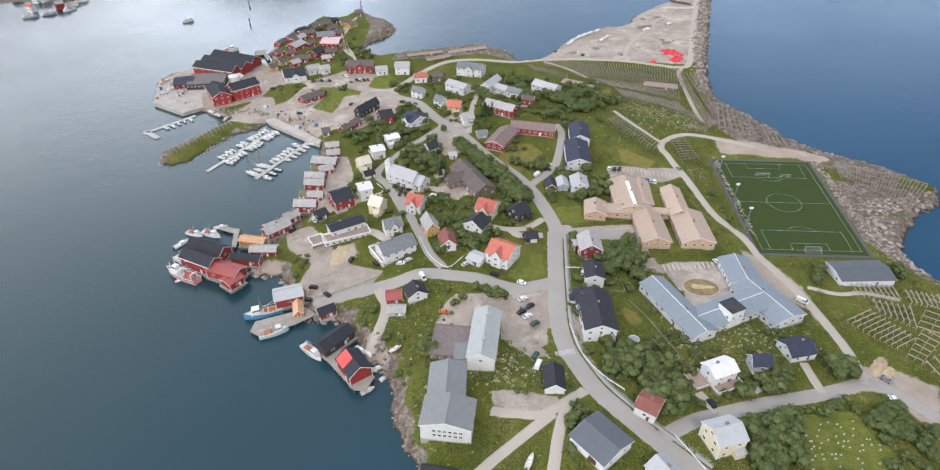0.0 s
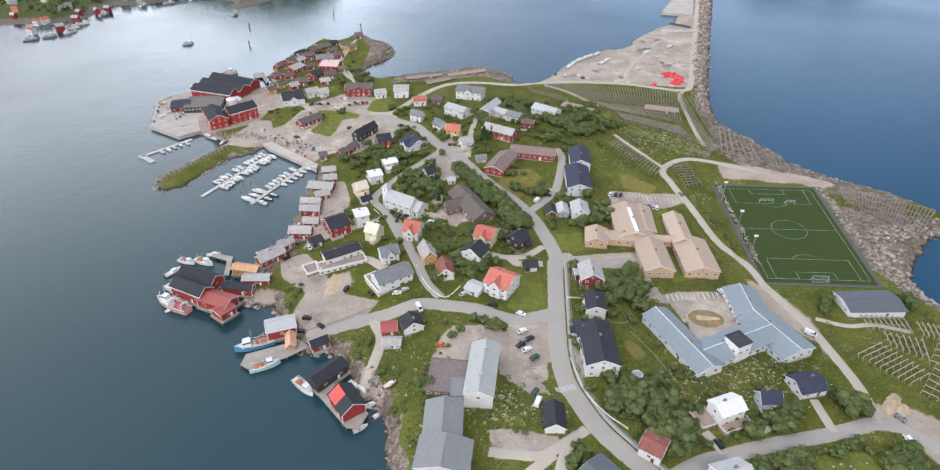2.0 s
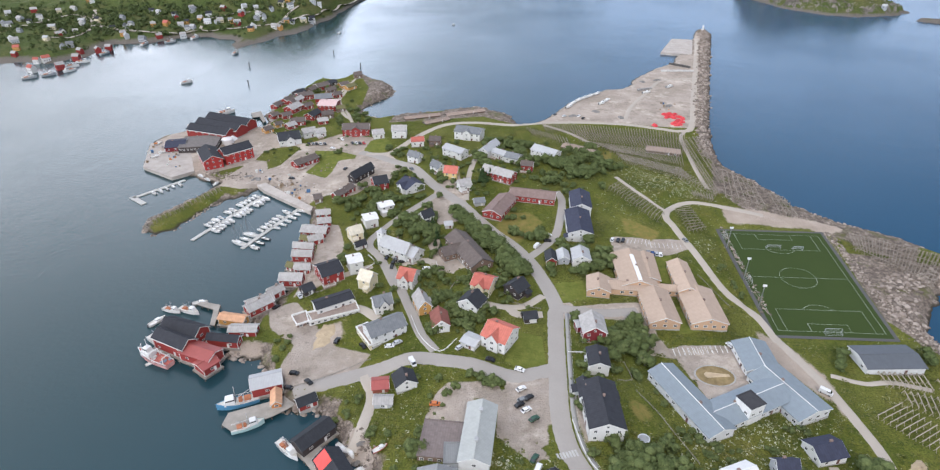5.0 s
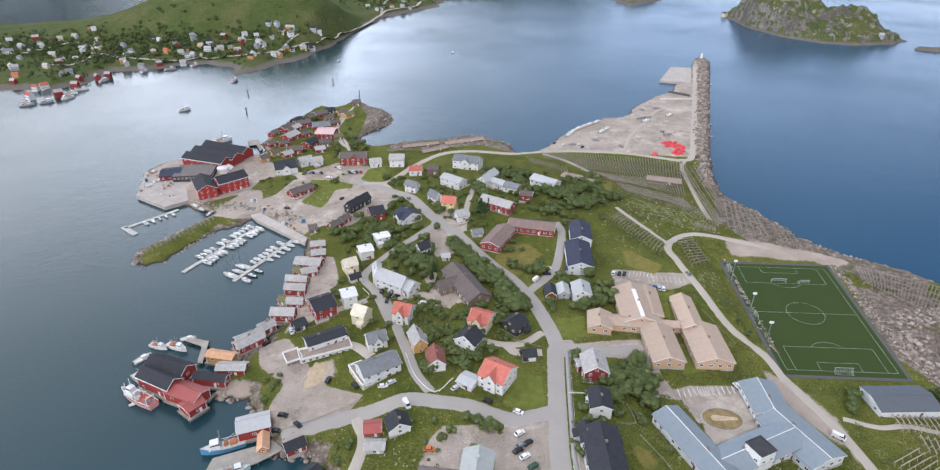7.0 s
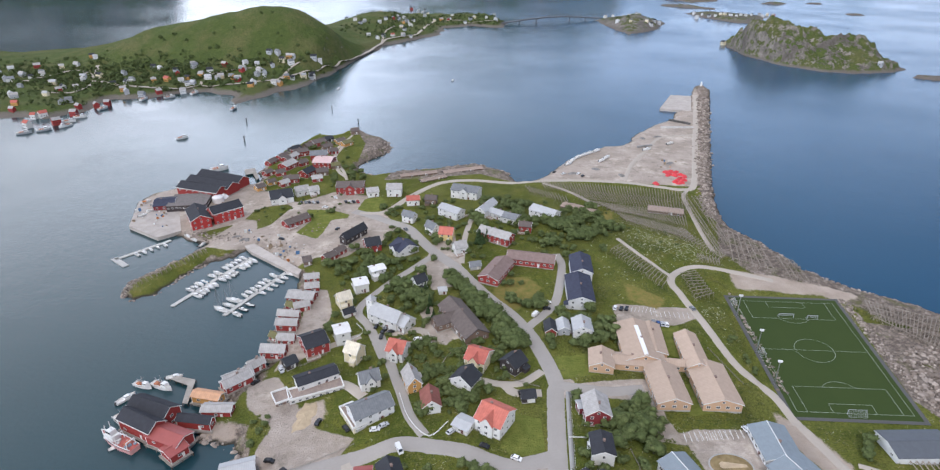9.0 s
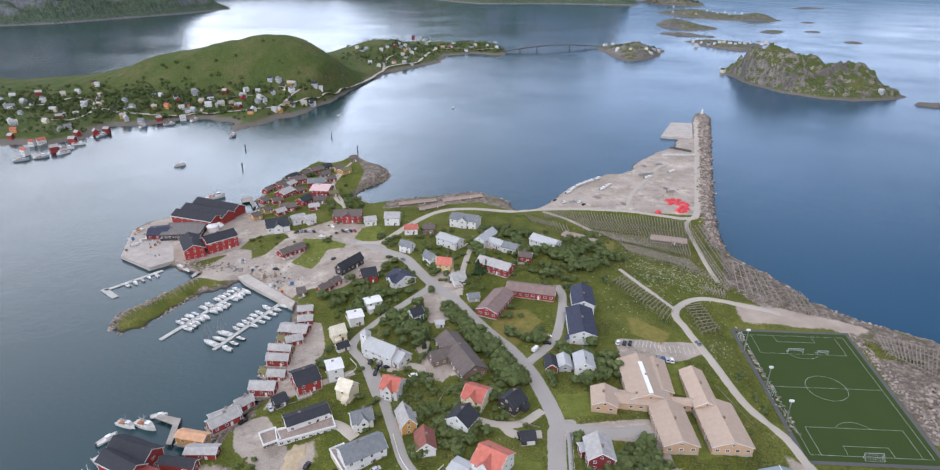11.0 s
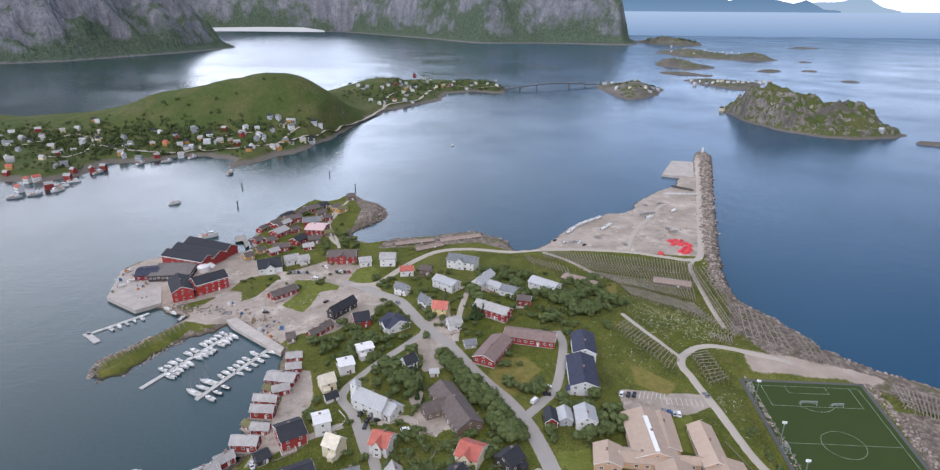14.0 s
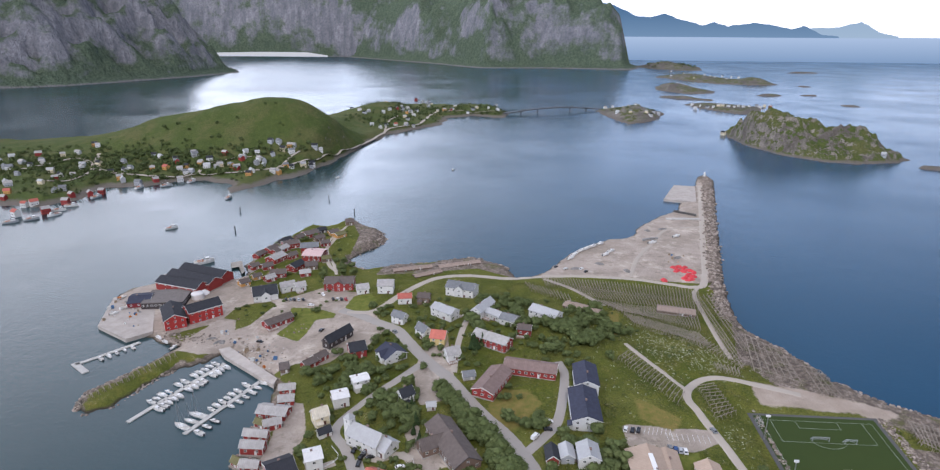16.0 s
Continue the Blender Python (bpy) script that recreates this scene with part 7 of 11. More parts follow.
def kerb_stones():
    """Pale stones that part the bays of the harbour car park."""
    r = random.Random(77)
    ico = bmesh.new()
    bmesh.ops.create_icosphere(ico, subdivisions=1, radius=1.0)
    for q in ico.verts:
        q.co *= r.uniform(0.8, 1.15)
        q.co.z *= 0.6
    me = bm_mesh("parking_stone", ico, plain("pale_stone", (0.50, 0.47, 0.43), 0.9))
    for j in range(5):
        for i in range(6):
            x, y = -170 + 5.2 * i + 1.6 * j + r.uniform(-0.6, 0.6), 369 - 1.6 * i - 5.6 * j + r.uniform(-0.6, 0.6)
            ob = tagged(new("parking_stone", me), "pale rounded stone marking a parking bay", "stone", "parking stones")
            ob.matrix_basis = pose(x, y, ground_z(x, y) + 0.25, 0, 0, r.uniform(0, 360)) @ Matrix.Diagonal((0.8, 0.6, 0.6, 1))


kerb_stones()


# ---- football pitch ----


def turf_mat():
    m, n, l, b = mat_base("artificial_turf", 0.9, 0, 0.15)
    pos = where(n)
    c = mix(n, l, tex_noise(n, l, pos, 0.06, 4), (0.033, 0.053, 0.013), (0.044, 0.064, 0.017))
    c = mix(n, l, calc(n, l, "MULTIPLY", tex_noise(n, l, pos, 3.0, 3), 0.4), c, (0.024, 0.040, 0.010))
    l.new(c, b.inputs["Base Color"])
    return m


P_NL, P_NR, P_FR, P_FL = Vector((109.5, 238.6, 4.05)), Vector((160.6, 242.1, 4.05)), Vector((162.5, 333.1, 4.05)), Vector((106.5, 329.6, 4.05))


def on_pitch(u, v, lift=0.0):
    """u across from the landward side, v along from the near end, both 0 to 1 over the turf."""
    p = P_NL.lerp(P_NR, u).lerp(P_FL.lerp(P_FR, u), v)
    return (p.x, p.y, 4.20 + lift)


def pitch():
    n = 12
    v = [on_pitch(-0.036 + 1.072 * i / n, -0.02 + 1.04 * j / n, -0.04) for j in range(n + 1) for i in range(n + 1)]
    f = [(j * (n + 1) + i, j * (n + 1) + i + 1, (j + 1) * (n + 1) + i + 1, (j + 1) * (n + 1) + i) for j in range(n) for i in range(n)]
    tagged(new("pitch_surround", mesh_of("pitch_surround", v, f, road_mat("dark_asphalt", (0.080, 0.080, 0.080), (0.125, 0.122, 0.115)))), "grey asphalt border round the football pitch", "pavement", kind="structure")
    v = [on_pitch(i / n, j / n) for j in range(n + 1) for i in range(n + 1)]
    turf = tagged(new("football_pitch", mesh_of("football_pitch", v, f, turf_mat())), "dark green artificial turf football pitch with white lines", "football pitch", kind="structure")
    lines = []
    a, b, c, d = 0.045, 0.955, 0.035, 0.965

    def seg(u0, v0, u1, v1):
        p, q = Vector(on_pitch(u0, v0, 0.02)), Vector(on_pitch(u1, v1, 0.02))
        s = (q - p).cross(Vector((0, 0, 1))).normalized() * 0.065
        lines.append([tuple(p - s), tuple(q - s), tuple(q + s), tuple(p + s)])

    seg(a, c, b, c), seg(b, c, b, d), seg(b, d, a, d), seg(a, d, a, c), seg(a, 0.5, b, 0.5)
    bw, bd, gw, gd = 0.375, 0.175, 0.17, 0.06
    for e, s in ((c, 1), (d, -1)):
        seg(0.5 - bw, e, 0.5 - bw, e + s * bd), seg(0.5 + bw, e, 0.5 + bw, e + s * bd), seg(0.5 - bw, e + s * bd, 0.5 + bw, e + s * bd)
        seg(0.5 - gw, e, 0.5 - gw, e + s * gd), seg(0.5 + gw, e, 0.5 + gw, e + s * gd), seg(0.5 - gw, e + s * gd, 0.5 + gw, e + s * gd)
        for k in range(10):
            t0, t1 = math.pi * (0.2 + 0.6 * k / 10), math.pi * (0.2 + 0.6 * (k + 1) / 10)
            seg(0.5 + 0.165 * math.cos(t0), e + s * (bd - 0.055 + 0.098 * math.sin(t0)), 0.5 + 0.165 * math.cos(t1), e + s * (bd - 0.055 + 0.098 * math.sin(t1)))
    for k in range(40):
        t0, t1 = k * math.pi / 20, (k + 1) * math.pi / 20
        seg(0.5 + 0.165 * math.cos(t0), 0.5 + 0.098 * math.sin(t0), 0.5 + 0.165 * math.cos(t1), 0.5 + 0.098 * math.sin(t1))
    v = [p for q in lines for p in q]
    child("line_marking", mesh_of("line_marking", v, [tuple(range(4 * k + 3, 4 * k - 1, -1)) for k in range(len(lines))], plain("worn_line_paint", (0.40, 0.44, 0.38), 0.8)), turf)


pitch()
STEEL = plain("galvanised_steel", (0.45, 0.46, 0.47), 0.4, 0.8, 0.1)
NET = plain("goal_net", (0.36, 0.39, 0.38), 0.9)


def goal(u, v, rot, width):
    p = on_pitch(u, v)
    top = tagged(empty("football_goal", p[0], p[1], p[2], rot), "white metal football goal with a net", "goal", "goals on the pitch")
    w = width / 2
    vv, ff = [], []
    beam_data((-w, 0, 0), (-w, 0, 2.44), 0.14, vv, ff)
    beam_data((w, 0, 0), (w, 0, 2.44), 0.14, vv, ff)
    beam_data((-w, 0, 2.44), (w, 0, 2.44), 0.14, vv, ff)
    for s in (-w, w):
        beam_data((s, 0, 2.44), (s, 1.8, 0), 0.08, vv, ff)
        beam_data((s, 0, 0), (s, 1.8, 0), 0.08, vv, ff)
    beam_data((-w, 1.8, 0), (w, 1.8, 0), 0.08, vv, ff)
    child("goal_frame", mesh_of("goal_frame", vv, ff, NET), top)
    vv, ff = [], []
    for k in range(9):
        x = -w + width * k / 8
        beam_data((x, 0, 2.44), (x, 1.8, 0), 0.04, vv, ff)
    for k in range(1, 5):
        beam_data((-w, 1.8 * k / 5, 2.44 - 2.44 * k / 5), (w, 1.8 * k / 5, 2.44 - 2.44 * k / 5), 0.04, vv, ff)
    child("net", mesh_of("net", vv, ff, NET), top)


goal(0.5, 0.03, 184, 7.3), goal(0.43, 0.80, 4, 7.3), goal(0.66, 0.79, 4, 5.0), goal(0.03, 0.45, 90, 5.0), goal(0.03, 0.93, 90, 5.0)


def floodlight(x, y, h):
    top = tagged(empty("floodlight_mast", x, y, ground_z(x, y), 0), "tall steel floodlight mast beside the football pitch", "floodlight", "floodlights")
    v, f = [], []
    beam_data((0, 0, -0.3), (0, 0, h), 0.32, v, f)
    child("mast", mesh_of("mast", v, f, STEEL), top)
    v, f = [], []
    box_data(-0.9, 0.9, -0.25, 0.25, h, h + 1.0, v, f)
    child("lamp_head", mesh_of("lamp_head", v, f, plain("lamp_case", (0.7, 0.7, 0.7), 0.4)), top)


for _u, _v in ((-0.02, 0.22), (-0.02, 0.47), (-0.02, 0.80)):
    _p = on_pitch(_u, _v)
    floodlight(_p[0], _p[1], 12)


# ---- cars ----
def car_meshes(van):
    """Profile along y, loaf section: body, glasshouse and wheels."""
    length, width = (4.9, 1.9) if van else (4.0, 1.7)
    prof = [(-0.5, 0.35), (-0.5, 0.85), (-0.27, 0.98), (-0.17, 1.48), (0.28, 1.50), (0.44, 1.0), (0.5, 0.92), (0.5, 0.35)] if not van else \
           [(-0.5, 0.35), (-0.5, 1.0), (-0.40, 1.15), (-0.28, 2.05), (0.49, 2.1), (0.5, 1.2), (0.5, 0.9), (0.5, 0.35)]
    v, f = [], []
    n = len(prof)
    for s, k in ((-1, 0.92), (-1, 1.0), (1, 1.0), (1, 0.92)):
        for a, h in prof:
            taper = 0.86 if h > 1.2 else 1.0
            v.append((s * width / 2 * taper * (1.0 if k == 1.0 else 1.0) - (0 if k == 1.0 else s * -0.0), a * length, h if k == 1.0 else h * 0.985))
    for r in range(3):
        for k in range(n):
            q = (r * n + k, r * n + (k + 1) % n, (r + 1) * n + (k + 1) % n, (r + 1) * n + k)
            f.append(q)
    f += [tuple(range(n)), tuple(range(4 * n - 1, 3 * n - 1, -1))]
    wv, wf = [], []
    h0, h1 = (1.0, 1.42) if not van else (1.25, 1.95)
    y0, y1 = (-0.19, 0.30) if not van else (-0.33, -0.05)
    for s in (-1, 1):
        box_data(s * width * 0.452 - 0.03, s * width * 0.452 + 0.03, y0 * length, y1 * length, h0, h1, wv, wf)
    k = len(wv)
    a, b = (prof[2], prof[3])
    wv += [(-width * 0.42, a[0] * length - 0.04, a[1] + 0.05), (width * 0.42, a[0] * length - 0.04, a[1] + 0.05), (width * 0.38, b[0] * length - 0.03, b[1] - 0.02), (-width * 0.38, b[0] * length - 0.03, b[1] - 0.02)]
    wf.append((k, k + 1, k + 2, k + 3))
    if not van:
        k = len(wv)
        a, b = (prof[5], prof[4])
        wv += [(-width * 0.42, a[0] * length + 0.04, a[1] + 0.05), (width * 0.42, a[0] * length + 0.04, a[1] + 0.05), (width * 0.38, b[0] * length + 0.04, b[1] - 0.04), (-width * 0.38, b[0] * length + 0.04, b[1] - 0.04)]
        wf.append((k + 3, k + 2, k + 1, k))
    return v, f, wv, wf, length, width


CAR_KIT = {}
_tv, _tf = [], []
for _q in range(12):
    _a = _q * math.pi / 6
    _tv += [(-0.11, 0.33 * math.cos(_a), 0.33 * math.sin(_a)), (0.11, 0.33 * math.cos(_a), 0.33 * math.sin(_a))]
_tf = [(2 * q, 2 * q + 1, (2 * q + 3) % 24, (2 * q + 2) % 24) for q in range(12)] + [tuple(range(22, -1, -2)), tuple(range(1, 24, 2))]
WHEEL_ME = mesh_of("wheel", _tv, _tf, plain("tyre", (0.02, 0.02, 0.021), 0.8))
CAR_COLOURS = {"white": (0.78, 0.78, 0.78), "black": (0.02, 0.02, 0.022), "grey": (0.22, 0.23, 0.24), "silver": (0.50, 0.51, 0.52), "red": (0.40, 0.03, 0.03), "blue": (0.04, 0.08, 0.20), "green": (0.04, 0.09, 0.06), "orange": (0.55, 0.16, 0.05)}


def car(x, y, rot, colour, van=False):
    if (colour, van) not in CAR_KIT:
        v, f, wv, wf, ln, wd = car_meshes(van)
        CAR_KIT[colour, van] = (mesh_of("body", v, f, plain("car_" + colour, CAR_COLOURS[colour], 0.25, 0, 0.05)), mesh_of("window", wv, wf, glass_mat()), ln, wd)
    body, glass, ln, wd = CAR_KIT[colour, van]
    top = empty("van" if van else "car", x, y, ground_z(x, y) + 0.17, rot)
    tagged(top, colour + (" delivery van parked by the road" if van else " passenger car parked in the village"), "van" if van else "car", "parked cars")
    child("body", body, top)
    child("window", glass, top)
    for sx in (-1, 1):
        for sy in (-0.31, 0.30):
            child("wheel", WHEEL_ME, top, pose(sx * (wd / 2 - 0.10), sy * ln, 0.33))


car(-0.6, 187.4, 128, "white")
car(2.5, 182.8, 132, "black")
car(-0.8, 178.9, 130, "black")
car(1.7, 176.5, 129, "white")
car(0.1, 181.5, 130, "grey")
car(4.7, 172.3, 133, "green")
car(-32.3, 177.4, 95, "orange")
car(-44.8, 197.5, 32, "white", True)
car(-27.1, 208.7, 139, "silver")
car(-13.7, 203.0, 74, "black")
car(-1.6, 198.3, 72, "white")
car(5.3, 154.9, 154, "green")
car(6.5, 150.4, 163, "white", True)
car(-1.6, 232.3, 17, "black")
car(-92.3, 190.0, 89, "black")
car(-84.7, 185.7, 58, "black")
car(-92.2, 183.3, 87, "black")
car(-109.4, 242.1, 45, "silver")
car(25.0, 207.6, -3, "white")
car(86.3, 225.3, 31, "white")
car(66.4, 141.1, 25, "black")
car(79.1, 135.4, 22, "white")
car(131.6, 152.5, 13, "white")
car(117.2, 203.6, 55, "white", True)
car(133.1, 161.7, 40, "grey")
car(-68.7, 208.2, 47, "black")
car(-75.0, 278.0, 175, "black")
car(-70.4, 274.4, 160, "black")
car(-66.8, 274.2, 127, "black")
car(-70.5, 270.0, 183, "black")
car(-69.7, 277.3, 152, "grey")
car(8.7, 299.2, 95, "black")
car(9.0, 305.0, 107, "white")
car(3.1, 293.2, 150, "white", True)
car(43.2, 302.4, 166, "white")
car(46.2, 302.0, 166, "black")
car(48.9, 302.3, 165, "black")
car(62.7, 290.4, 179, "blue")
car(64.6, 290.1, 179, "silver")
car(66.6, 289.9, 179, "white")
car(60.6, 291.3, 180, "grey")
car(-169.8, 423.7, 36, "black")
car(-166.6, 423.9, 36, "grey")
car(-164.0, 424.1, 36, "black")
car(-160.9, 424.2, 35, "silver")
car(-157.7, 424.3, 35, "black")
car(-137.3, 426.9, 33, "black")
car(-134.3, 427.2, 33, "white")
car(-131.6, 427.4, 33, "black")
car(-128.6, 427.8, 32, "red")
car(-129.8, 384.4, 166, "black")
car(-82.8, 382.0, 46, "grey")
car(-161.3, 366.8, 79, "black")
car(-52.3, 269.1, 120, "white")
car(-109.0, 240.8, 42, "silver")
car(-118.2, 233.7, 155, "black")
car(-81.0, 210.9, 171, "black")
car(-53.7, 209.2, 132, "silver")
car(-56.8, 207.2, 107, "white")
car(-149.2, 416.7, 97, "white")
car(-147.2, 433.7, 38, "white")
car(-193.7, 428.3, 55, "white")
car(82.0, 306.1, 199, "grey")
car(33.6, 509.9, 148, "white")
car(36.8, 504.7, 147, "black")
car(14.1, 515.1, 138, "black")
car(21.4, 508.6, 131, "white")


# ---- paint on the ground, pavement ----
def parking_lines(x, y, dx, dy, n, lx, ly):
    v, f = [], []
    ln = math.hypot(lx, ly)
    sx, sy = -ly / ln * 0.09, lx / ln * 0.09
    for k in range(n):
        ax, ay = x + dx * k, y + dy * k
        q = [(ax - sx, ay - sy), (ax + lx - sx, ay + ly - sy), (ax + lx + sx, ay + ly + sy), (ax + sx, ay + sy)]
        z = max(ground_z(*p) for p in q) + 0.10
        v += [(*p, z) for p in q]
        f.append((4 * k + 3, 4 * k + 2, 4 * k + 1, 4 * k))
    tagged(new("road_marking", mesh_of("road_marking", v, f, PAINT)), "white painted parking bay lines", "road marking", kind="structure")


def crossing(ax, ay, bx, by):
    d = Vector((bx - ax, by - ay, 0))
    s = Vector((-d.y, d.x, 0)).normalized()
    n = 7
    v, f = [], []
    for k in range(n):
        for o in (k + 0.15, k + 0.85):
            for w in (-1.3, 1.3):
                q = Vector((ax, ay, 0)) + d * o / n + s * w
                v.append((q.x, q.y, ground_z(q.x, q.y) + 0.24))
        f.append((4 * k, 4 * k + 2, 4 * k + 3, 4 * k + 1))
    tagged(new("road_marking", mesh_of("road_marking", v, f, plain("worn_paint", (0.46, 0.45, 0.43), 0.8))), "worn pale pedestrian crossing", "road marking", kind="structure")


def pavement(pts, offset, width):
    line = smooth_line(pts, 1.5)
    rows = strip(line, [offset, offset + 0.02, offset + width, offset + width + 0.02], 0.32)
    for r in rows:
        r[0] = (r[0][0], r[0][1], r[0][2] - 0.5)
        r[-1] = (r[-1][0], r[-1][1], r[-1][2] - 0.5)
    tagged(new("pavement", strip_mesh("pavement", rows, road_mat("pavement", (0.27, 0.265, 0.255), (0.33, 0.32, 0.31)))), "pale asphalt pavement with a kerb beside the road", "pavement", kind="structure")
    rows = strip(line, [offset - 0.40, offset - 0.32], 0.21)
    tagged(new("road_marking", strip_mesh("edge_line", rows, PAINT)), "worn white edge line of the road", "road marking", kind="structure")


parking_lines(61.8, 221.1, 2.01, 0.40, 12, 0.3, -5.0)
parking_lines(61.6, 220.1, 2.25, 0.51, 11, 0.5, -4.2)
parking_lines(60.9, 297.1, 2.24, 0.01, 9, -0.1, 5.4)
parking_lines(47.2, 300.2, 1.85, 0.05, 9, 1.4, 5.0)
crossing(12.7, 156.7, 19.9, 159.6)
pavement([(58.7, 112.8), (49.7, 120.8), (44.4, 125.2), (35.5, 133.0), (27.3, 141.6), (21.5, 151.3), (16.5, 162.3), (14.0, 176.6), (13.4, 197.0), (13.0, 218.0), (12.7, 236.8)], -5.9, 1.7)


# ---- fences, road marks, small things ----
def fence(kind, pts, mat, label):
    top = tagged(new("fence"), label, "fence")
    line = smooth_line(pts, 2.4) if len(pts) > 2 else [Vector((*pts[0], 0)).lerp(Vector((*pts[1], 0)), k / 5) for k in range(6)]
    p = [Vector((q.x, q.y, ground_z(q.x, q.y))) for q in line]
    me = FENCE_POST.setdefault(mat.name, mesh_of("post", _uv, _uf, mat))
    for q in p:
        child("post", me, top, Matrix.Translation(q - Vector((0, 0, 0.3))) @ Matrix.Diagonal((0.11, 0.11, 1.3, 1)))
    for h in (0.45, 0.85):
        v, f = [], []
        w = 0.05 if kind == "wood" else 0.07
        for k, q in enumerate(p):
            d = (p[min(k + 1, len(p) - 1)] - p[max(k - 1, 0)]).normalized()
            s = Vector((-d.y, d.x, 0)) * w
            c = q + Vector((0, 0, h))
            v += [tuple(c - s - Vector((0, 0, w))), tuple(c + s - Vector((0, 0, w))), tuple(c + s + Vector((0, 0, w))), tuple(c - s + Vector((0, 0, w)))]
        for k in range(len(p) - 1):
            f += [(4 * k + i, 4 * k + (i + 1) % 4, 4 * k + 4 + (i + 1) % 4, 4 * k + 4 + i) for i in range(4)]
        child("rail", mesh_of("rail", v, f, mat), top)


_uv, _uf = [], []
box_data(-0.5, 0.5, -0.5, 0.5, 0, 1, _uv, _uf)
FENCE_POST = {}
fence("white", [(-51.9, 228.5), (-44.7, 213.8), (-35.1, 205.5), (-29.1, 214.1)], FRAME_WHITE, "white-painted roadside rail fence")
fence("white", [(17.9, 211.3), (26.2, 212.1)], FRAME_WHITE, "white-painted roadside rail fence")
fence("white", [(18.3, 173.7), (22.9, 158.2), (29.5, 148.6), (36.8, 142.8)], FRAME_WHITE, "white-painted roadside rail fence")
fence("white", [(51.8, 126.7), (55.4, 121.3), (59.4, 115.0)], FRAME_WHITE, "white-painted roadside rail fence")
fence("wood", [(43.2, 192.5), (49.7, 182.1), (54.2, 172.3), (60.2, 160.6)], TIMBER, "weathered wooden rail fence")
fence("wood", [(40.2, 208.8), (42.4, 198.6), (36.7, 197.5)], TIMBER, "weathered wooden rail fence")
fence("wood", [(-92.2, 182.2), (-81.5, 187.5), (-70.4, 196.2), (-63.4, 201.0)], TIMBER, "weathered wooden rail fence")
fence("white", [(-48.0, 274.4), (-42.2, 258.3)], FRAME_WHITE, "white-painted roadside rail fence")
fence("wood", [(-37.9, 249.1), (-35.3, 258.4), (-30.3, 263.2)], TIMBER, "weathered wooden rail fence")
fence("white", [(-94.2, 268.1), (-88.1, 263.1), (-80.4, 272.3), (-85.6, 279.4)], FRAME_WHITE, "white-painted roadside rail fence")
fence("wood", [(-111.7, 248.1), (-101.8, 244.7), (-92.4, 254.1)], TIMBER, "weathered wooden rail fence")
fence("wood", [(82.5, 274.9), (86.5, 268.3), (93.8, 255.3)], TIMBER, "weathered wooden rail fence")
fence("wood", [(-6.8, 241.8), (1.0, 239.6), (6.1, 238.2)], TIMBER, "weathered wooden rail fence")


def heap(x, y, r, h, mat, label, name="mound"):
    rr = random.Random(int(x * 3 + y))
    v, f = [(0, 0, h)], []
    rings, seg = 5, 22
    for k in range(1, rings + 1):
        for q in range(seg):
            a = q * 6.283 / seg
            d = r * k / rings * (0.85 + 0.3 * rr.random()) * (1 + 0.35 * math.sin(a * 2 + x))
            v.append((d * math.cos(a), d * 0.75 * math.sin(a), h * (1 - (k / rings) ** 1.3) * (0.8 + 0.4 * rr.random()) - (0.3 if k == rings else 0)))
    f = [(0, 1 + q, 1 + (q + 1) % seg) for q in range(seg)]
    for k in range(rings - 1):
        f += [(1 + k * seg + q, 1 + (k + 1) * seg + q, 1 + (k + 1) * seg + (q + 1) % seg, 1 + k * seg + (q + 1) % seg) for q in range(seg)]
    ob = tagged(new(name, mesh_of(name, v, f, mat)), label, "mound")
    ob.matrix_basis = pose(x, y, ground_z(x, y), 0, 0, rr.random() * 90)
    return ob


WHITE_SAND = plain("pale_sand", (0.56, 0.50, 0.43), 0.95, 0, 0.15, 1.0, bump=0.5)
RED_TARP = plain("red_tarpaulin", (0.60, 0.05, 0.06), 0.6, 0, 0.2, 1.5)
GREY_STUFF = plain("grey_gear", (0.22, 0.21, 0.20), 0.9, 0, 0.4, 1.5, bump=0.5)
heap(-87.2, 213.6, 8, 0.5, WHITE_SAND, "pale heap of sand on the gravel yard")
heap(133.7, 168.6, 5, 2.2, WHITE_SAND, "pale heap of gravel beside the track")
heap(135.5, 165.9, 4, 1.6, WHITE_SAND, "pale heap of gravel beside the track")
heap(105.8, 523.6, 3.6, 1.8, RED_TARP, "heap of gear under a red tarpaulin")
heap(110.3, 525.5, 3.6, 1.8, RED_TARP, "heap of gear under a red tarpaulin")
heap(113.9, 524.9, 3.6, 1.8, RED_TARP, "heap of gear under a red tarpaulin")
heap(107.4, 517.6, 3.6, 1.8, RED_TARP, "heap of gear under a red tarpaulin")
heap(111.8, 517.1, 3.6, 1.8, RED_TARP, "heap of gear under a red tarpaulin")
heap(116.8, 519.2, 3.6, 1.8, RED_TARP, "heap of gear under a red tarpaulin")
heap(119.2, 515.8, 3.6, 1.8, RED_TARP, "heap of gear under a red tarpaulin")
heap(114.0, 510.0, 3.6, 1.8, RED_TARP, "heap of gear under a red tarpaulin")
heap(116.8, 506.9, 3.6, 1.8, RED_TARP, "heap of gear under a red tarpaulin")
heap(110.0, 503.5, 3.6, 1.8, RED_TARP, "heap of gear under a red tarpaulin")
heap(113.3, 500.3, 3.6, 1.8, RED_TARP, "heap of gear under a red tarpaulin")
heap(93.8, 496.2, 3.6, 1.8, RED_TARP, "heap of gear under a red tarpaulin")
heap(99.7, 619.6, 4, 1.2, GREY_STUFF, "dark heap of fishing gear on gravel")
heap(114.9, 628.1, 4, 1.2, GREY_STUFF, "dark heap of fishing gear on gravel")
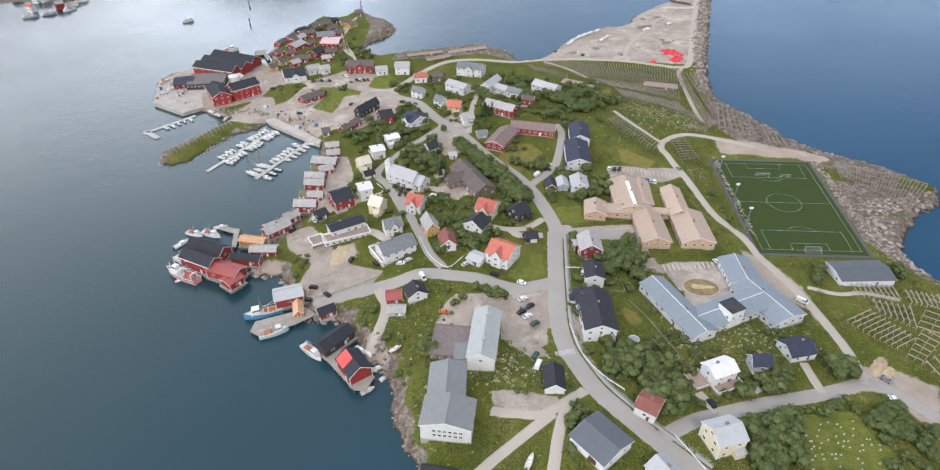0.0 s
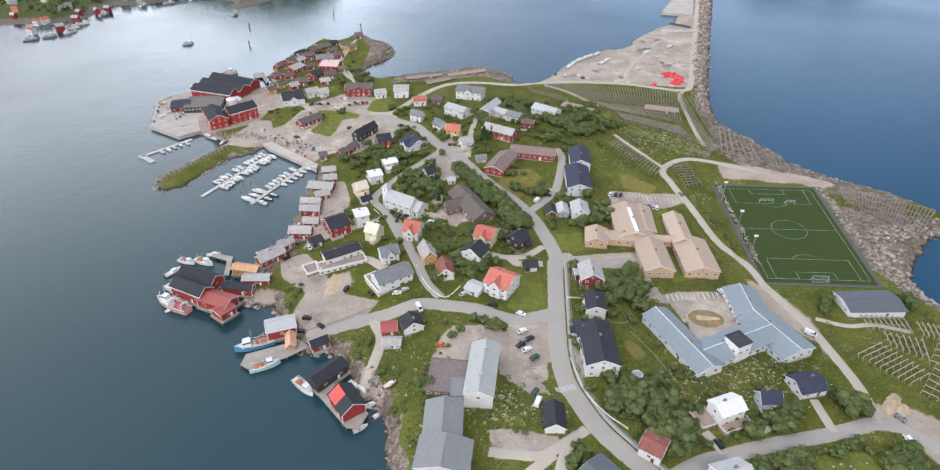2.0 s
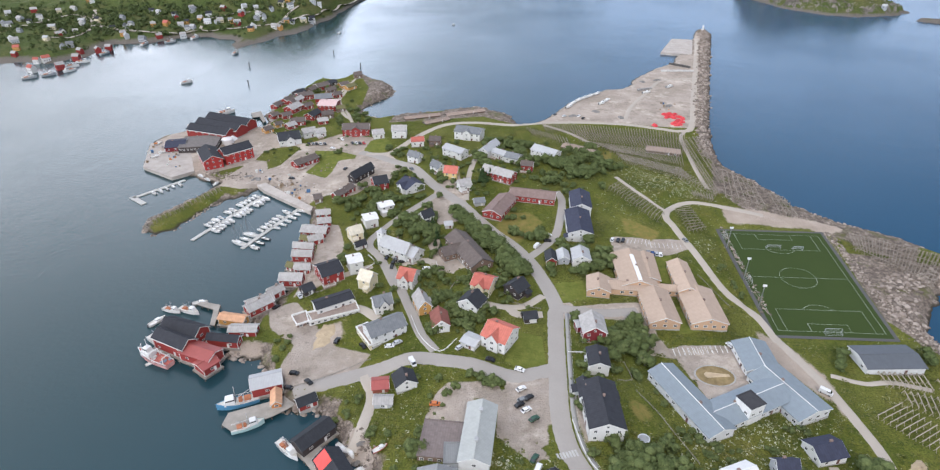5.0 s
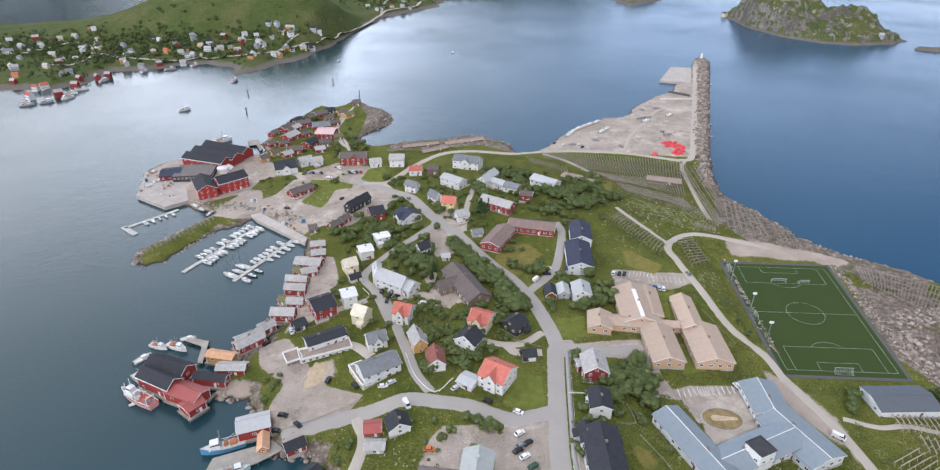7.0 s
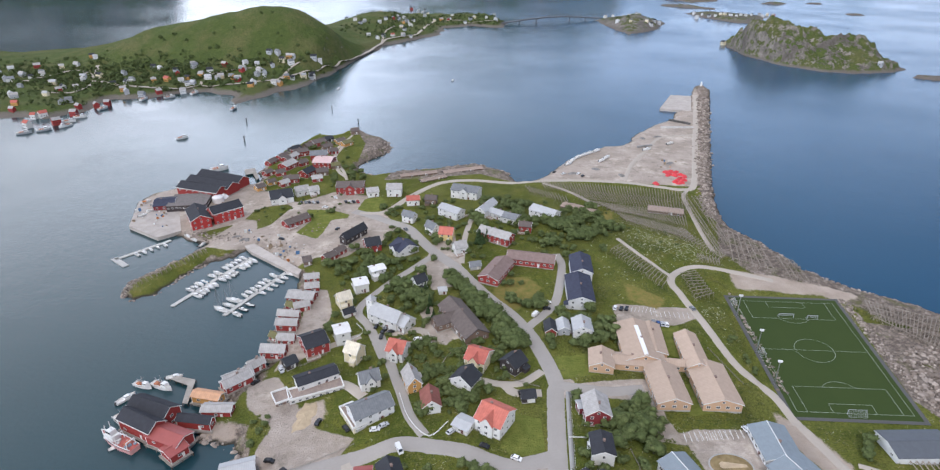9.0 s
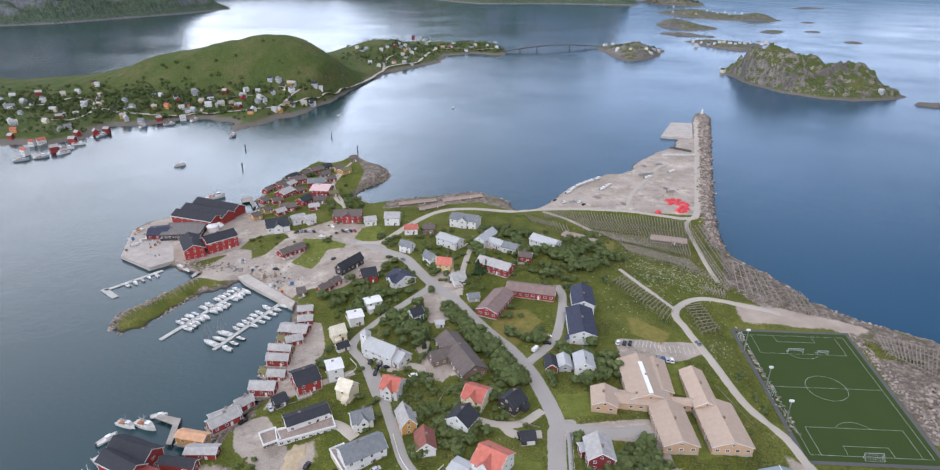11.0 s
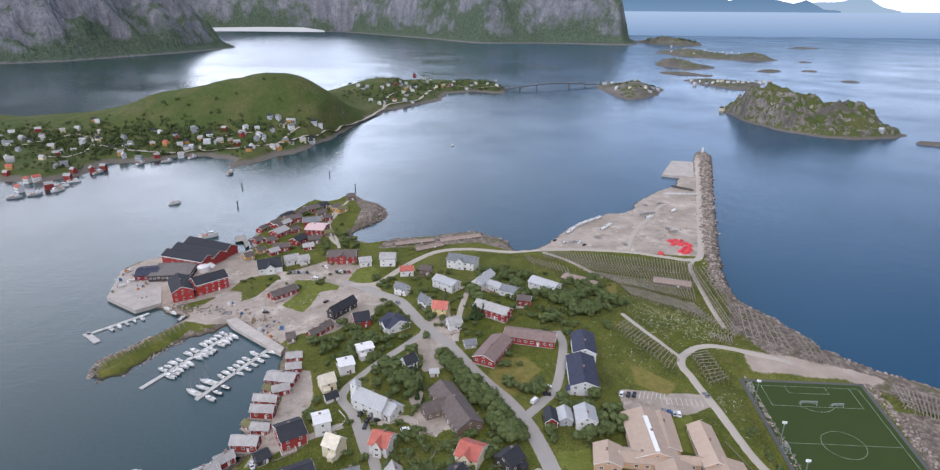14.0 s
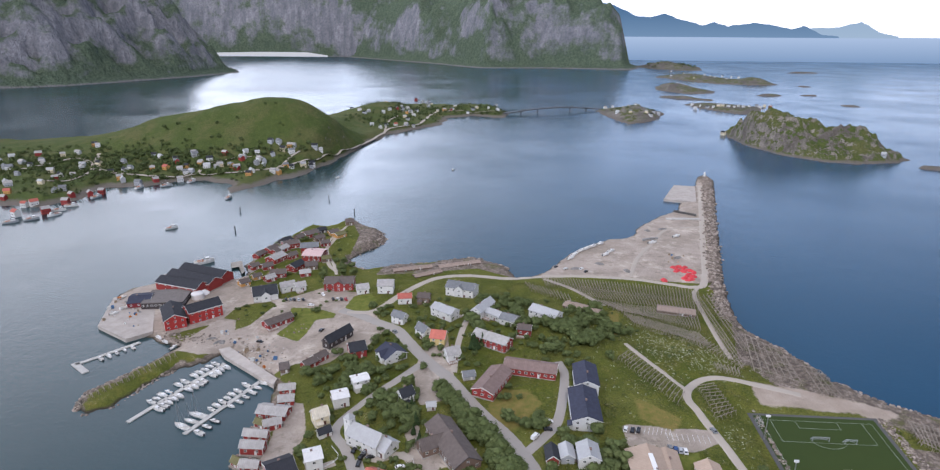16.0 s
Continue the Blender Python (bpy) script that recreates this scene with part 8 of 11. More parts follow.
heap(100.1, 586.9, 4, 1.2, GREY_STUFF, "dark heap of fishing gear on gravel")
heap(48.4, 524.2, 4, 1.2, GREY_STUFF, "dark heap of fishing gear on gravel")
heap(29.1, 511.6, 4, 1.2, GREY_STUFF, "dark heap of fishing gear on gravel")
heap(113.1, 547.4, 4, 1.2, GREY_STUFF, "dark heap of fishing gear on gravel")
heap(68.5, 511.6, 4, 1.2, GREY_STUFF, "dark heap of fishing gear on gravel")
heap(-192.3, 367.6, 2.5, 1, GREY_STUFF, "dark heap of fishing gear on gravel")
heap(-186.3, 363.9, 2.5, 1, GREY_STUFF, "dark heap of fishing gear on gravel")
heap(-183.8, 364.5, 2.5, 1, GREY_STUFF, "dark heap of fishing gear on gravel")
heap(-60.5, 156.6, 1.6, 1.0, GREY_STUFF, "dark heap of fishing gear on gravel")
heap(-56.2, 154.0, 1.6, 1.0, GREY_STUFF, "dark heap of fishing gear on gravel")
heap(-59.3, 148.2, 1.6, 1.0, GREY_STUFF, "dark heap of fishing gear on gravel")
heap(-55.4, 158.8, 1.6, 1.0, GREY_STUFF, "dark heap of fishing gear on gravel")
heap(-234.5, 429.8, 6, 4, plain("white_cover", (0.8, 0.8, 0.8), 0.6), "white covered gear between the wharf houses")


GRAVE = plain("grave_stone", (0.50, 0.49, 0.46), 0.7, 0, 0.2)
_gv, _gf = [], []
box_data(-0.55, 0.55, -0.35, 0.35, -0.2, 0.18, _gv, _gf)
box_data(-0.42, 0.42, -0.10, 0.10, 0.18, 0.95, _gv, _gf)
_k = len(_gv)
_gv += [(-0.42, -0.10, 0.95), (-0.25, -0.10, 1.12), (0.25, -0.10, 1.12), (0.42, -0.10, 0.95), (-0.42, 0.10, 0.95), (-0.25, 0.10, 1.12), (0.25, 0.10, 1.12), (0.42, 0.10, 0.95)]
_gf += [tuple(_k + i for i in f) for f in ((0, 3, 2, 1), (4, 5, 6, 7), (0, 1, 5, 4), (1, 2, 6, 5), (2, 3, 7, 6))]
GRAVE_ME = mesh_of("gravestone", _gv, _gf, GRAVE)


def gravestone(x, y, rot):
    ob = tagged(new("gravestone", GRAVE_ME), "pale grey gravestone on the churchyard lawn", "gravestone", "gravestones")
    ob.matrix_basis = pose(x, y, ground_z(x, y), 0, 0, rot) @ Matrix.Scale(0.55, 4)


CRATE_COLOURS = {"white": (0.70, 0.70, 0.68), "grey": (0.35, 0.35, 0.35), "blue": (0.08, 0.17, 0.32), "wood": (0.34, 0.26, 0.18), "orange": (0.55, 0.20, 0.06)}
CRATE_MES = {}


def crate(x, y, rot, size, colour):
    """A fish tub: open box with thick walls on runners."""
    if colour not in CRATE_MES:
        v = [(x * w, y * w * 0.8, z) for w, z in ((0.44, -0.05), (0.5, 0.72), (0.43, 0.72), (0.40, 0.15)) for x, y in ((-1, -1), (1, -1), (1, 1), (-1, 1))]
        f = [(3, 2, 1, 0), (12, 13, 14, 15)] + [(4 * r + k, 4 * r + (k + 1) % 4, 4 * r + 4 + (k + 1) % 4, 4 * r + 4 + k) for r in range(3) for k in range(4)]
        CRATE_MES[colour] = mesh_of("crate", v, f, plain("crate_" + colour, CRATE_COLOURS[colour], 0.7, 0, 0.2))
    ob = tagged(new("fish_crate", CRATE_MES[colour]), ("bare wooden" if colour == "wood" else colour + " plastic") + " fish crate standing on the quay", "crate", "crates on the quays")
    z = max(ground_z(x, y), 2.5) if x < -215 else ground_z(x, y)
    ob.matrix_basis = pose(x, y, z + 0.1, 0, 0, rot) @ Matrix.Scale(size, 4)


gravestone(91.9, 129.1, 7)
gravestone(92.7, 123.7, 0)
gravestone(93.0, 119.5, -7)
gravestone(95.2, 132.4, 0)
gravestone(95.6, 130.2, -6)
gravestone(95.1, 127.1, -10)
gravestone(95.3, 124.7, -2)
gravestone(93.9, 123.0, 1)
gravestone(96.2, 130.3, -9)
gravestone(96.2, 128.3, -2)
gravestone(99.0, 132.9, 8)
gravestone(99.3, 130.2, 7)
gravestone(98.0, 128.0, 9)
gravestone(98.0, 125.6, 6)
gravestone(97.8, 123.8, -5)
gravestone(102.1, 138.4, 6)
gravestone(100.6, 135.7, 6)
gravestone(101.2, 126.2, 7)
gravestone(102.3, 132.1, -12)
gravestone(102.6, 126.7, -5)
gravestone(101.8, 124.8, -9)
gravestone(102.3, 122.0, 5)
gravestone(105.0, 139.8, -4)
gravestone(105.8, 134.3, -7)
gravestone(105.3, 131.5, -11)
gravestone(104.4, 126.8, -1)
gravestone(108.1, 139.6, -9)
gravestone(107.6, 132.6, -7)
gravestone(106.6, 130.5, 7)
gravestone(108.8, 138.4, -5)
gravestone(108.8, 135.6, 6)
gravestone(109.0, 132.8, 3)
gravestone(108.6, 130.3, 8)
gravestone(109.5, 126.2, 4)
gravestone(109.0, 121.9, 6)
gravestone(111.8, 135.6, 10)
gravestone(111.4, 129.3, -12)
gravestone(110.2, 124.7, 11)
gravestone(110.5, 121.5, 7)
gravestone(114.0, 141.7, 1)
gravestone(112.9, 138.4, -7)
gravestone(113.2, 131.9, 10)
gravestone(112.7, 129.9, -12)
gravestone(115.7, 134.7, -8)
gravestone(115.5, 122.7, 11)
gravestone(116.7, 134.6, 4)
gravestone(116.4, 132.6, 7)
gravestone(116.0, 125.4, -2)
gravestone(116.1, 122.8, -4)
gravestone(119.1, 132.8, -3)
gravestone(118.4, 130.8, -5)
gravestone(119.4, 124.5, 1)
gravestone(121.6, 136.3, -7)
crate(-284.7, 411.5, 155, 2.2, "orange")
crate(-271.8, 399.4, 85, 0.8, "white")
crate(-259.6, 387.4, 58, 1.2, "orange")
crate(-276.1, 392.3, 18, 1, "white")
crate(-258.6, 391.2, 103, 1.6, "blue")
crate(-272.9, 380.8, 82, 1.6, "wood")
crate(-280.5, 395.7, 45, 2.2, "white")
crate(-269.0, 398.7, 59, 1, "grey")
crate(-263.5, 392.5, 171, 0.8, "blue")
crate(-258.9, 387.5, 142, 0.8, "orange")
crate(-257.6, 390.7, 15, 1.2, "orange")
crate(-269.6, 400.7, 48, 2.2, "white")
crate(-246.7, 377.1, 135, 0.8, "wood")
crate(-265.2, 398.3, 44, 0.8, "white")
crate(-257.6, 394.6, 51, 1.2, "grey")
crate(-258.0, 383.4, 101, 0.8, "white")
crate(-270.9, 403.0, 116, 1.6, "wood")
crate(-279.8, 398.1, 133, 2.2, "blue")
crate(-248.7, 375.7, 97, 0.8, "blue")
crate(-259.8, 395.9, 131, 1.6, "wood")
crate(-283.9, 406.6, 50, 1.6, "wood")
crate(-272.5, 396.9, 82, 2.2, "white")
crate(-256.5, 378.2, 12, 1, "white")
crate(-277.3, 407.5, 112, 1.2, "grey")
crate(-264.4, 399.8, 19, 0.8, "wood")
crate(-270.8, 387.6, 45, 0.8, "white")
crate(-158.3, 357.3, 107, 1.2, "wood")
crate(-166.9, 357.5, 104, 0.8, "white")
crate(-154.1, 347.8, 66, 1.2, "blue")
crate(-175.7, 364.2, 82, 1.6, "blue")
crate(-165.3, 371.8, 149, 1.6, "white")
crate(-156.9, 348.5, 2, 2.2, "white")
crate(-160.8, 363.4, 47, 0.8, "wood")
crate(-160.1, 350.7, 107, 1, "white")
crate(-147.2, 342.4, 136, 1.6, "orange")
crate(-157.7, 358.1, 38, 1.6, "wood")
crate(-164.4, 356.9, 29, 2.2, "wood")
crate(-150.9, 346.1, 1, 1.2, "wood")
crate(-153.5, 351.0, 81, 1.2, "blue")
crate(-177.1, 366.4, 178, 1.2, "white")
crate(-143.4, 348.9, 15, 2.2, "blue")
crate(-164.4, 355.4, 96, 1.6, "wood")
crate(-169.2, 356.4, 74, 0.8, "blue")
crate(-152.1, 345.7, 22, 1.2, "white")
crate(-175.6, 368.9, 40, 1.2, "wood")
crate(-151.7, 356.8, 137, 1, "blue")
crate(-58.3, 151.4, 22, 1.2, "grey")
crate(-56.7, 148.3, 127, 0.8, "wood")
crate(-54.2, 149.5, 139, 0.8, "white")
crate(-58.3, 151.0, 56, 1.6, "wood")
crate(-56.4, 149.7, 149, 1.2, "white")
crate(-59.4, 150.1, 52, 1.2, "wood")
crate(-61.9, 156.1, 31, 0.8, "white")
crate(-57.1, 156.0, 4, 1, "wood")
crate(-63.0, 157.1, 32, 1.6, "wood")
crate(-55.3, 150.0, 167, 1.6, "white")
crate(-58.9, 150.0, 165, 2.2, "white")
crate(-57.2, 148.7, 168, 1.2, "orange")
crate(-61.6, 156.0, 164, 1.2, "wood")
crate(-57.7, 147.9, 20, 1, "grey")
crate(-103.5, 169.6, 140, 1.2, "orange")
crate(-94.5, 174.1, 178, 0.8, "grey")
crate(-101.1, 173.5, 89, 0.8, "white")
crate(-96.3, 173.3, 136, 1.6, "grey")
crate(-100.4, 168.7, 15, 1.6, "wood")
crate(-104.5, 170.6, 120, 0.8, "blue")
crate(-189.4, 374.5, 119, 2.2, "white")
crate(-186.2, 372.9, 94, 0.8, "grey")
crate(-187.9, 376.6, 128, 1.2, "blue")
crate(-187.9, 378.3, 39, 1, "white")
crate(-188.6, 393.4, 161, 1.2, "wood")
crate(-185.4, 374.3, 113, 1.2, "white")
crate(107.4, 552.5, 28, 1.6, "wood")
crate(111.5, 536.6, 46, 0.8, "orange")
crate(108.5, 544.3, 75, 2.2, "wood")
crate(118.7, 551.7, 106, 1.2, "wood")
crate(103.7, 535.4, 97, 1.2, "wood")
crate(109.2, 551.9, 89, 1.6, "blue")


def trampoline(x, y):
    top = tagged(empty("trampoline", x, y, ground_z(x, y), 0), "round garden trampoline with a pale rim", "trampoline")
    n = 24
    v, f = [], []
    for q in range(n):
        a = q * 6.283 / n
        for r, h in ((1.7, 0.85), (2.1, 0.85), (2.1, 0.78), (1.7, 0.78)):
            v.append((r * math.cos(a), r * math.sin(a), h))
    for q in range(n):
        k, j = 4 * q, 4 * ((q + 1) % n)
        f += [(k + i, j + i, j + (i + 1) % 4, k + (i + 1) % 4) for i in range(4)]
    child("rim", mesh_of("rim", v, f, plain("rim_pad", (0.55, 0.57, 0.58), 0.6)), top)
    child("mat", mesh_of("mat", [(1.7 * math.cos(q * 6.283 / n), 1.7 * math.sin(q * 6.283 / n), 0.81) for q in range(n)], [tuple(range(n))], plain("jumping_mat", (0.33, 0.34, 0.35), 0.8)), top)
    for q in range(6):
        a = q * 1.047
        v, f = [], []
        beam_data((1.9 * math.cos(a), 1.9 * math.sin(a), 0), (1.9 * math.cos(a), 1.9 * math.sin(a), 0.78), 0.08, v, f)
        child("leg", mesh_of("leg", v, f, STEEL), top)


trampoline(42.7, 167.9)


# ---- harbour: quays, floating docks, boats ----
def slab(name, pts, z0, z1, mat, label, category="quay", kind="structure"):
    if sum((b[0] - a[0]) * (b[1] + a[1]) for a, b in zip(pts, pts[1:] + pts[:1])) > 0:
        pts = pts[::-1]
    n = len(pts)
    v = [(*p, z0) for p in pts] + [(*p, z1) for p in pts]
    f = [tuple(range(n - 1, -1, -1)), tuple(range(n, 2 * n))] + [(k, (k + 1) % n, n + (k + 1) % n, n + k) for k in range(n)]
    return tagged(new(name, mesh_of(name, v, f, mat)), label, category, kind=kind)


QUAY = plain("quay_concrete", (0.45, 0.405, 0.365), 0.9, 0, 0.18, 0.5, bump=0.2)
PLANKS = plain("pier_planks", (0.36, 0.33, 0.29), 0.9, 0, 0.25, 0.7, 1.0, 0.4)
FLOAT = plain("float_deck", (0.50, 0.49, 0.46), 0.85, 0, 0.15, 0.8, 1.0, 0.5)


def pier(pts, z, label):
    ob = slab("pier", pts, z - 0.35, z, PLANKS, label, "pier", "")
    me = pile_mesh(z)
    for (ax, ay), (bx, by) in zip(pts, pts[1:] + pts[:1]):
        n = max(1, int(math.hypot(bx - ax, by - ay) / 3.5))
        for k in range(n):
            child("support_post", me, ob, pose(ax + (bx - ax) * k / n, ay + (by - ay) * k / n, z - 0.35))


def loft(sections, closed_ends=True):
    """Joins rings of equal length."""
    n = len(sections[0])
    v = [p for s in sections for p in s]
    f = []
    for r in range(len(sections) - 1):
        for k in range(n - 1):
            f.append((r * n + k, r * n + k + 1, (r + 1) * n + k + 1, (r + 1) * n + k))
    if closed_ends:
        f.append(tuple(range(n - 1, -1, -1)))
        f.append(tuple((len(sections) - 1) * n + k for k in range(n)))
    return v, f


def hull_data(L, B, D, sheer):
    """Hull along y, bow at +y: rail, bilge, keel, bilge, rail."""
    secs = []
    for t in (0.0, 0.12, 0.3, 0.5, 0.7, 0.85, 0.94, 1.0):
        w = B / 2 * (0.82 + 0.18 * min(1, t / 0.3)) * (1 - max(0, (t - 0.45) / 0.55) ** 2.2)
        w = max(w, 0.03)
        y = -L / 2 + L * t
        h = D * 0.6 + sheer * max(0, t - 0.3) ** 2
        secs.append([(-w, y, h), (-w * 0.86, y, 0.0), (-w * 0.3, y - 0.12 * L * (t > 0.9), -D * 0.4), (w * 0.3, y - 0.12 * L * (t > 0.9), -D * 0.4), (w * 0.86, y, 0.0), (w, y, h)])
    v, f = loft(secs)
    deck_v, deck_f = [], []
    for s in secs:
        deck_v += [(s[0][0] * 0.9, s[0][1], s[0][2] - 0.18), (s[5][0] * 0.9, s[5][1], s[5][2] - 0.18)]
    deck_f = [(2 * k, 2 * k + 1, 2 * k + 3, 2 * k + 2) for k in range(len(secs) - 1)]
    return v, f, deck_v, deck_f


def cabin_data(y0, y1, w, z0, z1, rake):
    v = [(-w, y0, z0), (w, y0, z0), (w, y1, z0), (-w, y1, z0), (-w * 0.86, y0 + rake * 0.3, z1), (w * 0.86, y0 + rake * 0.3, z1), (w * 0.86, y1 - rake, z1), (-w * 0.86, y1 - rake, z1)]
    return v, [(4, 5, 6, 7), (0, 1, 5, 4), (1, 2, 6, 5), (2, 3, 7, 6), (3, 0, 4, 7)]


BOAT_KIT = {}
HULLS = {"white": (0.70, 0.70, 0.69), "blue": (0.10, 0.28, 0.45), "red": (0.45, 0.06, 0.05), "teal": (0.45, 0.62, 0.62), "grey": (0.40, 0.42, 0.44), "black": (0.03, 0.03, 0.035)}


def boat_kit(kind, colour):
    if (kind, colour) in BOAT_KIT:
        return BOAT_KIT[kind, colour]
    hull_m = plain("hull_" + colour, HULLS[colour], 0.3, 0, 0.06)
    deck_m = plain("boat_deck", (0.58, 0.56, 0.52), 0.7, 0, 0.12)
    white = plain("boat_white", (0.70, 0.70, 0.69), 0.35, 0, 0.05)
    parts = []
    if kind == "motor":
        v, f, dv, df = hull_data(6.4, 2.3, 1.2, 0.7)
        parts += [("hull", mesh_of("hull", v, f, hull_m)), ("deck", mesh_of("deck", dv, df, deck_m))]
        v, f = cabin_data(-0.6, 2.0, 0.78, 0.5, 1.35, 0.8)
        parts.append(("cabin", mesh_of("cabin", v, f, white)))
        v, f = [], []
        box_data(-0.70, 0.70, -0.45, 1.05, 0.95, 1.22, v, f)
        parts.append(("window", mesh_of("window", v, f, glass_mat())))
        v, f = [], []
        box_data(-0.22, 0.22, -3.65, -3.2, -0.2, 1.0, v, f)
        parts.append(("outboard_motor", mesh_of("outboard_motor", v, f, FRAME_DARK)))
    elif kind == "sail":
        v, f, dv, df = hull_data(9.0, 2.8, 1.4, 0.5)
        parts += [("hull", mesh_of("hull", v, f, hull_m)), ("deck", mesh_of("deck", dv, df, deck_m))]
        v, f = cabin_data(-1.6, 2.2, 0.8, 0.6, 1.15, 0.7)
        parts.append(("cabin", mesh_of("cabin", v, f, white)))
        v, f = [], []
        beam_data((0, 1.0, 0.6), (0, 1.0, 12.0), 0.16, v, f)
        parts.append(("mast", mesh_of("mast", v, f, STEEL)))
        v, f = [], []
        beam_data((0, 1.0, 1.9), (0, -3.0, 1.8), 0.28, v, f)
        parts.append(("boom", mesh_of("boom", v, f, FRAME_WHITE)))
        v, f = [], []
        for q in ((0, 4.4, 1.1), (0, -4.3, 0.9), (1.2, 0.9, 0.8), (-1.2, 0.9, 0.8)):
            beam_data(q, (0, 1.0, 11.8), 0.05, v, f)
        parts.append(("rigging", mesh_of("rigging", v, f, STEEL)))
    else:
        v, f, dv, df = hull_data(14.0, 4.4, 3.0, 2.2)
        parts += [("hull", mesh_of("hull", v, f, hull_m)), ("deck", mesh_of("deck", dv, df, deck_m))]
        v, f = cabin_data(0.8, 4.4, 1.5, 1.7, 4.2, 0.7)
        parts.append(("wheelhouse", mesh_of("wheelhouse", v, f, white)))
        v, f = [], []
        box_data(-1.36, 1.36, 0.85, 3.75, 3.2, 3.85, v, f)
        parts.append(("window", mesh_of("window", v, f, glass_mat())))
        v, f = [], []
        beam_data((0, 0.4, 1.6), (0, 0.4, 8.5), 0.2, v, f)
        beam_data((0, 0.4, 3.0), (0, -4.2, 5.6), 0.16, v, f)
        beam_data((-1.2, 0.4, 6.8), (1.2, 0.4, 6.8), 0.12, v, f)
        parts.append(("mast", mesh_of("mast", v, f, STEEL)))
        v, f = [], []
        box_data(-1.2, 1.2, -4.4, -2.2, 1.6, 2.5, v, f)
        box_data(-0.9, 0.9, -1.6, -0.4, 1.6, 2.8, v, f)
        parts.append(("deck_gear", mesh_of("deck_gear", v, f, plain("orange_gear", (0.42, 0.16, 0.08), 0.7, 0, 0.4))))
        v, f = [], []
        for s in (-1, 1):
            beam_data((s * 2.0, -6.5, 2.6), (s * 2.0, 1.0, 2.7), 0.1, v, f)
            for k in range(6):
                beam_data((s * 2.0, -6.5 + k * 1.5, 1.7), (s * 2.0, -6.5 + k * 1.5, 2.7), 0.08, v, f)
        parts.append(("railing", mesh_of("railing", v, f, FRAME_WHITE)))
    BOAT_KIT[kind, colour] = parts
    return parts


BOAT_WORDS = {"motor": "small motorboat with a low cabin", "sail": "sailing boat with a bare mast", "fishing": "fishing boat with a white wheelhouse"}


def boat(kind, colour, x, y, rot, scale=1.0, ashore=False):
    z = ground_z(x, y) + 0.5 if ashore else 0.12
    top = empty({"motor": "motorboat", "sail": "sailing_boat", "fishing": "fishing_boat"}[kind], x, y, z, rot)
    tagged(top, ("%s %s %s" % (colour + "-hulled", BOAT_WORDS[kind], "laid up ashore" if ashore else "on the water")), "boat", "boats ashore" if ashore else "boats in the harbour")
    for n, me in boat_kit(kind, colour):
        child(n, me, top, Matrix.Scale(scale, 4))


def floating_dock(ax, ay, bx, by, w):
    L = math.hypot(bx - ax, by - ay)
    top = tagged(empty("floating_dock", ax, ay, 0, math.degrees(math.atan2(by - ay, bx - ax))), "long grey floating dock for small boats", "dock")
    n = max(1, int(L / 8))
    for k in range(n):
        v, f = [], []
        box_data(k * L / n + 0.05, (k + 1) * L / n - 0.05, -w / 2, w / 2, -0.3, 0.55, v, f)
        child("deck_section", mesh_of("deck_section", v, f, FLOAT), top)
    return top


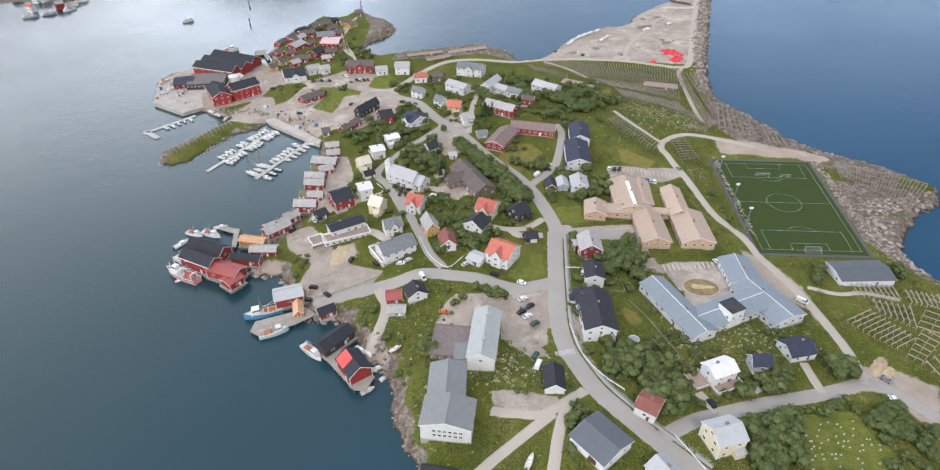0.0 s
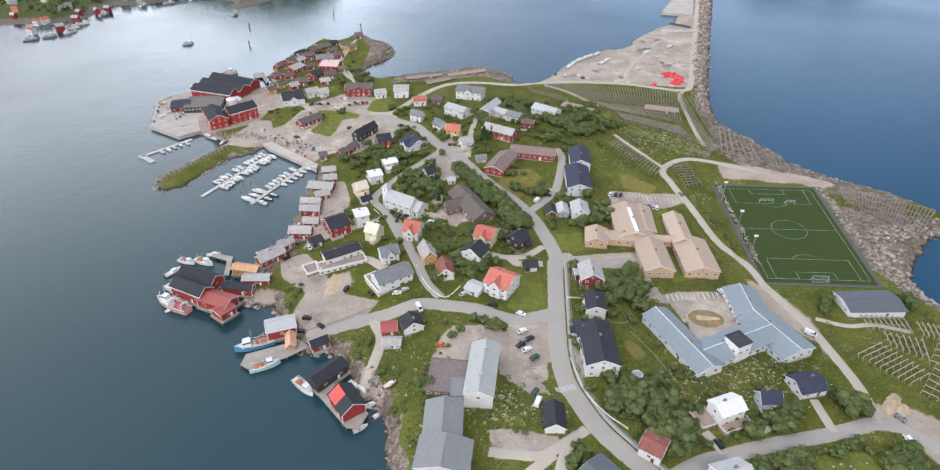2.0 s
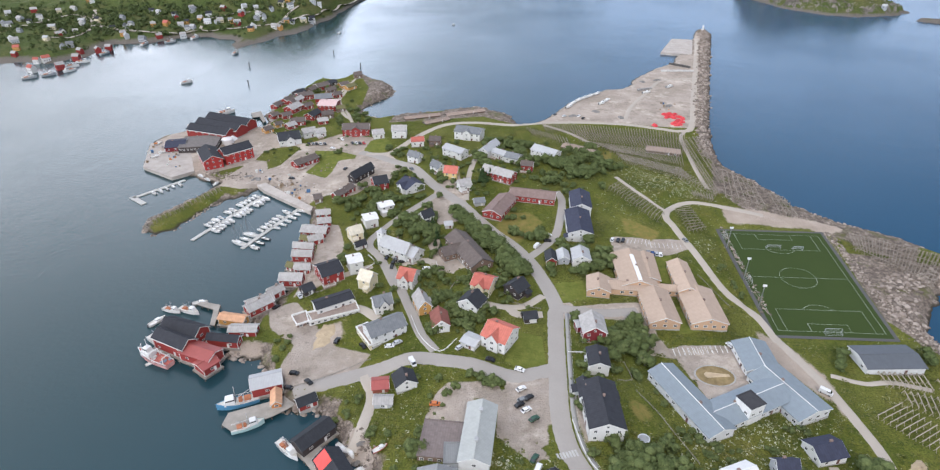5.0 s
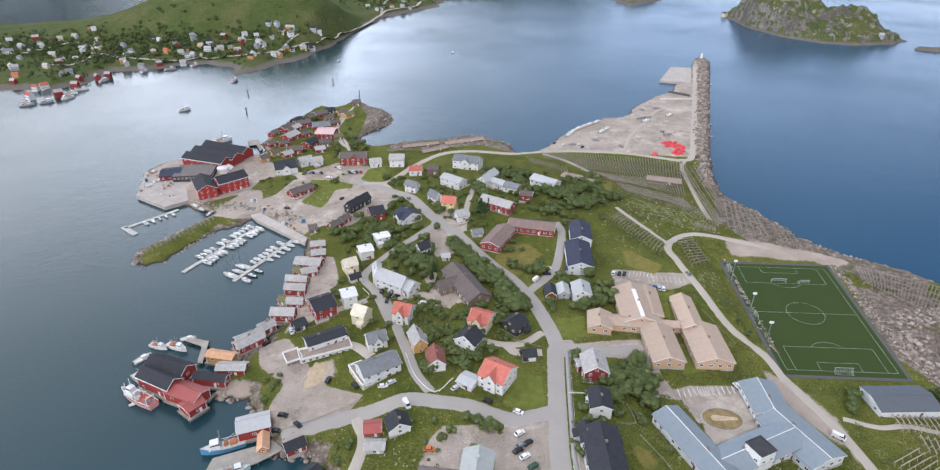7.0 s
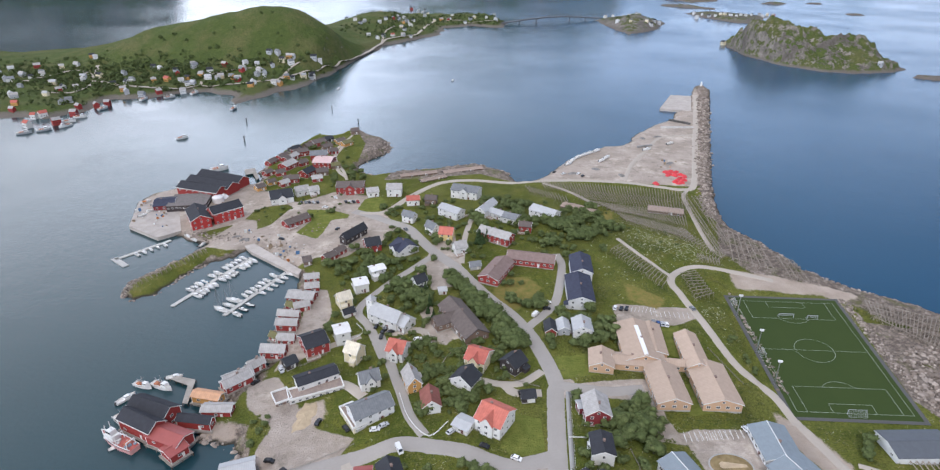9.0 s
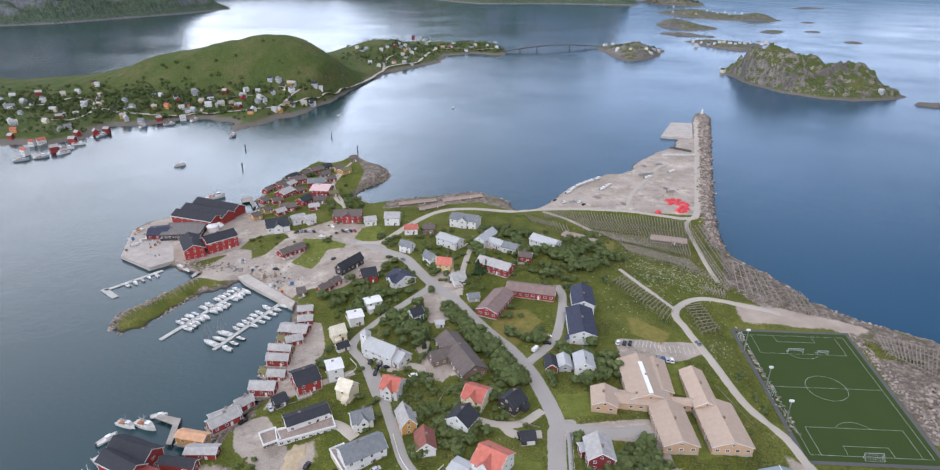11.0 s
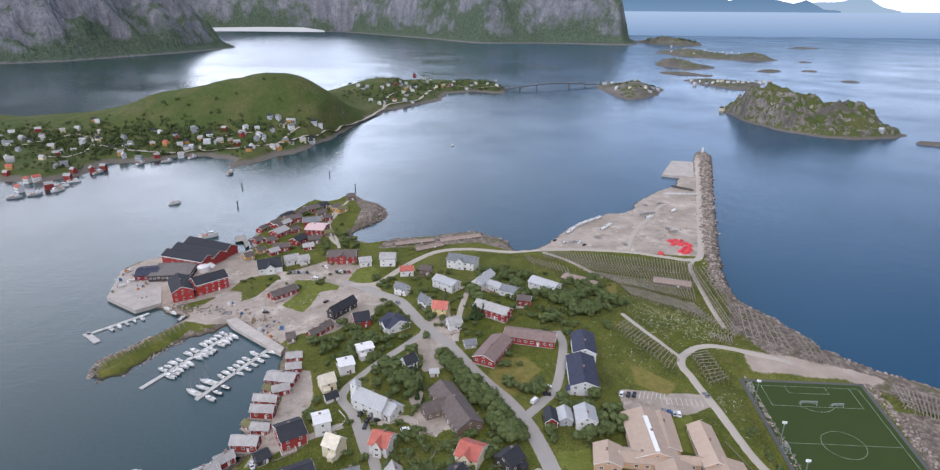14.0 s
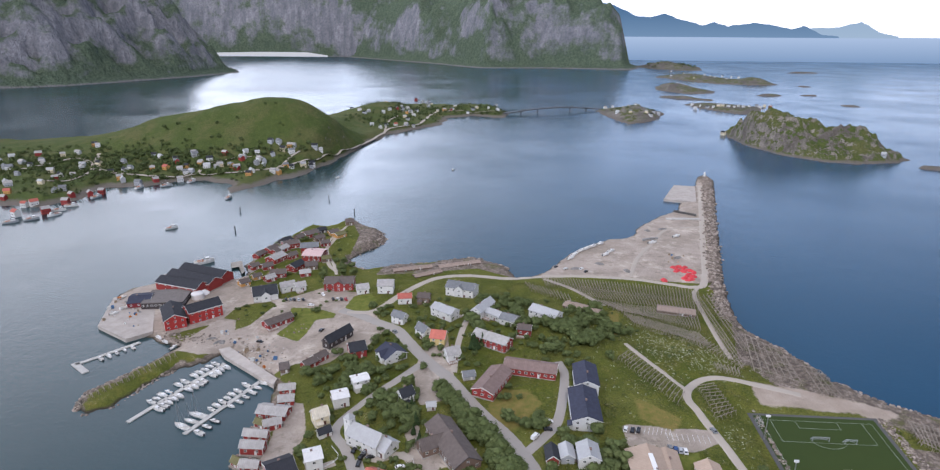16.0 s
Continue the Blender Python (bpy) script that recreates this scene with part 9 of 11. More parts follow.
def trawler(x, y, rot):
    """A fishing vessel with a cluttered deck: hull, rail, wheelhouse, gantries, net drum and gear."""
    top = tagged(empty("fishing_vessel", x, y, 0.15, rot), "white and coral fishing vessel moored at the fish hall", "boat")
    white, coral = plain("boat_white", (0.70, 0.70, 0.69), 0.35, 0, 0.05), plain("hull_coral", (0.62, 0.34, 0.32), 0.4, 0, 0.15)
    deck_red = plain("deck_red", (0.45, 0.13, 0.11), 0.7, 0, 0.2)
    v, f, dv, df = hull_data(18.5, 5.6, 3.4, 2.2)
    child("hull", mesh_of("hull", v, f, coral), top)
    child("deck", mesh_of("deck", dv, df, deck_red), top)
    for s in (-1, 1):
        v, f = [], []
        ring = [q for q in dv if q[0] * s > 0]
        for p, q in zip(ring, ring[1:]):
            beam_data(Vector(p) + Vector((0, 0, 0.55)), Vector(q) + Vector((0, 0, 0.55)), 0.28, v, f)
        child("bulwark", mesh_of("bulwark", v, f, white), top)
    for name, y0, y1, w, z0, z1, rake in (("deckhouse", 0.5, 6.2, 1.9, 1.8, 4.2, 0.7), ("wheelhouse", 1.6, 4.8, 1.4, 4.2, 6.2, 0.5)):
        v, f = cabin_data(y0, y1, w, z0, z1, rake)
        child(name, mesh_of(name, v, f, white), top)
    v, f = [], []
    box_data(-1.36, 1.36, 1.75, 4.45, 5.1, 5.7, v, f)
    child("window", mesh_of("window", v, f, glass_mat()), top)
    for y0, h in ((-7.6, 5.0), (-1.0, 5.6)):
        v, f = [], []
        beam_data((-2.0, y0, 1.6), (-1.7, y0, h), 0.26, v, f)
        beam_data((2.0, y0, 1.6), (1.7, y0, h), 0.26, v, f)
        beam_data((-1.8, y0, h), (1.8, y0, h), 0.30, v, f)
        child("gantry", mesh_of("gantry", v, f, white), top)
    for a, b in (((0, 2.6, 6.2), (0, 2.6, 10.5)), ((0, -1.0, 5.6), (0, -7.0, 7.6)), ((0, 7.4, 3.0), (0, 6.6, 6.6))):
        v, f = [], []
        beam_data(a, b, 0.2, v, f)
        child("mast", mesh_of("mast", v, f, white), top)
    n = 14
    v = [(x0, -5.2 + 0.9 * math.cos(q * 6.283 / n), 2.6 + 0.9 * math.sin(q * 6.283 / n)) for x0 in (-1.3, 1.3) for q in range(n)]
    f = [(q, (q + 1) % n, n + (q + 1) % n, n + q) for q in range(n)] + [tuple(range(n - 1, -1, -1)), tuple(range(n, 2 * n))]
    child("net_drum", mesh_of("net_drum", v, f, plain("orange_net", (0.55, 0.20, 0.14), 0.9)), top)
    r = random.Random(8)
    for k in range(9):
        v, f = [], []
        cx, cy, w = r.uniform(-1.7, 1.7), r.uniform(-8.0, 0.0), r.uniform(0.3, 0.7)
        box_data(cx - w, cx + w, cy - w * 0.8, cy + w * 0.8, 1.6, 2.0 + r.random(), v, f)
        child("deck_gear", mesh_of("deck_gear", v, f, r.choice((white, coral, plain("gear_blue", (0.25, 0.33, 0.40), 0.7)))), top)


def storage_tank(x, y, radius, h):
    top = tagged(empty("storage_tank", x, y, ground_z(x, y)), "squat white storage tank beside the red wharf house", "tank")
    n = 24
    for name, rings in (("shell", ((radius, -0.5), (radius, h))), ("lid", ((radius + 0.08, h), (radius * 0.92, h + 0.5), (radius * 0.4, h + 1.0)))):
        v = [(q * math.cos(k * 6.2832 / n), q * math.sin(k * 6.2832 / n), z) for q, z in rings for k in range(n)]
        f = [(a * n + k, a * n + (k + 1) % n, (a + 1) * n + (k + 1) % n, (a + 1) * n + k) for a in range(len(rings) - 1) for k in range(n)]
        f.append(tuple(range((len(rings) - 1) * n, len(rings) * n)))
        child(name, mesh_of(name, v, f, plain("tank_white", (0.74, 0.72, 0.71), 0.5, 0, 0.08)), top)


storage_tank(-232.5, 421.0, 4.2, 3.6)


def sea_mark(x, y):
    top = tagged(empty("sea_mark", x, y, 0), "dark wooden sea mark standing in the sound", "sea mark", "sea marks")
    v, f = [], []
    beam_data((0, 0, -3), (0, 0, 4.6), 0.8, v, f)
    child("pole", mesh_of("pole", v, f, FRAME_DARK), top)
    v, f = [], []
    box_data(-0.6, 0.6, -0.6, 0.6, 3.6, 4.8, v, f)
    child("top_mark", mesh_of("top_mark", v, f, FRAME_DARK), top)


for _x, _y in ((-312, 634), (-285, 572), (-238, 695), (-193, 647)):
    sea_mark(_x, _y)

slab("quay", [(-290.7, 413.8), (-271.9, 373.8), (-243.1, 360.2), (-233.1, 371.4), (-265.7, 424.0)], -4, 2.5, QUAY, "concrete quay with a dark weathered face")
slab("quay", [(-281.0, 430.0), (-277.0, 444.0), (-284.0, 455.0), (-271.0, 471.0), (-258.0, 467.0), (-264.8, 424.1)], -4, 2.5, QUAY, "concrete quay under the wharf halls")
slab("quay", [(-181.6, 356.5), (-174.6, 350.0), (-134.0, 325.4), (-134.6, 331.6), (-177.1, 360.4)], -4, 2.4, QUAY, "concrete quay along the small-boat basin")
slab("quay", [(136.0, 745.0), (160.0, 815.0), (185.0, 813.0), (170.0, 738.0), (150.0, 741.0)], -4, 2.6, QUAY, "concrete loading quay at the breakwater")
pier([(-110.6, 163.3), (-110.8, 169.2), (-92.1, 179.5), (-86.8, 176.3), (-93.8, 169.4), (-105.9, 161.1)], 1.7, "grey plank pier beside moored fishing boats")
pier([(-81.8, 158.1), (-78.5, 163.8), (-54.2, 145.9), (-55.8, 138.8), (-60.4, 138.8)], 1.8, "grey plank pier round the waterside warehouse")
pier([(-157.2, 231.6), (-155.4, 234.0), (-145.5, 232.5), (-140.8, 217.7), (-143.3, 217.9), (-146.9, 228.6)], 1.6, "narrow grey plank jetty")
pier([(-108.6, 182.8), (-101.7, 179.0), (-94.3, 184.5), (-98.8, 189.5)], 1.8, "plank apron beside the waterfront shed")
pier([(-245.5, 490.1), (-238.9, 495.4), (-225.6, 474.2), (-225.2, 468.8), (-234.7, 482.8), (-239.3, 479.4)], 1.8, "small plank jetty at the headland")
floating_dock(-190.3, 288.3, -172.4, 345.4, 2.4)
boat("motor", "white", -182.4, 300.0, 74, 1.17)
boat("motor", "grey", -181.5, 303.0, 76, 1.09)
boat("motor", "white", -180.5, 305.9, -107, 0.95)
boat("motor", "grey", -180.0, 309.0, -103, 1.08)
boat("motor", "white", -178.8, 311.9, -108, 1.16)
boat("motor", "grey", -177.1, 317.9, -108, 1.05)
boat("motor", "white", -176.1, 320.8, -106, 1.16)
boat("motor", "white", -174.9, 323.7, 78, 1.09)
boat("motor", "white", -174.3, 326.8, 72, 1.00)
boat("motor", "white", -172.6, 332.8, 71, 1.08)
boat("motor", "white", -171.4, 335.6, -107, 1.20)
boat("motor", "grey", -170.7, 338.7, -114, 0.99)
boat("motor", "white", -169.3, 341.5, -110, 1.17)
boat("motor", "grey", -189.3, 304.8, 75, 1.03)
boat("motor", "grey", -188.1, 308.0, 259, 0.90)
boat("motor", "white", -187.3, 311.4, 254, 1.09)
boat("motor", "blue", -186.2, 314.5, 74, 0.91)
boat("motor", "white", -184.6, 321.2, 252, 1.01)
boat("motor", "white", -183.1, 324.3, 70, 1.13)
boat("motor", "white", -181.4, 330.9, 249, 1.00)
boat("motor", "white", -180.3, 334.1, 254, 1.03)
boat("motor", "grey", -178.9, 337.2, 255, 0.97)
boat("motor", "grey", -178.2, 340.6, 257, 1.00)
boat("motor", "grey", -176.8, 343.7, 74, 1.06)
floating_dock(-158.5, 283.6, -143.2, 333.2, 2.4)
boat("sail", "white", -162.7, 288.5, 70, 1.13)
boat("sail", "white", -160.9, 293.0, 78, 0.86)
boat("sail", "white", -160.1, 297.8, 79, 1.11)
boat("motor", "white", -152.4, 285.3, 69, 1.08)
boat("motor", "black", -151.2, 290.0, 76, 0.95)
boat("motor", "black", -149.8, 294.7, 79, 0.93)
boat("motor", "white", -156.4, 303.3, 67, 0.88)
boat("motor", "white", -155.1, 306.6, 250, 0.97)
boat("motor", "white", -154.2, 310.0, 69, 0.97)
boat("motor", "white", -152.9, 313.3, 248, 0.87)
boat("motor", "white", -152.5, 316.9, 253, 0.93)
boat("motor", "white", -151.3, 320.2, 71, 0.96)
boat("motor", "white", -148.1, 307.2, -103, 0.79)
boat("motor", "white", -146.1, 311.4, 77, 0.79)
boat("motor", "white", -144.8, 315.8, 76, 0.76)
boat("motor", "white", -143.5, 320.2, 72, 0.92)
boat("motor", "white", -142.4, 324.6, -103, 0.82)
boat("motor", "white", -140.7, 328.9, -102, 0.88)
boat("motor", "white", -149.6, 325.9, 66, 1.08)
floating_dock(-253.7, 332.5, -234.6, 361.2, 2.4)
boat("motor", "white", -244.7, 340.4, 61, 0.96)
boat("motor", "white", -241.8, 343.7, -123, 1.00)
boat("motor", "grey", -239.7, 347.4, 57, 0.77)
boat("motor", "grey", -237.3, 351.0, -127, 0.81)
boat("motor", "white", -234.7, 354.5, 54, 0.89)
floating_dock(-255.5, 333.8, -242.1, 325.7, 3.5)
boat("fishing", "blue", -109.7, 175.0, -242, 1.13)
boat("fishing", "teal", -101.1, 164.6, -60, 0.86)
trawler(-156.0, 194.6, 71)
boat("fishing", "white", -159.1, 204.3, -116, 1.08)
boat("fishing", "white", -166.9, 226.8, -102, 0.68)
boat("fishing", "white", -158.3, 227.3, -105, 0.80)
boat("motor", "white", -169.4, 218.4, -28, 1.30)
boat("motor", "white", -156.6, 192.4, -41, 0.68)
boat("fishing", "white", -82.1, 155.8, -125, 0.85)
boat("motor", "white", -156.8, 234.3, -66, 1.10)
boat("motor", "white", -55.6, 140.1, -49, 0.90)
boat("fishing", "white", -348.0, 569.9, -42, 0.80)
boat("motor", "white", -123.8, 870.0, -14, 1.20)
boat("motor", "white", -264.4, 799.6, -17, 1.20)
boat("fishing", "white", -479.2, 711.1, -4, 0.95)
boat("fishing", "grey", -453.7, 724.0, -44, 0.95)
boat("fishing", "white", -490.1, 592.6, -201, 0.95)
boat("fishing", "grey", -500.7, 575.9, -40, 0.95)
boat("fishing", "white", -498.9, 626.1, -62, 0.95)
boat("fishing", "grey", -498.1, 662.8, -12, 0.95)
boat("fishing", "grey", -350.7, 683.1, -0, 0.95)
boat("fishing", "white", -435.4, 749.1, -11, 0.95)
boat("fishing", "grey", -512.6, 564.0, -48, 0.95)
boat("fishing", "white", -498.5, 608.6, -63, 0.95)
boat("fishing", "white", -268.4, 490.2, -49, 1.10)
boat("motor", "white", 26.2, 533.1, -44, 1.35, True)
boat("motor", "white", 29.7, 541.8, -40, 1.35, True)
boat("motor", "white", 35.0, 551.1, -42, 1.35, True)
boat("motor", "white", 40.3, 557.7, -42, 1.35, True)
boat("motor", "white", 45.7, 563.7, -46, 1.35, True)
boat("motor", "white", 52.4, 571.1, -46, 1.35, True)
boat("motor", "white", 55.1, 545.1, -44, 1.35, True)
boat("motor", "white", 60.0, 553.5, -46, 1.35, True)
boat("motor", "white", 98.2, 581.5, -61, 1.35, True)
boat("motor", "white", 123.0, 604.4, -54, 1.35, True)
boat("motor", "white", -62.8, 158.1, -125, 0.90, True)
boat("motor", "white", -59.2, 156.5, -139, 0.90, True)
boat("motor", "white", -54.8, 150.7, -56, 0.90, True)
boat("motor", "red", -51.9, 145.9, -43, 0.90, True)
boat("motor", "white", 4.8, 111.1, -18, 0.90, True)
boat("motor", "red", -48.0, 156.0, -48, 0.90, True)
boat("motor", "white", -283.5, 413.0, -26, 0.90, True)
boat("motor", "white", -284.9, 403.6, -17, 0.90, True)
boat("motor", "white", -270.6, 400.1, -29, 0.90, True)
boat("motor", "white", -272.4, 390.0, -43, 0.90, True)
boat("motor", "white", -218.9, 362.3, -120, 0.90, True)
boat("motor", "white", -225.7, 366.3, -120, 0.90, True)
boat("motor", "white", -211.2, 358.2, -13, 0.90, True)


# ---- fish drying racks ----
POLE = plain("rack_pole", (0.42, 0.365, 0.30), 0.9, 0, 0.35, 1.0)


_pv, _pf = [], []
box_data(-0.5, 0.5, -0.5, 0.5, 0, 1, _pv, _pf)
UNIT_POLE = mesh_of("pole", _pv, _pf, POLE)
OLD_POLE = plain("old_rack_pole", (0.30, 0.26, 0.215), 0.9, 0, 0.35, 1.0)


def rack_bars(ax, ay, bx, by, height, width, step):
    """Crossed poles, cross bars and long rails of one row, as (kind, from, to, thickness)."""
    a, b = Vector((ax, ay, 0)), Vector((bx, by, 0))
    L = (b - a).length
    d = (b - a) / L
    s = Vector((-d.y, d.x, 0)) * width / 2
    n = max(2, int(L / step))
    rr = random.Random(int(ax * 5 + by * 3))
    up = Vector((0, 0, 1))
    bars = []
    for k in range(n + 1):
        p = a + d * L * k / n
        p.z = ground_z(p.x, p.y)
        j = rr.uniform(-0.25, 0.25)
        bars.append(("pole", p - s * (1 + j * 0.3) - up * 0.3, p + s * 0.25 + up * (height + j), 0.13))
        bars.append(("pole", p + s * (1 + j * 0.3) - up * 0.3, p - s * 0.25 + up * (height + j), 0.13))
    za, zb = ground_z(ax, ay), ground_z(bx, by)
    tilt = rr.uniform(-0.25, 0.25)
    bars.append(("ridge_pole", a + up * (za + height * 0.93 + tilt), b + up * (zb + height * 0.93 - tilt), 0.26))
    return bars


def rack_block(n, ax, ay, dax, day, bx, by, dbx, dby, near):
    """n rows side by side: each row runs from (ax, ay) + k (dax, day) to (bx, by) + k (dbx, dby)."""
    v, f = [], []
    for k in range(n):
        row = rack_bars(ax + dax * k, ay + day * k, bx + dbx * k, by + dby * k, 2.0 if near else 2.5, 1.5, 4.0)
        if not near:
            for _, p, q, w in row:
                beam_data(p, q, w, v, f)
            continue
        o = row[0][1].copy()
        top = tagged(empty("drying_rack", o.x, o.y, o.z), "weathered wooden fish drying rack of crossed poles", "drying rack", "fish drying racks")
        for name, p, q, w in row:
            turn = (q - p).to_track_quat("Z", "Y").to_matrix().to_4x4()
            child(name, UNIT_POLE, top, Matrix.Translation(p - o) @ turn @ Matrix.Diagonal((w, w, (q - p).length, 1)))
    if v:
        tagged(new("drying_racks", mesh_of("drying_racks", v, f, OLD_POLE)), "rows of weathered wooden fish drying racks", "drying racks", kind="stuff")


rack_block(53, 3.1, 487.5, 2.12, -0.20, 6.7, 472.8, 1.99, -0.29, False)
rack_block(42, 25.5, 474.0, 2.06, -0.44, 31.5, 455.6, 1.84, -0.44, False)
rack_block(13, -8.6, 475.3, 2.53, -1.54, -3.5, 462.3, 2.25, -1.51, False)
rack_block(31, 39.8, 450.6, 2.11, -0.56, 56.2, 432.7, 1.49, -0.65, False)
rack_block(31, 57.1, 428.9, 1.37, -0.71, 61.7, 415.5, 1.34, -0.79, False)
rack_block(16, 96.9, 409.0, 1.23, -2.43, 91.0, 402.3, 1.27, -2.37, False)
rack_block(8, 98.2, 370.1, 1.55, -0.64, 98.4, 363.8, 1.45, -0.56, False)
rack_block(18, 54.2, 376.6, 1.21, -2.55, 46.8, 366.6, 1.36, -2.51, False)
rack_block(10, 83.2, 343.1, 0.27, -3.08, 92.5, 347.7, 0.62, -2.18, False)
rack_block(3, 107.5, 455.8, 2.22, 3.65, 111.7, 368.0, 1.63, 2.26, False)
rack_block(3, 115.2, 468.5, 3.03, 1.70, 118.8, 387.1, 1.65, 1.31, False)
rack_block(7, 126.0, 410.5, 2.54, -2.85, 118.2, 368.2, 3.55, -1.52, False)
rack_block(5, 126.2, 409.8, -1.82, -10.35, 140.5, 393.2, -0.42, -8.58, False)
rack_block(4, 147.6, 379.6, 2.94, -0.33, 146.2, 351.2, 3.05, -0.48, False)
rack_block(5, 147.8, 378.1, -0.11, -6.33, 156.4, 378.6, -0.31, -6.87, False)
rack_block(26, 176.8, 332.2, 1.68, -0.79, 174.2, 317.3, 1.01, -1.18, False)
rack_block(4, 177.2, 331.5, -0.97, -5.18, 218.8, 312.5, -6.32, -7.86, False)
rack_block(9, 142.2, 217.4, 2.18, 0.15, 142.5, 209.8, 2.11, -0.04, True)
rack_block(7, 164.3, 216.2, 1.99, -0.31, 163.2, 208.1, 1.88, -0.36, True)
rack_block(7, 147.2, 207.2, 2.31, -0.31, 146.7, 200.0, 1.78, -1.27, True)
rack_block(10, 143.2, 200.3, 1.19, -1.69, 131.4, 192.8, 1.43, -1.57, True)
rack_block(6, 172.0, 210.8, -2.84, -3.74, 180.1, 204.3, -2.81, -3.23, True)
rack_block(6, 159.7, 191.3, -2.67, -3.23, 164.2, 185.9, -2.74, -2.77, True)
rack_block(6, 151.6, 172.3, 4.24, 2.88, 153.1, 163.8, 3.33, 2.66, True)
rack_block(18, -224.4, 297.9, 1.25, 2.86, -220.5, 295.8, 1.20, 2.82, False)


# ---- boulders ----
def boulders(name, line, n, width, lo, hi, seed, label):
    """Loose rocks along a line, one sheet of stones."""
    r = random.Random(seed)
    pts = smooth_line(line, 2.0)
    ico = bmesh.new()
    bmesh.ops.create_icosphere(ico, subdivisions=1, radius=1.0)
    base = [tuple(q.co) for q in ico.verts]
    tri = [tuple(q.index for q in fc.verts) for fc in ico.faces]
    ico.free()
    v, f = [], []
    for _ in range(n):
        p = pts[r.randrange(len(pts))]
        x, y = p.x + r.gauss(0, width / 2.2), p.y + r.gauss(0, width / 2.2)
        z = ground_z(x, y)
        if z < -1.0:
            continue
        sz = lo + (hi - lo) * r.random() ** 2
        sc = (sz * r.uniform(0.7, 1.4), sz * r.uniform(0.7, 1.3), sz * r.uniform(0.5, 0.9))
        a = r.random() * 6.28
        k = len(v)
        for q in base:
            jx = 1 + r.uniform(-0.22, 0.22)
            qx, qy, qz = q[0] * sc[0] * jx, q[1] * sc[1] * jx, q[2] * sc[2] * jx
            v.append((x + qx * math.cos(a) - qy * math.sin(a), y + qx * math.sin(a) + qy * math.cos(a), z + sc[2] * 0.35 + qz))
        f += [tuple(k + i for i in t) for t in tri]
    return tagged(new(name, mesh_of(name, v, f, BOULDER)), label, "rocks", kind="stuff")


def boulder_mat():
    m, n, l, b = mat_base("boulder", 0.95, 0, 0.1)
    g = n.new("ShaderNodeNewGeometry")
    c = ramp(n, l, g.outputs["Random Per Island"], ((0.0, (0.11, 0.088, 0.072)), (0.5, (0.235, 0.190, 0.158)), (1.0, (0.45, 0.385, 0.33))))
    c = mix(n, l, calc(n, l, "MULTIPLY", tex_noise(n, l, g.outputs["Position"], 2.0, 4), 0.5), c, (0.12, 0.11, 0.10))
    l.new(c, b.inputs["Base Color"])
    return m


BOULDER = boulder_mat()
boulders("rubble", [(-57.0, 162.0), (-53.5, 157.5), (-51.0, 152.0), (-51.5, 146.0)], 160, 3.5, 0.2, 0.75, 61, "pale stones and timber heaped beside the quay lane")
boulders("rubble", [(-176.0, 366.0), (-168.0, 358.0), (-158.0, 354.0), (-148.0, 352.0)], 90, 11.0, 0.25, 0.9, 62, "loose pale stones scattered on the harbour square")
boulders("rubble", [(-151.0, 380.0), (-144.0, 384.0), (-141.0, 390.0)], 14, 5.0, 0.4, 0.8, 63, "white stones set out on the harbour lawn")
boulders("rubble", [(-222.0, 372.0), (-212.0, 366.0), (-203.0, 364.0), (-195.0, 370.0)], 110, 7.0, 0.3, 1.0, 64, "stones and broken timber below the red wharf house")
boulders("boulders", [(209.0, 865.4), (177.9, 712.4), (154.9, 609.2), (140.7, 546.1), (131.0, 495.3), (125.4, 458.5), (124.0, 435.7)], 3200, 6, 0.7, 1.6, 3204, "grey armour boulders of the breakwater")
boulders("boulders", [(131.0, 423.0), (144.3, 408.5), (154.3, 393.0), (167.9, 371.8), (181.3, 355.5), (200.4, 342.1), (216.8, 334.2)], 1100, 5, 0.3, 1.2, 1104, "grey shore boulders")
boulders("boulders", [(166.1, 333.2), (167.5, 310.8), (167.2, 290.5), (168.4, 272.4), (169.8, 253.8), (172.4, 237.2)], 1100, 3, 0.25, 0.8, 1109, "pale boulders of the bank beside the pitch")
boulders("boulders", [(108.4, 333.0), (108.8, 303.6), (110.1, 278.1), (110.6, 253.4)], 220, 1.5, 0.3, 0.8, 229, "pale boulders of the bank beside the pitch")
boulders("boulders", [(214.5, 301.8), (199.7, 294.5), (180.5, 284.1), (175.3, 265.9), (177.7, 248.2), (182.5, 238.4)], 900, 7, 0.4, 1.5, 904, "dark shore boulders in the cove")
boulders("boulders", [(-194.9, 333.7), (-201.6, 315.6), (-204.0, 297.0), (-213.7, 290.2), (-223.3, 294.5), (-227.5, 305.5), (-215.8, 333.2)], 600, 2.5, 0.4, 1.1, 604, "grey boulders along the harbour spit")
boulders("boulders", [(-32.0, 110.0), (-39.0, 122.0), (-44.0, 130.0), (-45.0, 140.0), (-51.0, 148.0)], 70, 3, 0.3, 0.8, 504, "brown shore boulders")
boulders("boulders", [(-184.4, 622.9), (-155.2, 595.6), (-139.3, 567.3), (-138.8, 542.9), (-146.9, 516.1), (-144.3, 495.7), (-117.5, 499.2), (-88.8, 508.9), (-50.2, 529.1), (-23.1, 511.9)], 1100, 5, 0.4, 1.5, 1108, "grey shore boulders")
boulders("boulders", [(-67.9, 165.8), (-75.9, 172.5), (-81.7, 176.2), (-92.9, 176.0), (-107.3, 192.7), (-122.4, 199.4), (-134.5, 206.0), (-125.6, 220.3), (-124.3, 241.2)], 400, 3, 0.4, 1.4, 403, "pale shore boulders")


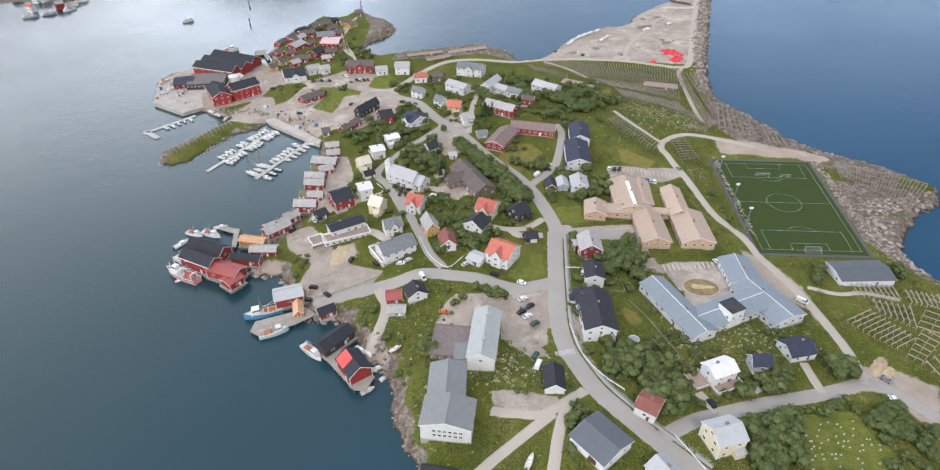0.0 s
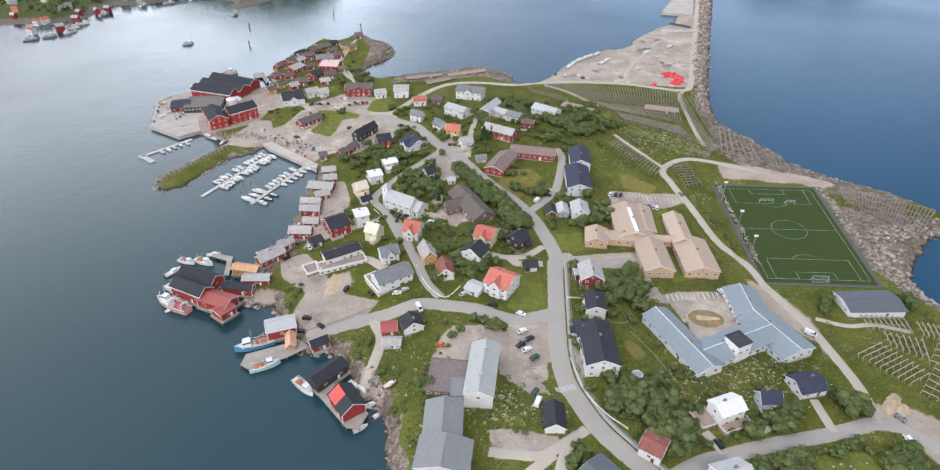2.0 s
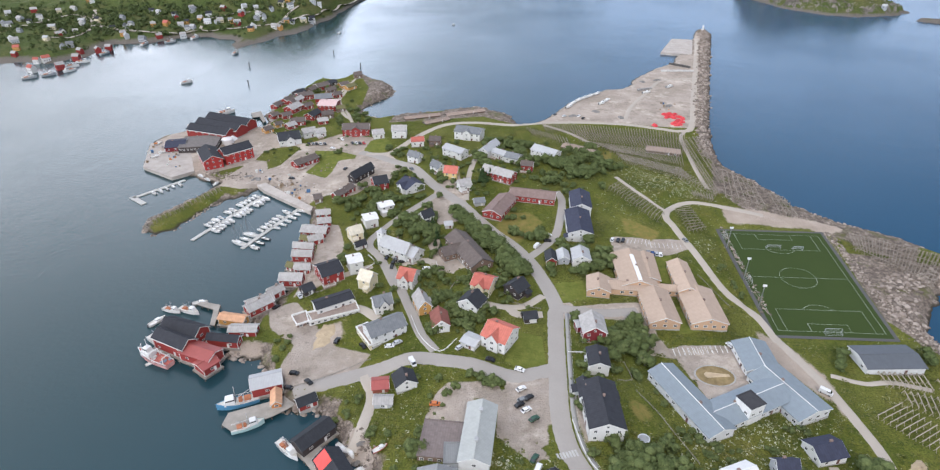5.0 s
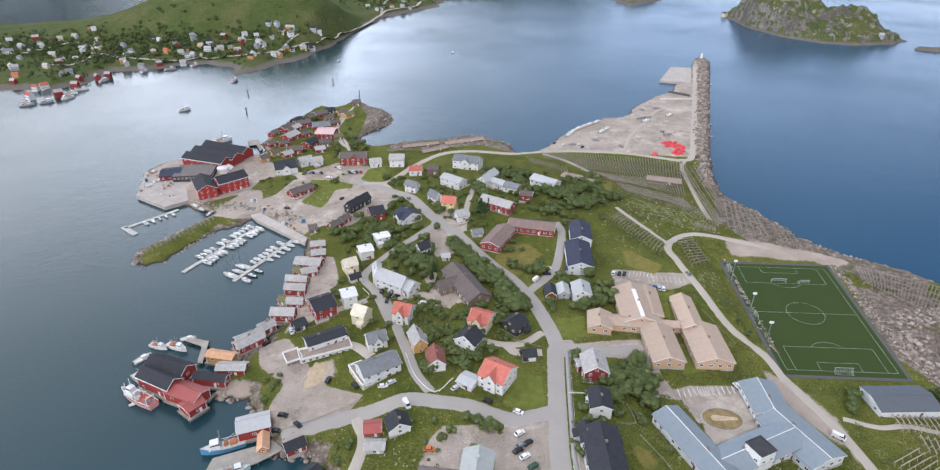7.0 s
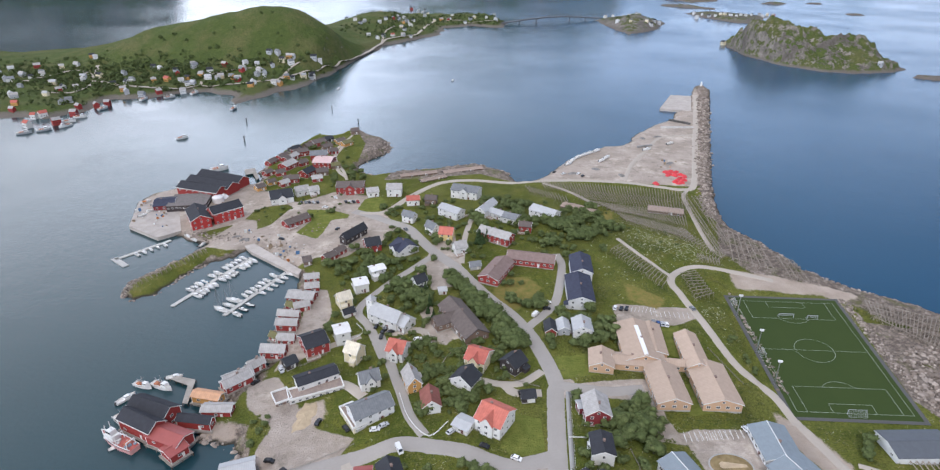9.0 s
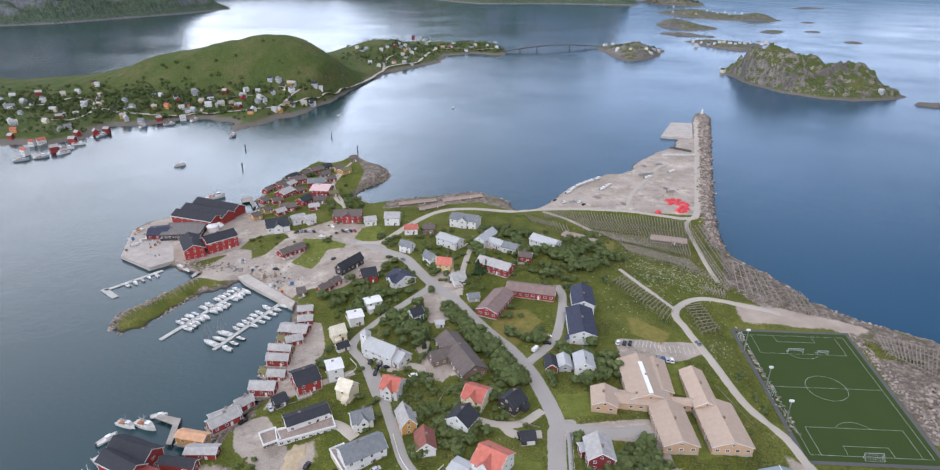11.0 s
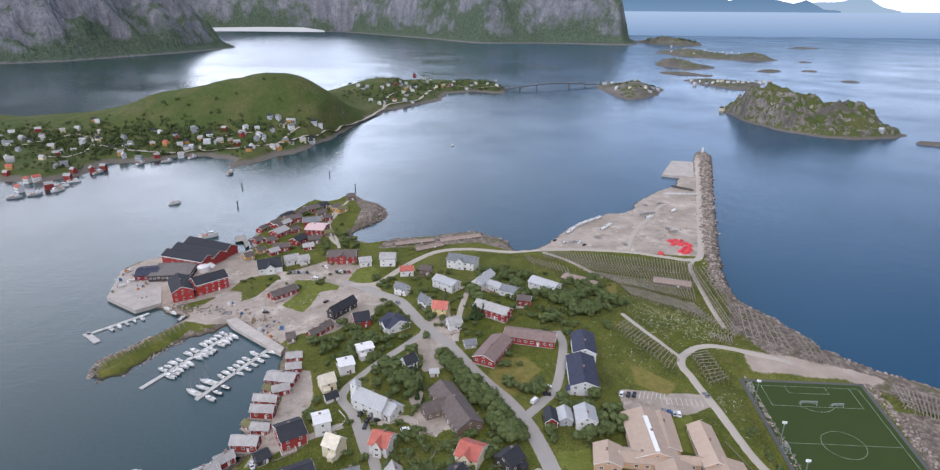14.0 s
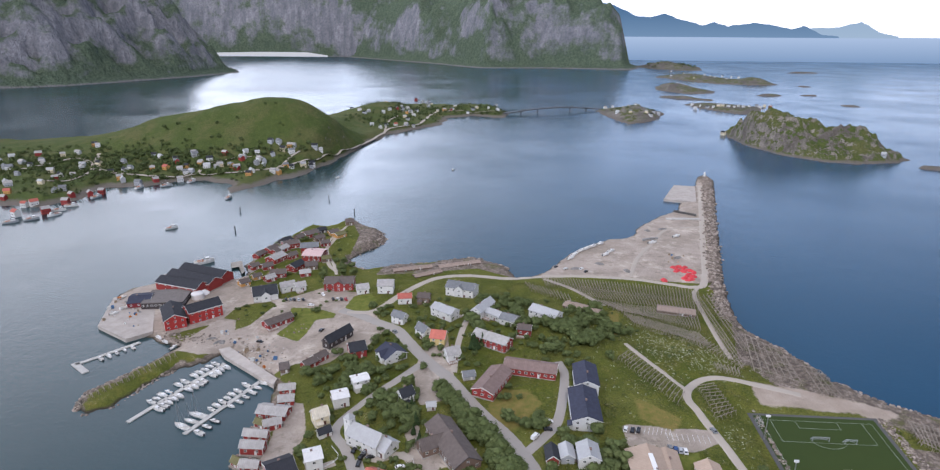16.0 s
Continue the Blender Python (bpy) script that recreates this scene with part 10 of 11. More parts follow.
# ---- trees ----
BARK = plain("bark", (0.12, 0.10, 0.085), 0.9, 0, 0.3, 2.0)


def leaf_mat(name, a, b2, c2):
    m, n, l, b = mat_base(name, 0.85, 0, 0.08)
    g = n.new("ShaderNodeNewGeometry")
    rnd = n.new("ShaderNodeObjectInfo").outputs["Random"]
    c = ramp(n, l, g.outputs["Random Per Island"], ((0.0, a), (0.6, b2), (1.0, c2)))
    c = mix(n, l, calc(n, l, "MULTIPLY", rnd, 0.45), c, a)
    pos = g.outputs["Position"]
    c = mix(n, l, calc(n, l, "MULTIPLY", tex_noise(n, l, pos, 0.05, 3), 0.5), c, tuple(0.7 * p + 0.3 * q for p, q in zip(b2, c2)))
    c = mix(n, l, ramp(n, l, tex_noise(n, l, pos, 2.2, 3, 0.7), ((0.36, (0.45, 0.45, 0.45)), (0.58, (0, 0, 0)))), c, tuple(0.6 * p for p in a))
    l.new(c, b.inputs["Base Color"])
    return m


LEAVES = leaf_mat("birch_leaves", (0.062, 0.086, 0.032), (0.104, 0.130, 0.048), (0.160, 0.182, 0.074))
NEEDLES = leaf_mat("spruce_needles", (0.022, 0.042, 0.018), (0.040, 0.066, 0.026), (0.060, 0.090, 0.034))


def crown_mesh(seed, tall, conifer):
    """Many small bent leaf clumps round uneven boughs; a crown 1 m high and about 1 m wide."""
    r = random.Random(seed)
    lobes = []
    if conifer:
        for k in range(9):
            h = 0.12 + 0.88 * k / 8
            for q in range(5):
                a = r.random() * 6.28
                lobes.append((math.cos(a) * 0.2 * (1.02 - h), math.sin(a) * 0.2 * (1.02 - h), h, 0.17 * (1.1 - h)))
    else:
        for q in range(13):
            a, d = r.random() * 6.28, r.random() ** 0.5 * 0.34
            lobes.append((math.cos(a) * d, math.sin(a) * d, 0.28 + r.random() * 0.5 - d * 0.4, 0.16 + r.random() * 0.12))
    ico = bmesh.new()
    bmesh.ops.create_icosphere(ico, subdivisions=1, radius=1.0)
    ball = [q.co.copy() for q in ico.verts]
    tri = [tuple(q.index for q in fc.verts) for fc in ico.faces]
    ico.free()
    v, f = [], []
    for cx, cy, cz, cr in lobes[:9] if not conifer else lobes:
        k = len(v)
        for q in ball:
            j = cr * (0.80 + 0.30 * r.random())
            v.append((cx + q.x * j, cy + q.y * j, cz + q.z * j * 0.9))
        f += [tuple(k + n for n in t) for t in tri]
    bodies = len(f)
    for q in range(420):
        cx, cy, cz, cr = lobes[r.randrange(len(lobes))]
        d = Vector((r.gauss(0, 1), r.gauss(0, 1), r.gauss(0.2, 1))).normalized()
        p = Vector((cx, cy, cz)) + d * cr * (0.85 + 0.40 * r.random())
        s = 0.026 + r.random() * 0.030
        t = d.cross(Vector((r.random() - 0.5, r.random() - 0.5, r.random() - 0.5))).normalized()
        u = d.cross(t)
        k = len(v)
        v += [tuple(p + t * s), tuple(p + u * s - d * s * 0.35), tuple(p - t * s), tuple(p - u * s - d * s * 0.35)]
        f += [(k, k + 1, k + 2), (k, k + 2, k + 3)]
    me = mesh_of("crown", v, f, NEEDLES if conifer else LEAVES)
    for n in range(bodies):
        me.polygons[n].use_smooth = True
    return me


def trunk_mesh(seed, conifer):
    r = random.Random(seed)
    v, f = [], []

    def limb(a, b, ra, rb):
        k = len(v)
        d = (b - a).normalized()
        s = d.cross(Vector((0.3, 1, 0.2))).normalized()
        u = d.cross(s)
        for p, q in ((a, ra), (b, rb)):
            for n in range(6):
                v.append(tuple(p + (s * math.cos(n * 1.047) + u * math.sin(n * 1.047)) * q))
        f.extend((k + n, k + (n + 1) % 6, k + 6 + (n + 1) % 6, k + 6 + n) for n in range(6))

    top = Vector((0.02, 0.01, 0.85 if conifer else 0.55))
    limb(Vector((0, 0, -0.12)), top, 0.035, 0.014)
    for q in range(6):
        a = q * 1.05 + r.random()
        h = 0.18 + 0.06 * q
        limb(Vector((0, 0, h)), Vector((math.cos(a) * 0.25, math.sin(a) * 0.25, h + (0.02 if conifer else 0.25))), 0.014, 0.005)
    return mesh_of("trunk", v, f, BARK)


CROWNS = {c: [crown_mesh(10 * c + k, 1, c) for k in range(6)] for c in (0, 1)}
TRUNKS = {c: trunk_mesh(5 + c, c) for c in (0, 1)}
tree_rand = random.Random(41)




PLANTED = []


def plant_all():
    """The nearest 280 of each kind are trees of their own; the rest is joined woodland."""
    PLANTED.sort(key=lambda p: (p[1] - 5) ** 2 + (p[2] - 120) ** 2)
    count, rest = {}, []
    for p in PLANTED:
        k = (p[0], p[3] < 3.2)
        count[k] = count.get(k, 0) + 1
        if count[k] <= 280:
            tree(*p)
        else:
            rest.append(p)
    vs, fs, k = [], [], 0
    for conifer, x, y, h in rest:
        me = CROWNS[conifer][tree_rand.randrange(6)]
        co = np.empty(len(me.vertices) * 3)
        me.vertices.foreach_get("co", co)
        low = h < 3.2
        w = h * (0.8 if conifer else (1.5 if low else 1.05 + 0.35 * tree_rand.random()))
        a = tree_rand.random() * 6.28
        co = co.reshape(-1, 3) * (w, w, h)
        vs.append(np.stack([x + co[:, 0] * math.cos(a) - co[:, 1] * math.sin(a), y + co[:, 0] * math.sin(a) + co[:, 1] * math.cos(a), ground_z(x, y) + co[:, 2] - (0.1 * h if low else 0)], -1))
        ix = np.empty(len(me.loops), int)
        me.loops.foreach_get("vertex_index", ix)
        fs.append(ix.reshape(-1, 3) + k)
        k += len(co)
    if vs:
        tagged(new("woodland", mesh_of("woodland", np.concatenate(vs).tolist(), np.concatenate(fs).tolist(), LEAVES)), "far garden shrubs and small trees between the houses", "trees", kind="stuff")


def tree(conifer, x, y, h):
    z = ground_z(x, y)
    low = h < 3.2
    ob = empty("shrub" if low else ("spruce_tree" if conifer else "birch_tree"), x, y, z, tree_rand.random() * 360)
    w = h * (0.8 if conifer else (1.5 if low else 1.05 + 0.35 * tree_rand.random()))
    tagged(ob, "low leafy garden shrub" if low else ("dark green slender spruce" if conifer else "bushy green birch with a full crown"), "shrub" if low else "tree", "village trees")
    m = Matrix.Diagonal((w, w, h, 1))
    child("trunk", TRUNKS[conifer], ob, m)
    child("crown", CROWNS[conifer][tree_rand.randrange(6)], ob, pose(0, 0, -0.10 * h if low else 0) @ m)
    return ob


HOUSE_SPOTS = [(o.matrix_basis.translation.x, o.matrix_basis.translation.y, max(abs(c[0]) for c in o.children[0].data.vertices[0:4] and [v.co for v in o.children[0].data.vertices[0:4]]),
                max(abs(v.co.y) for v in o.children[0].data.vertices[0:4]), o.matrix_basis.to_euler().z) for o in scene.collection.objects
               if o.type == "EMPTY" and o.children and o.children[0].name.startswith("wall")]


KEEP_CLEAR = ([(36, 197), (45, 196), (50, 187), (56, 177), (51, 172), (47, 166), (36, 164)], [(-122, 312), (-110, 310), (-100, 288), (-100, 267), (-101, 250), (-112, 239), (-114, 256)],
              [(-4, 204), (14, 206), (14, 155), (8, 155), (-4, 172)], [(-56, 192), (-38, 172), (-40, 160), (-56, 172)], [(95, 150), (116, 156), (112, 168), (101, 166)])


def free_spot(x, y, margin):
    if any(signed_distance(p, np.array([x]), np.array([y]))[0] > -margin for p in KEEP_CLEAR):
        return False
    for hx, hy, a, b, rz in HOUSE_SPOTS:
        dx, dy = x - hx, y - hy
        if abs(dx) + abs(dy) < 50:
            c, s = math.cos(-rz), math.sin(-rz)
            if abs(dx * c - dy * s) < a + margin and abs(dx * s + dy * c) < b + margin:
                return False
    for rx, ry, w in ROAD_KEEP:
        if (x - rx) ** 2 + (y - ry) ** 2 < (w + margin * 0.7) ** 2:
            return False
    return True


def grove(conifer, pts, n, lo, hi):
    xs, ys = [p[0] for p in pts], [p[1] for p in pts]
    made = tries = 0
    while made < n and tries < n * 12:
        tries += 1
        x, y = tree_rand.uniform(min(xs), max(xs)), tree_rand.uniform(min(ys), max(ys))
        if signed_distance(pts, np.array([x]), np.array([y]))[0] < 0:
            continue
        h = tree_rand.uniform(lo, hi)
        if not free_spot(x, y, 0.35 * h):
            continue
        if ground_z(x, y) < 1.2:
            continue
        PLANTED.append((conifer, x, y, h))
        made += 1


grove(0, [(-113, 343), (-92, 392), (-55, 417), (-23, 437), (4, 374), (-10, 294), (-44, 339), (-66, 343), (-81, 317), (-87, 289)], 70, 1.5, 4.5)
grove(0, [(-87, 289), (-64, 317), (-26, 272), (-5, 254), (-6, 234), (-31, 214), (-60, 234)], 90, 1.5, 5)
grove(0, [(-196, 407), (-178, 419), (-158, 466), (-111, 434), (-141, 416), (-178, 387)], 16, 1, 2.5)
grove(0, [(-61, 192), (-30, 195), (-18, 185), (-35, 163), (-34, 133), (-44, 140), (-54, 162)], 14, 1, 3.5)
grove(0, [(16, 199), (30, 210), (52, 185), (48, 170), (29, 167), (18, 173)], 26, 1.5, 4)
grove(0, [(18, 142), (29, 131), (35, 124), (22, 109), (15, 109), (13, 129)], 20, 1, 3)
grove(0, [(-115, 336), (-87, 342), (-52, 271), (-35, 213), (-60, 234), (-81, 268)], 46, 1.5, 4)
grove(0, [(-111, 434), (-58, 438), (-20, 342), (-60, 352)], 40, 1.5, 4)
grove(0, [(-52, 271), (-6, 272), (1, 238), (-31, 217)], 44, 1.5, 4)
grove(0, [(16, 166), (29, 167), (94, 160), (93, 142), (51, 132), (28, 149)], 60, 1.2, 3.5)
grove(0, [(22, 231), (57, 237), (53, 171), (36, 168), (21, 200)], 30, 1.5, 4)
grove(0, [(-61, 192), (-30, 195), (-35, 138), (-51, 147)], 12, 1, 3)
grove(0, [(-24, 446), (47, 458), (43, 364), (-10, 357)], 36, 2, 5)
grove(0, [(45, 435), (98, 411), (80, 355), (53, 357)], 26, 0.8, 2)
grove(0, [(77, 135), (90, 139), (88, 118), (72, 116)], 26, 1.2, 3.5)
grove(0, [(123, 142), (143, 145), (133, 124), (118, 123)], 30, 1.5, 4)
grove(0, [(-46, 151), (-33, 150), (-31, 112), (-39, 126)], 9, 0.8, 2)
grove(0, [(-16, 157), (7, 152), (7, 136), (-14, 140)], 16, 0.8, 2)
grove(0, [(-274, 593), (-175, 592), (-139, 468), (-201, 462)], 30, 1, 3)
grove(0, [(-48, 328), (-39, 330), (-28, 316), (-14, 298), (-4, 280), (0, 266), (-7, 262), (-18, 279), (-33, 303)], 90, 4, 8)
grove(1, [(-64, 314), (-50, 314), (-46, 280), (-58, 282)], 6, 5, 8)
grove(0, [(-1, 399), (29, 444), (45, 411), (37, 378), (4, 365)], 36, 3.5, 7)
grove(0, [(-11, 309), (6, 312), (7, 299), (-6, 293)], 12, 3, 6)
grove(0, [(-44, 234), (-48, 252), (-36, 252), (-30, 235), (-37, 216), (-43, 215)], 12, 3, 6)
grove(0, [(30, 169), (50, 177), (53, 161), (60, 148), (54, 135), (48, 134), (41, 145), (29, 154)], 70, 3, 7)
grove(0, [(35, 234), (48, 236), (52, 218), (38, 211), (33, 215)], 18, 4, 7)
grove(0, [(77, 148), (95, 162), (102, 155), (97, 147), (81, 143)], 26, 3, 6)
grove(0, [(117, 172), (125, 170), (122, 158), (110, 156)], 16, 4, 7)
grove(0, [(76, 135), (92, 140), (89, 118), (75, 116)], 48, 3, 7)
grove(0, [(117, 142), (131, 148), (133, 139), (118, 136)], 24, 3, 6)
grove(0, [(100, 144), (116, 151), (118, 144), (103, 141)], 9, 2, 4)
grove(0, [(-40, 167), (-34, 165), (-33, 153), (-38, 153)], 5, 4, 7)
grove(0, [(-28, 195), (-6, 193), (-7, 186), (-24, 190)], 12, 2, 4)
grove(0, [(-124, 350), (-106, 356), (-68, 336), (-67, 328), (-101, 338), (-114, 317)], 22, 3, 6)
grove(0, [(-104, 406), (-100, 424), (-92, 420), (-89, 402)], 6, 3, 5)
grove(0, [(-72, 374), (-68, 382), (-57, 367), (-62, 361)], 5, 3, 6)
grove(1, [(-35, 369), (-30, 379), (-27, 363), (-32, 361)], 5, 7, 11)
grove(0, [(-44, 413), (-38, 414), (-37, 392), (-42, 392)], 5, 4, 7)
grove(0, [(-31, 444), (-11, 450), (-5, 403), (-22, 423)], 10, 3, 6)
grove(0, [(14, 300), (38, 302), (46, 278), (42, 269), (21, 268)], 18, 4, 7)
grove(0, [(5, 279), (12, 275), (11, 260), (6, 264)], 5, 3, 5)
grove(0, [(-20, 264), (-11, 267), (-12, 253), (-17, 253)], 4, 3, 5)
grove(0, [(-167, 465), (-152, 511), (-136, 468), (-158, 466)], 10, 3, 6)
grove(0, [(-214, 535), (-181, 571), (-152, 480), (-180, 508)], 10, 2, 5)
grove(0, [(-166, 400), (-141, 416), (-139, 403), (-158, 389)], 3, 3, 5)
grove(0, [(-198, 412), (-178, 419), (-183, 389), (-196, 385)], 9, 1.2, 2.5)
grove(0, [(-114, 419), (-108, 424), (-103, 410), (-108, 406)], 2, 3, 5)
grove(0, [(-34, 235), (-19, 233), (-20, 218), (-30, 217)], 12, 3, 5)
grove(0, [(-74, 164), (-64, 184), (-58, 180), (-65, 165)], 5, 1.5, 3)
grove(0, [(-111, 209), (-101, 214), (-96, 199), (-104, 197)], 6, 1.5, 3)
grove(0, [(-104, 282), (-99, 288), (-90, 275), (-95, 267)], 6, 3, 5)
grove(0, [(-76, 251), (-74, 255), (-62, 243), (-59, 230), (-69, 230)], 6, 2, 4)
grove(0, [(53, 178), (75, 170), (106, 189), (105, 180), (73, 162), (56, 162)], 26, 1.5, 3)
grove(0, [(-81, 317), (-67, 328), (-64, 314), (-73, 299)], 8, 3, 6)
grove(0, [(-93, 366), (-70, 366), (-62, 344), (-79, 335)], 9, 2, 4)
grove(0, [(134, 236), (139, 236), (132, 217), (127, 217)], 4, 3, 5)
grove(0, [(168, 233), (172, 234), (168, 225), (164, 224)], 2, 5, 6)
grove(0, [(13, 375), (26, 385), (25, 362), (15, 353)], 5, 3, 5)
grove(0, [(92, 293), (97, 295), (107, 249), (102, 249)], 8, 1.5, 3)
grove(0, [(15, 138), (20, 135), (19, 127), (16, 122)], 5, 2, 4)
grove(0, [(40, 183), (44, 180), (50, 170), (43, 169)], 4, 3, 5)
grove(0, [(-48, 440), (-5, 442), (0, 395), (-44, 384)], 30, 4, 7)
grove(0, [(5, 400), (40, 440), (58, 402), (22, 368)], 48, 4, 8)
grove(0, [(-92, 384), (-60, 368), (-68, 350), (-96, 360)], 14, 3, 6)
grove(0, [(-100, 350), (-70, 330), (-84, 300), (-100, 320)], 22, 3, 6)
grove(0, [(-76, 318), (-60, 330), (-50, 300), (-62, 290)], 22, 4, 7)
grove(1, [(-36, 378), (-24, 384), (-20, 366), (-34, 362)], 4, 7, 10)
grove(0, [(20, 232), (50, 236), (52, 206), (34, 208)], 16, 4, 7)
plant_all()


# ---- tall meadow herbs and white umbel flowers: too many to count ----
def herb_mat(name, stops):
    m, n, l, b = mat_base(name, 0.85, 0, 0.08)
    g = n.new("ShaderNodeNewGeometry")
    c = ramp(n, l, g.outputs["Random Per Island"], stops)
    l.new(mix(n, l, calc(n, l, "MULTIPLY", tex_noise(n, l, g.outputs["Position"], 0.12, 4), 0.6), c, stops[0][1]), b.inputs["Base Color"])
    return m


def open_meadow(x, y, margin):
    """True where neither road, yard, roof nor shore lies within the margin."""
    i, j = ((x - GX0) / GSTEP).astype(int), ((y - GY0) / GSTEP).astype(int)
    ok = (SHORE_D[j, i] > 5) & (signed_distance(PITCH, x, y) < -4)
    for kind, most in (("gravel", 0.3), ("asphalt", 0.3), ("sand", 0.35), ("rock", 0.5), ("lawn", 0.3), ("dry", 0.4)):
        if kind in ZONES:
            ok &= ZONES[kind][j, i] < most
    for rx, ry, w in ROAD_KEEP:
        ok &= (x - rx) ** 2 + (y - ry) ** 2 > (w + margin) ** 2
    for hx, hy, a, b, rz in HOUSE_SPOTS:
        dx, dy = x - hx, y - hy
        c, s = math.cos(-rz), math.sin(-rz)
        ok &= (abs(dx * c - dy * s) > a + margin) | (abs(dx * s + dy * c) > b + margin)
    return ok


def herbs(name, x, y, size, height, blades, mat, label, seed):
    r = np.random.RandomState(seed)
    n = len(x)
    z = np.array([ground_z(a, b) for a, b in zip(x, y)])
    s = np.repeat(size * (0.6 + 0.8 * r.rand(n)), blades)
    k = n * blades
    a, d = r.rand(k) * 6.283, np.sqrt(r.rand(k)) * s
    px, py = np.repeat(x, blades) + d * np.cos(a), np.repeat(y, blades) + d * np.sin(a)
    pz = np.repeat(z, blades) + height * s * (1.15 - d / s * 0.6) * (0.5 + 0.5 * r.rand(k))
    b, w = r.rand(k) * 6.283, s * (0.22 + 0.2 * r.rand(k))
    tx, ty, tz = np.cos(b) * w, np.sin(b) * w, (r.rand(k) - 0.5) * w
    v = np.stack([np.stack([px + tx, py + ty, pz + tz], -1), np.stack([px - ty, py + tx, pz - 0.3 * w], -1), np.stack([px - tx, py - ty, pz - tz], -1), np.stack([px + ty, py - tx, pz - 0.3 * w], -1)], 1).reshape(-1, 3)
    f = np.arange(k * 4).reshape(-1, 4)
    tagged(new(name, mesh_of(name, v.tolist(), f.tolist(), mat)), label, "plants", kind="stuff")


_r = np.random.RandomState(17)
_x, _y = _r.uniform(-110, 185, 42000), _r.uniform(40, 480, 42000)
_thick = wave_noise(_x, _y, 26, 31) + 0.6 * wave_noise(_x, _y, 9, 32) + 0.5 * _r.randn(len(_x))
_ok = open_meadow(_x, _y, 0.8) & (_thick > 0.05)
herbs("meadow_herbs", _x[_ok], _y[_ok], 0.85, 0.75, 8, herb_mat("herb_leaves", ((0.0, (0.046, 0.062, 0.016)), (0.5, (0.108, 0.124, 0.032)), (0.85, (0.175, 0.170, 0.060)), (1.0, (0.24, 0.21, 0.10)))),
      "tall unmown meadow grass and herbs", 18)
# white umbels in drifts on the unmown slopes: centre, spread, count
_fx, _fy = [], []
for _cx, _cy, _s, _n in ((0, 152, 7, 130), (-3, 143, 6, 90), (71, 173, 9, 190), (98, 180, 10, 170), (85, 176, 9, 120), (70, 398, 10, 150), (89, 390, 9, 200), (98, 371, 8, 160), (70, 377, 9, 120), (60, 350, 18, 110), (-32, 145, 14, 70), (-52, 175, 10, 50), (95, 300, 10, 70), (60, 430, 20, 70)):
    _fx += list(_cx + _s * _r.randn(_n))
    _fy += list(_cy + _s * _r.randn(_n))
_fx, _fy = np.array(_fx), np.array(_fy)
_ok = open_meadow(_fx, _fy, 0.8)
herbs("white_flowers", _fx[_ok], _fy[_ok], 0.55, 1.5, 5, herb_mat("umbel_flowers", ((0.0, (0.28, 0.30, 0.18)), (1.0, (0.58, 0.57, 0.45)))), "white umbel flowers in the long grass", 19)


# ---- scrub and trees on the far shores: too far off to count ----
SCRUB = leaf_mat("far_leaves", (0.048, 0.068, 0.026), (0.074, 0.100, 0.038), (0.108, 0.134, 0.052))


def far_scrub(kind, spots, n, spread, seed, lo, hi):
    r = random.Random(seed)
    v, f = [], []
    for _ in range(n):
        cx, cy = spots[r.randrange(len(spots))]
        x, y = cx + r.gauss(0, spread), cy + r.gauss(0, spread)
        z = float(far_z(kind, np.array([x]), np.array([y]))[0])
        if z < 2.5 or (z > 26 and r.random() < 0.8):
            continue
        h = r.uniform(lo, hi)
        for q in range(26):
            d = Vector((r.gauss(0, 1), r.gauss(0, 1), r.gauss(0.2, 0.8))).normalized()
            p = Vector((x, y, z + h * 0.45)) + Vector((d.x * h * 0.6, d.y * h * 0.6, d.z * h * 0.45)) * r.uniform(0.7, 1.15)
            s = h * 0.2
            t = d.cross(Vector((r.random() - 0.5, r.random(), r.random()))).normalized() * s
            u = d.cross(t)
            k = len(v)
            v += [tuple(p + t), tuple(p + u), tuple(p - t), tuple(p - u)]
            f.append((k, k + 1, k + 2, k + 3))
    tagged(new("far_scrub", mesh_of("far_scrub", v, f, SCRUB)), "dark green scrub and trees on the far shore", "trees", kind="stuff")


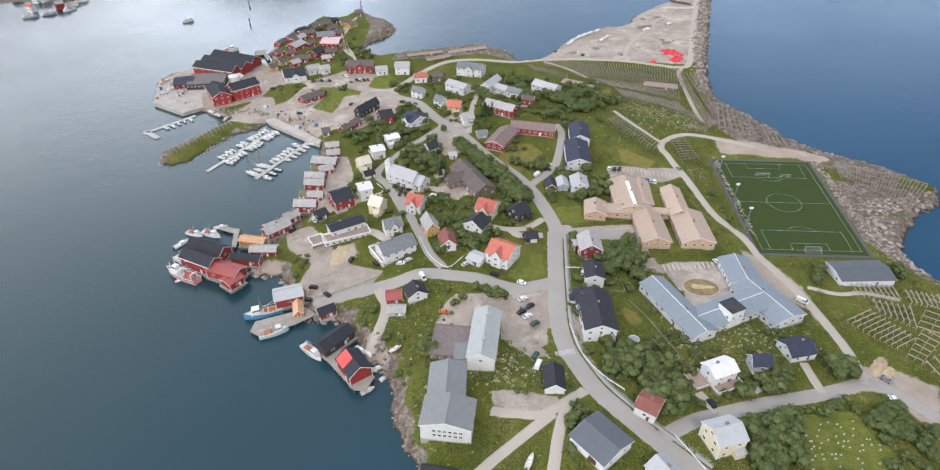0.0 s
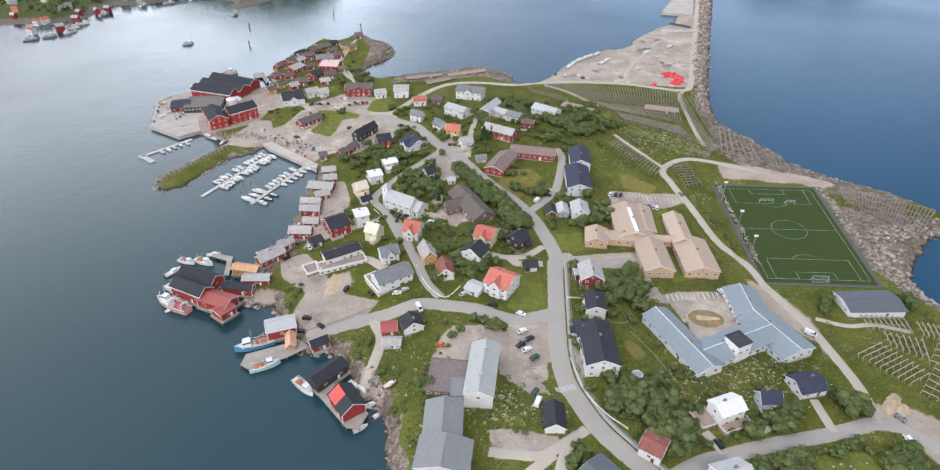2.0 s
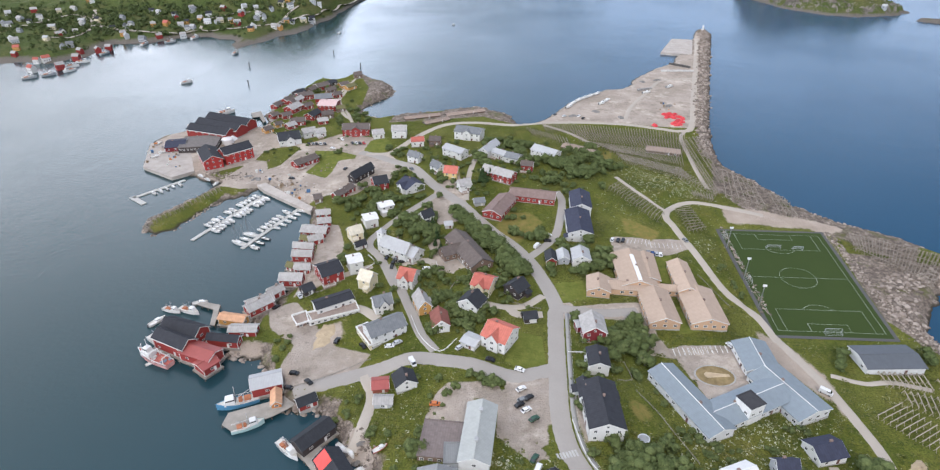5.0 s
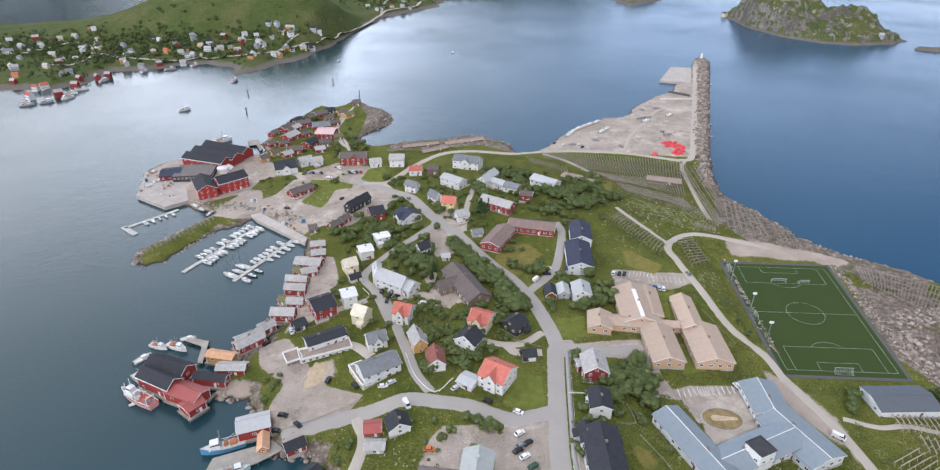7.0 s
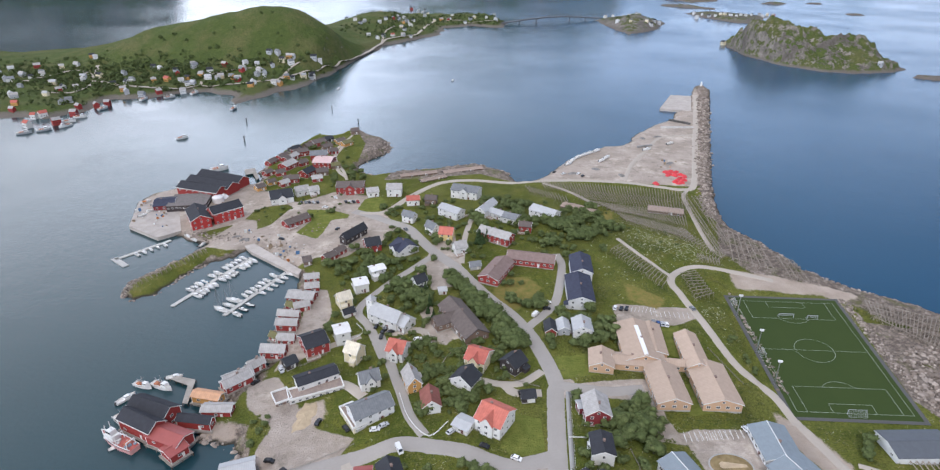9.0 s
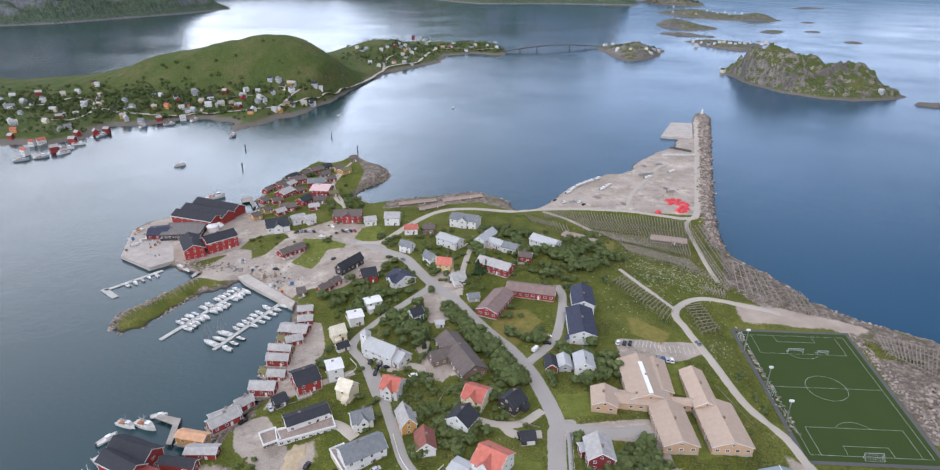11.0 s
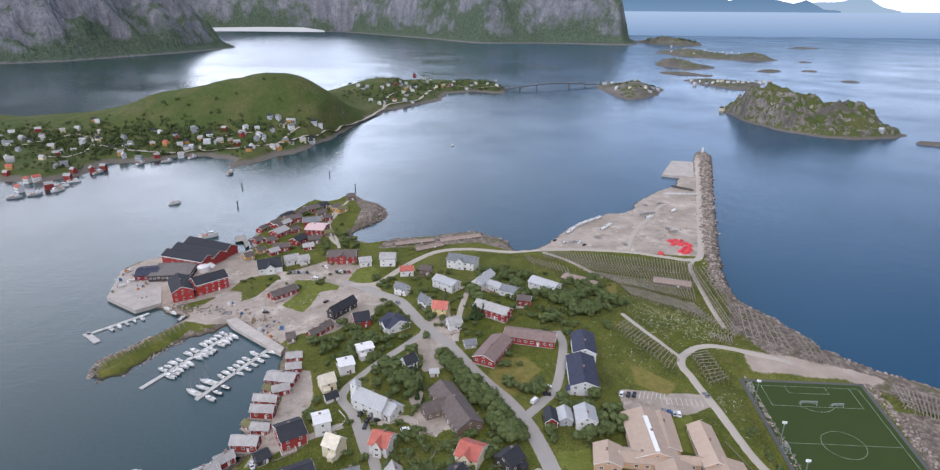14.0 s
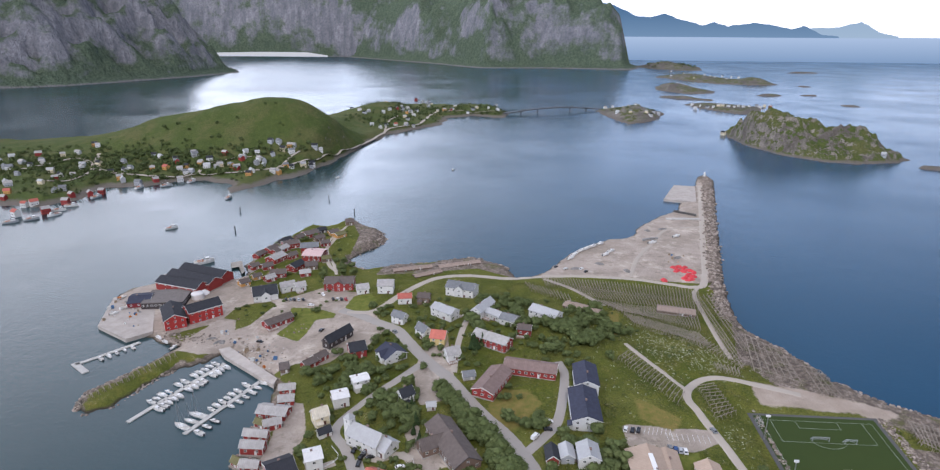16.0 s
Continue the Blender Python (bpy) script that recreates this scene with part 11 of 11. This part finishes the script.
far_scrub("peninsula", [(-560, 720), (-520, 760), (-600, 800), (-450, 800), (-400, 820), (-350, 860), (-640, 760), (-700, 800), (-480, 830), (-560, 830)], 1150, 44, 3, 2.5, 6)
far_scrub("peninsula", [(-330, 1250), (-300, 1350), (-240, 1450), (-180, 1500), (-340, 1420), (-130, 1480)], 560, 44, 4, 2.5, 5.5)
far_scrub("peninsula", [(-520, 870), (-450, 880), (-600, 880), (-380, 900), (-420, 960), (-330, 960)], 170, 70, 5, 1, 2.2)
far_scrub("rocky_island", [(370, 1120), (400, 1080), (430, 1100), (350, 1200), (460, 1080)], 260, 38, 6, 1, 2.5)
far_scrub("bridge_island", [(200, 1500), (220, 1550)], 60, 30, 7, 2, 5)
far_scrub("wooded_island", [(650, 3760), (760, 3800)], 120, 90, 8, 5, 12)
far_scrub("outer_island", [(600, 2850), (780, 2650)], 60, 70, 9, 2, 5)


def far_track(kind, pts, width):
    line = smooth_line(pts, 8)
    v, f = [], []
    for k, p in enumerate(line):
        d = (line[min(k + 1, len(line) - 1)] - line[max(k - 1, 0)]).normalized()
        s = Vector((-d.y, d.x, 0)) * width / 2
        z = float(far_z(kind, np.array([p.x]), np.array([p.y]))[0])
        for o in (-1, 1):
            v.append((p.x + s.x * o, p.y + s.y * o, max(z, 2) + 0.9))
    f = [(2 * k + 1, 2 * k, 2 * k + 2, 2 * k + 3) for k in range(len(line) - 1)]
    tagged(new("road", mesh_of("far_road", v, f, TRACK)), "pale road along the far shore", "road", kind="structure")


far_track("peninsula", [(-665, 768), (-643, 815), (-553, 755), (-486, 743), (-438, 769), (-385, 777), (-355, 799), (-331, 840), (-315, 887), (-307, 971), (-299, 1077), (-295, 1184), (-253, 1261), (-254, 1393), (-232, 1460), (-155, 1463), (-101, 1481)], 6)
far_track("peninsula", [(-601, 696), (-569, 704), (-578, 756), (-631, 842)], 5)
far_track("peninsula", [(-438, 769), (-443, 808), (-420, 829), (-397, 835)], 4)
far_track("peninsula", [(-347, 790), (-348, 839), (-341, 866)], 4)
far_track("peninsula", [(-296, 1145), (-314, 1256), (-311, 1319)], 4)
far_track("peninsula", [(-704, 754), (-653, 754), (-629, 777)], 5)
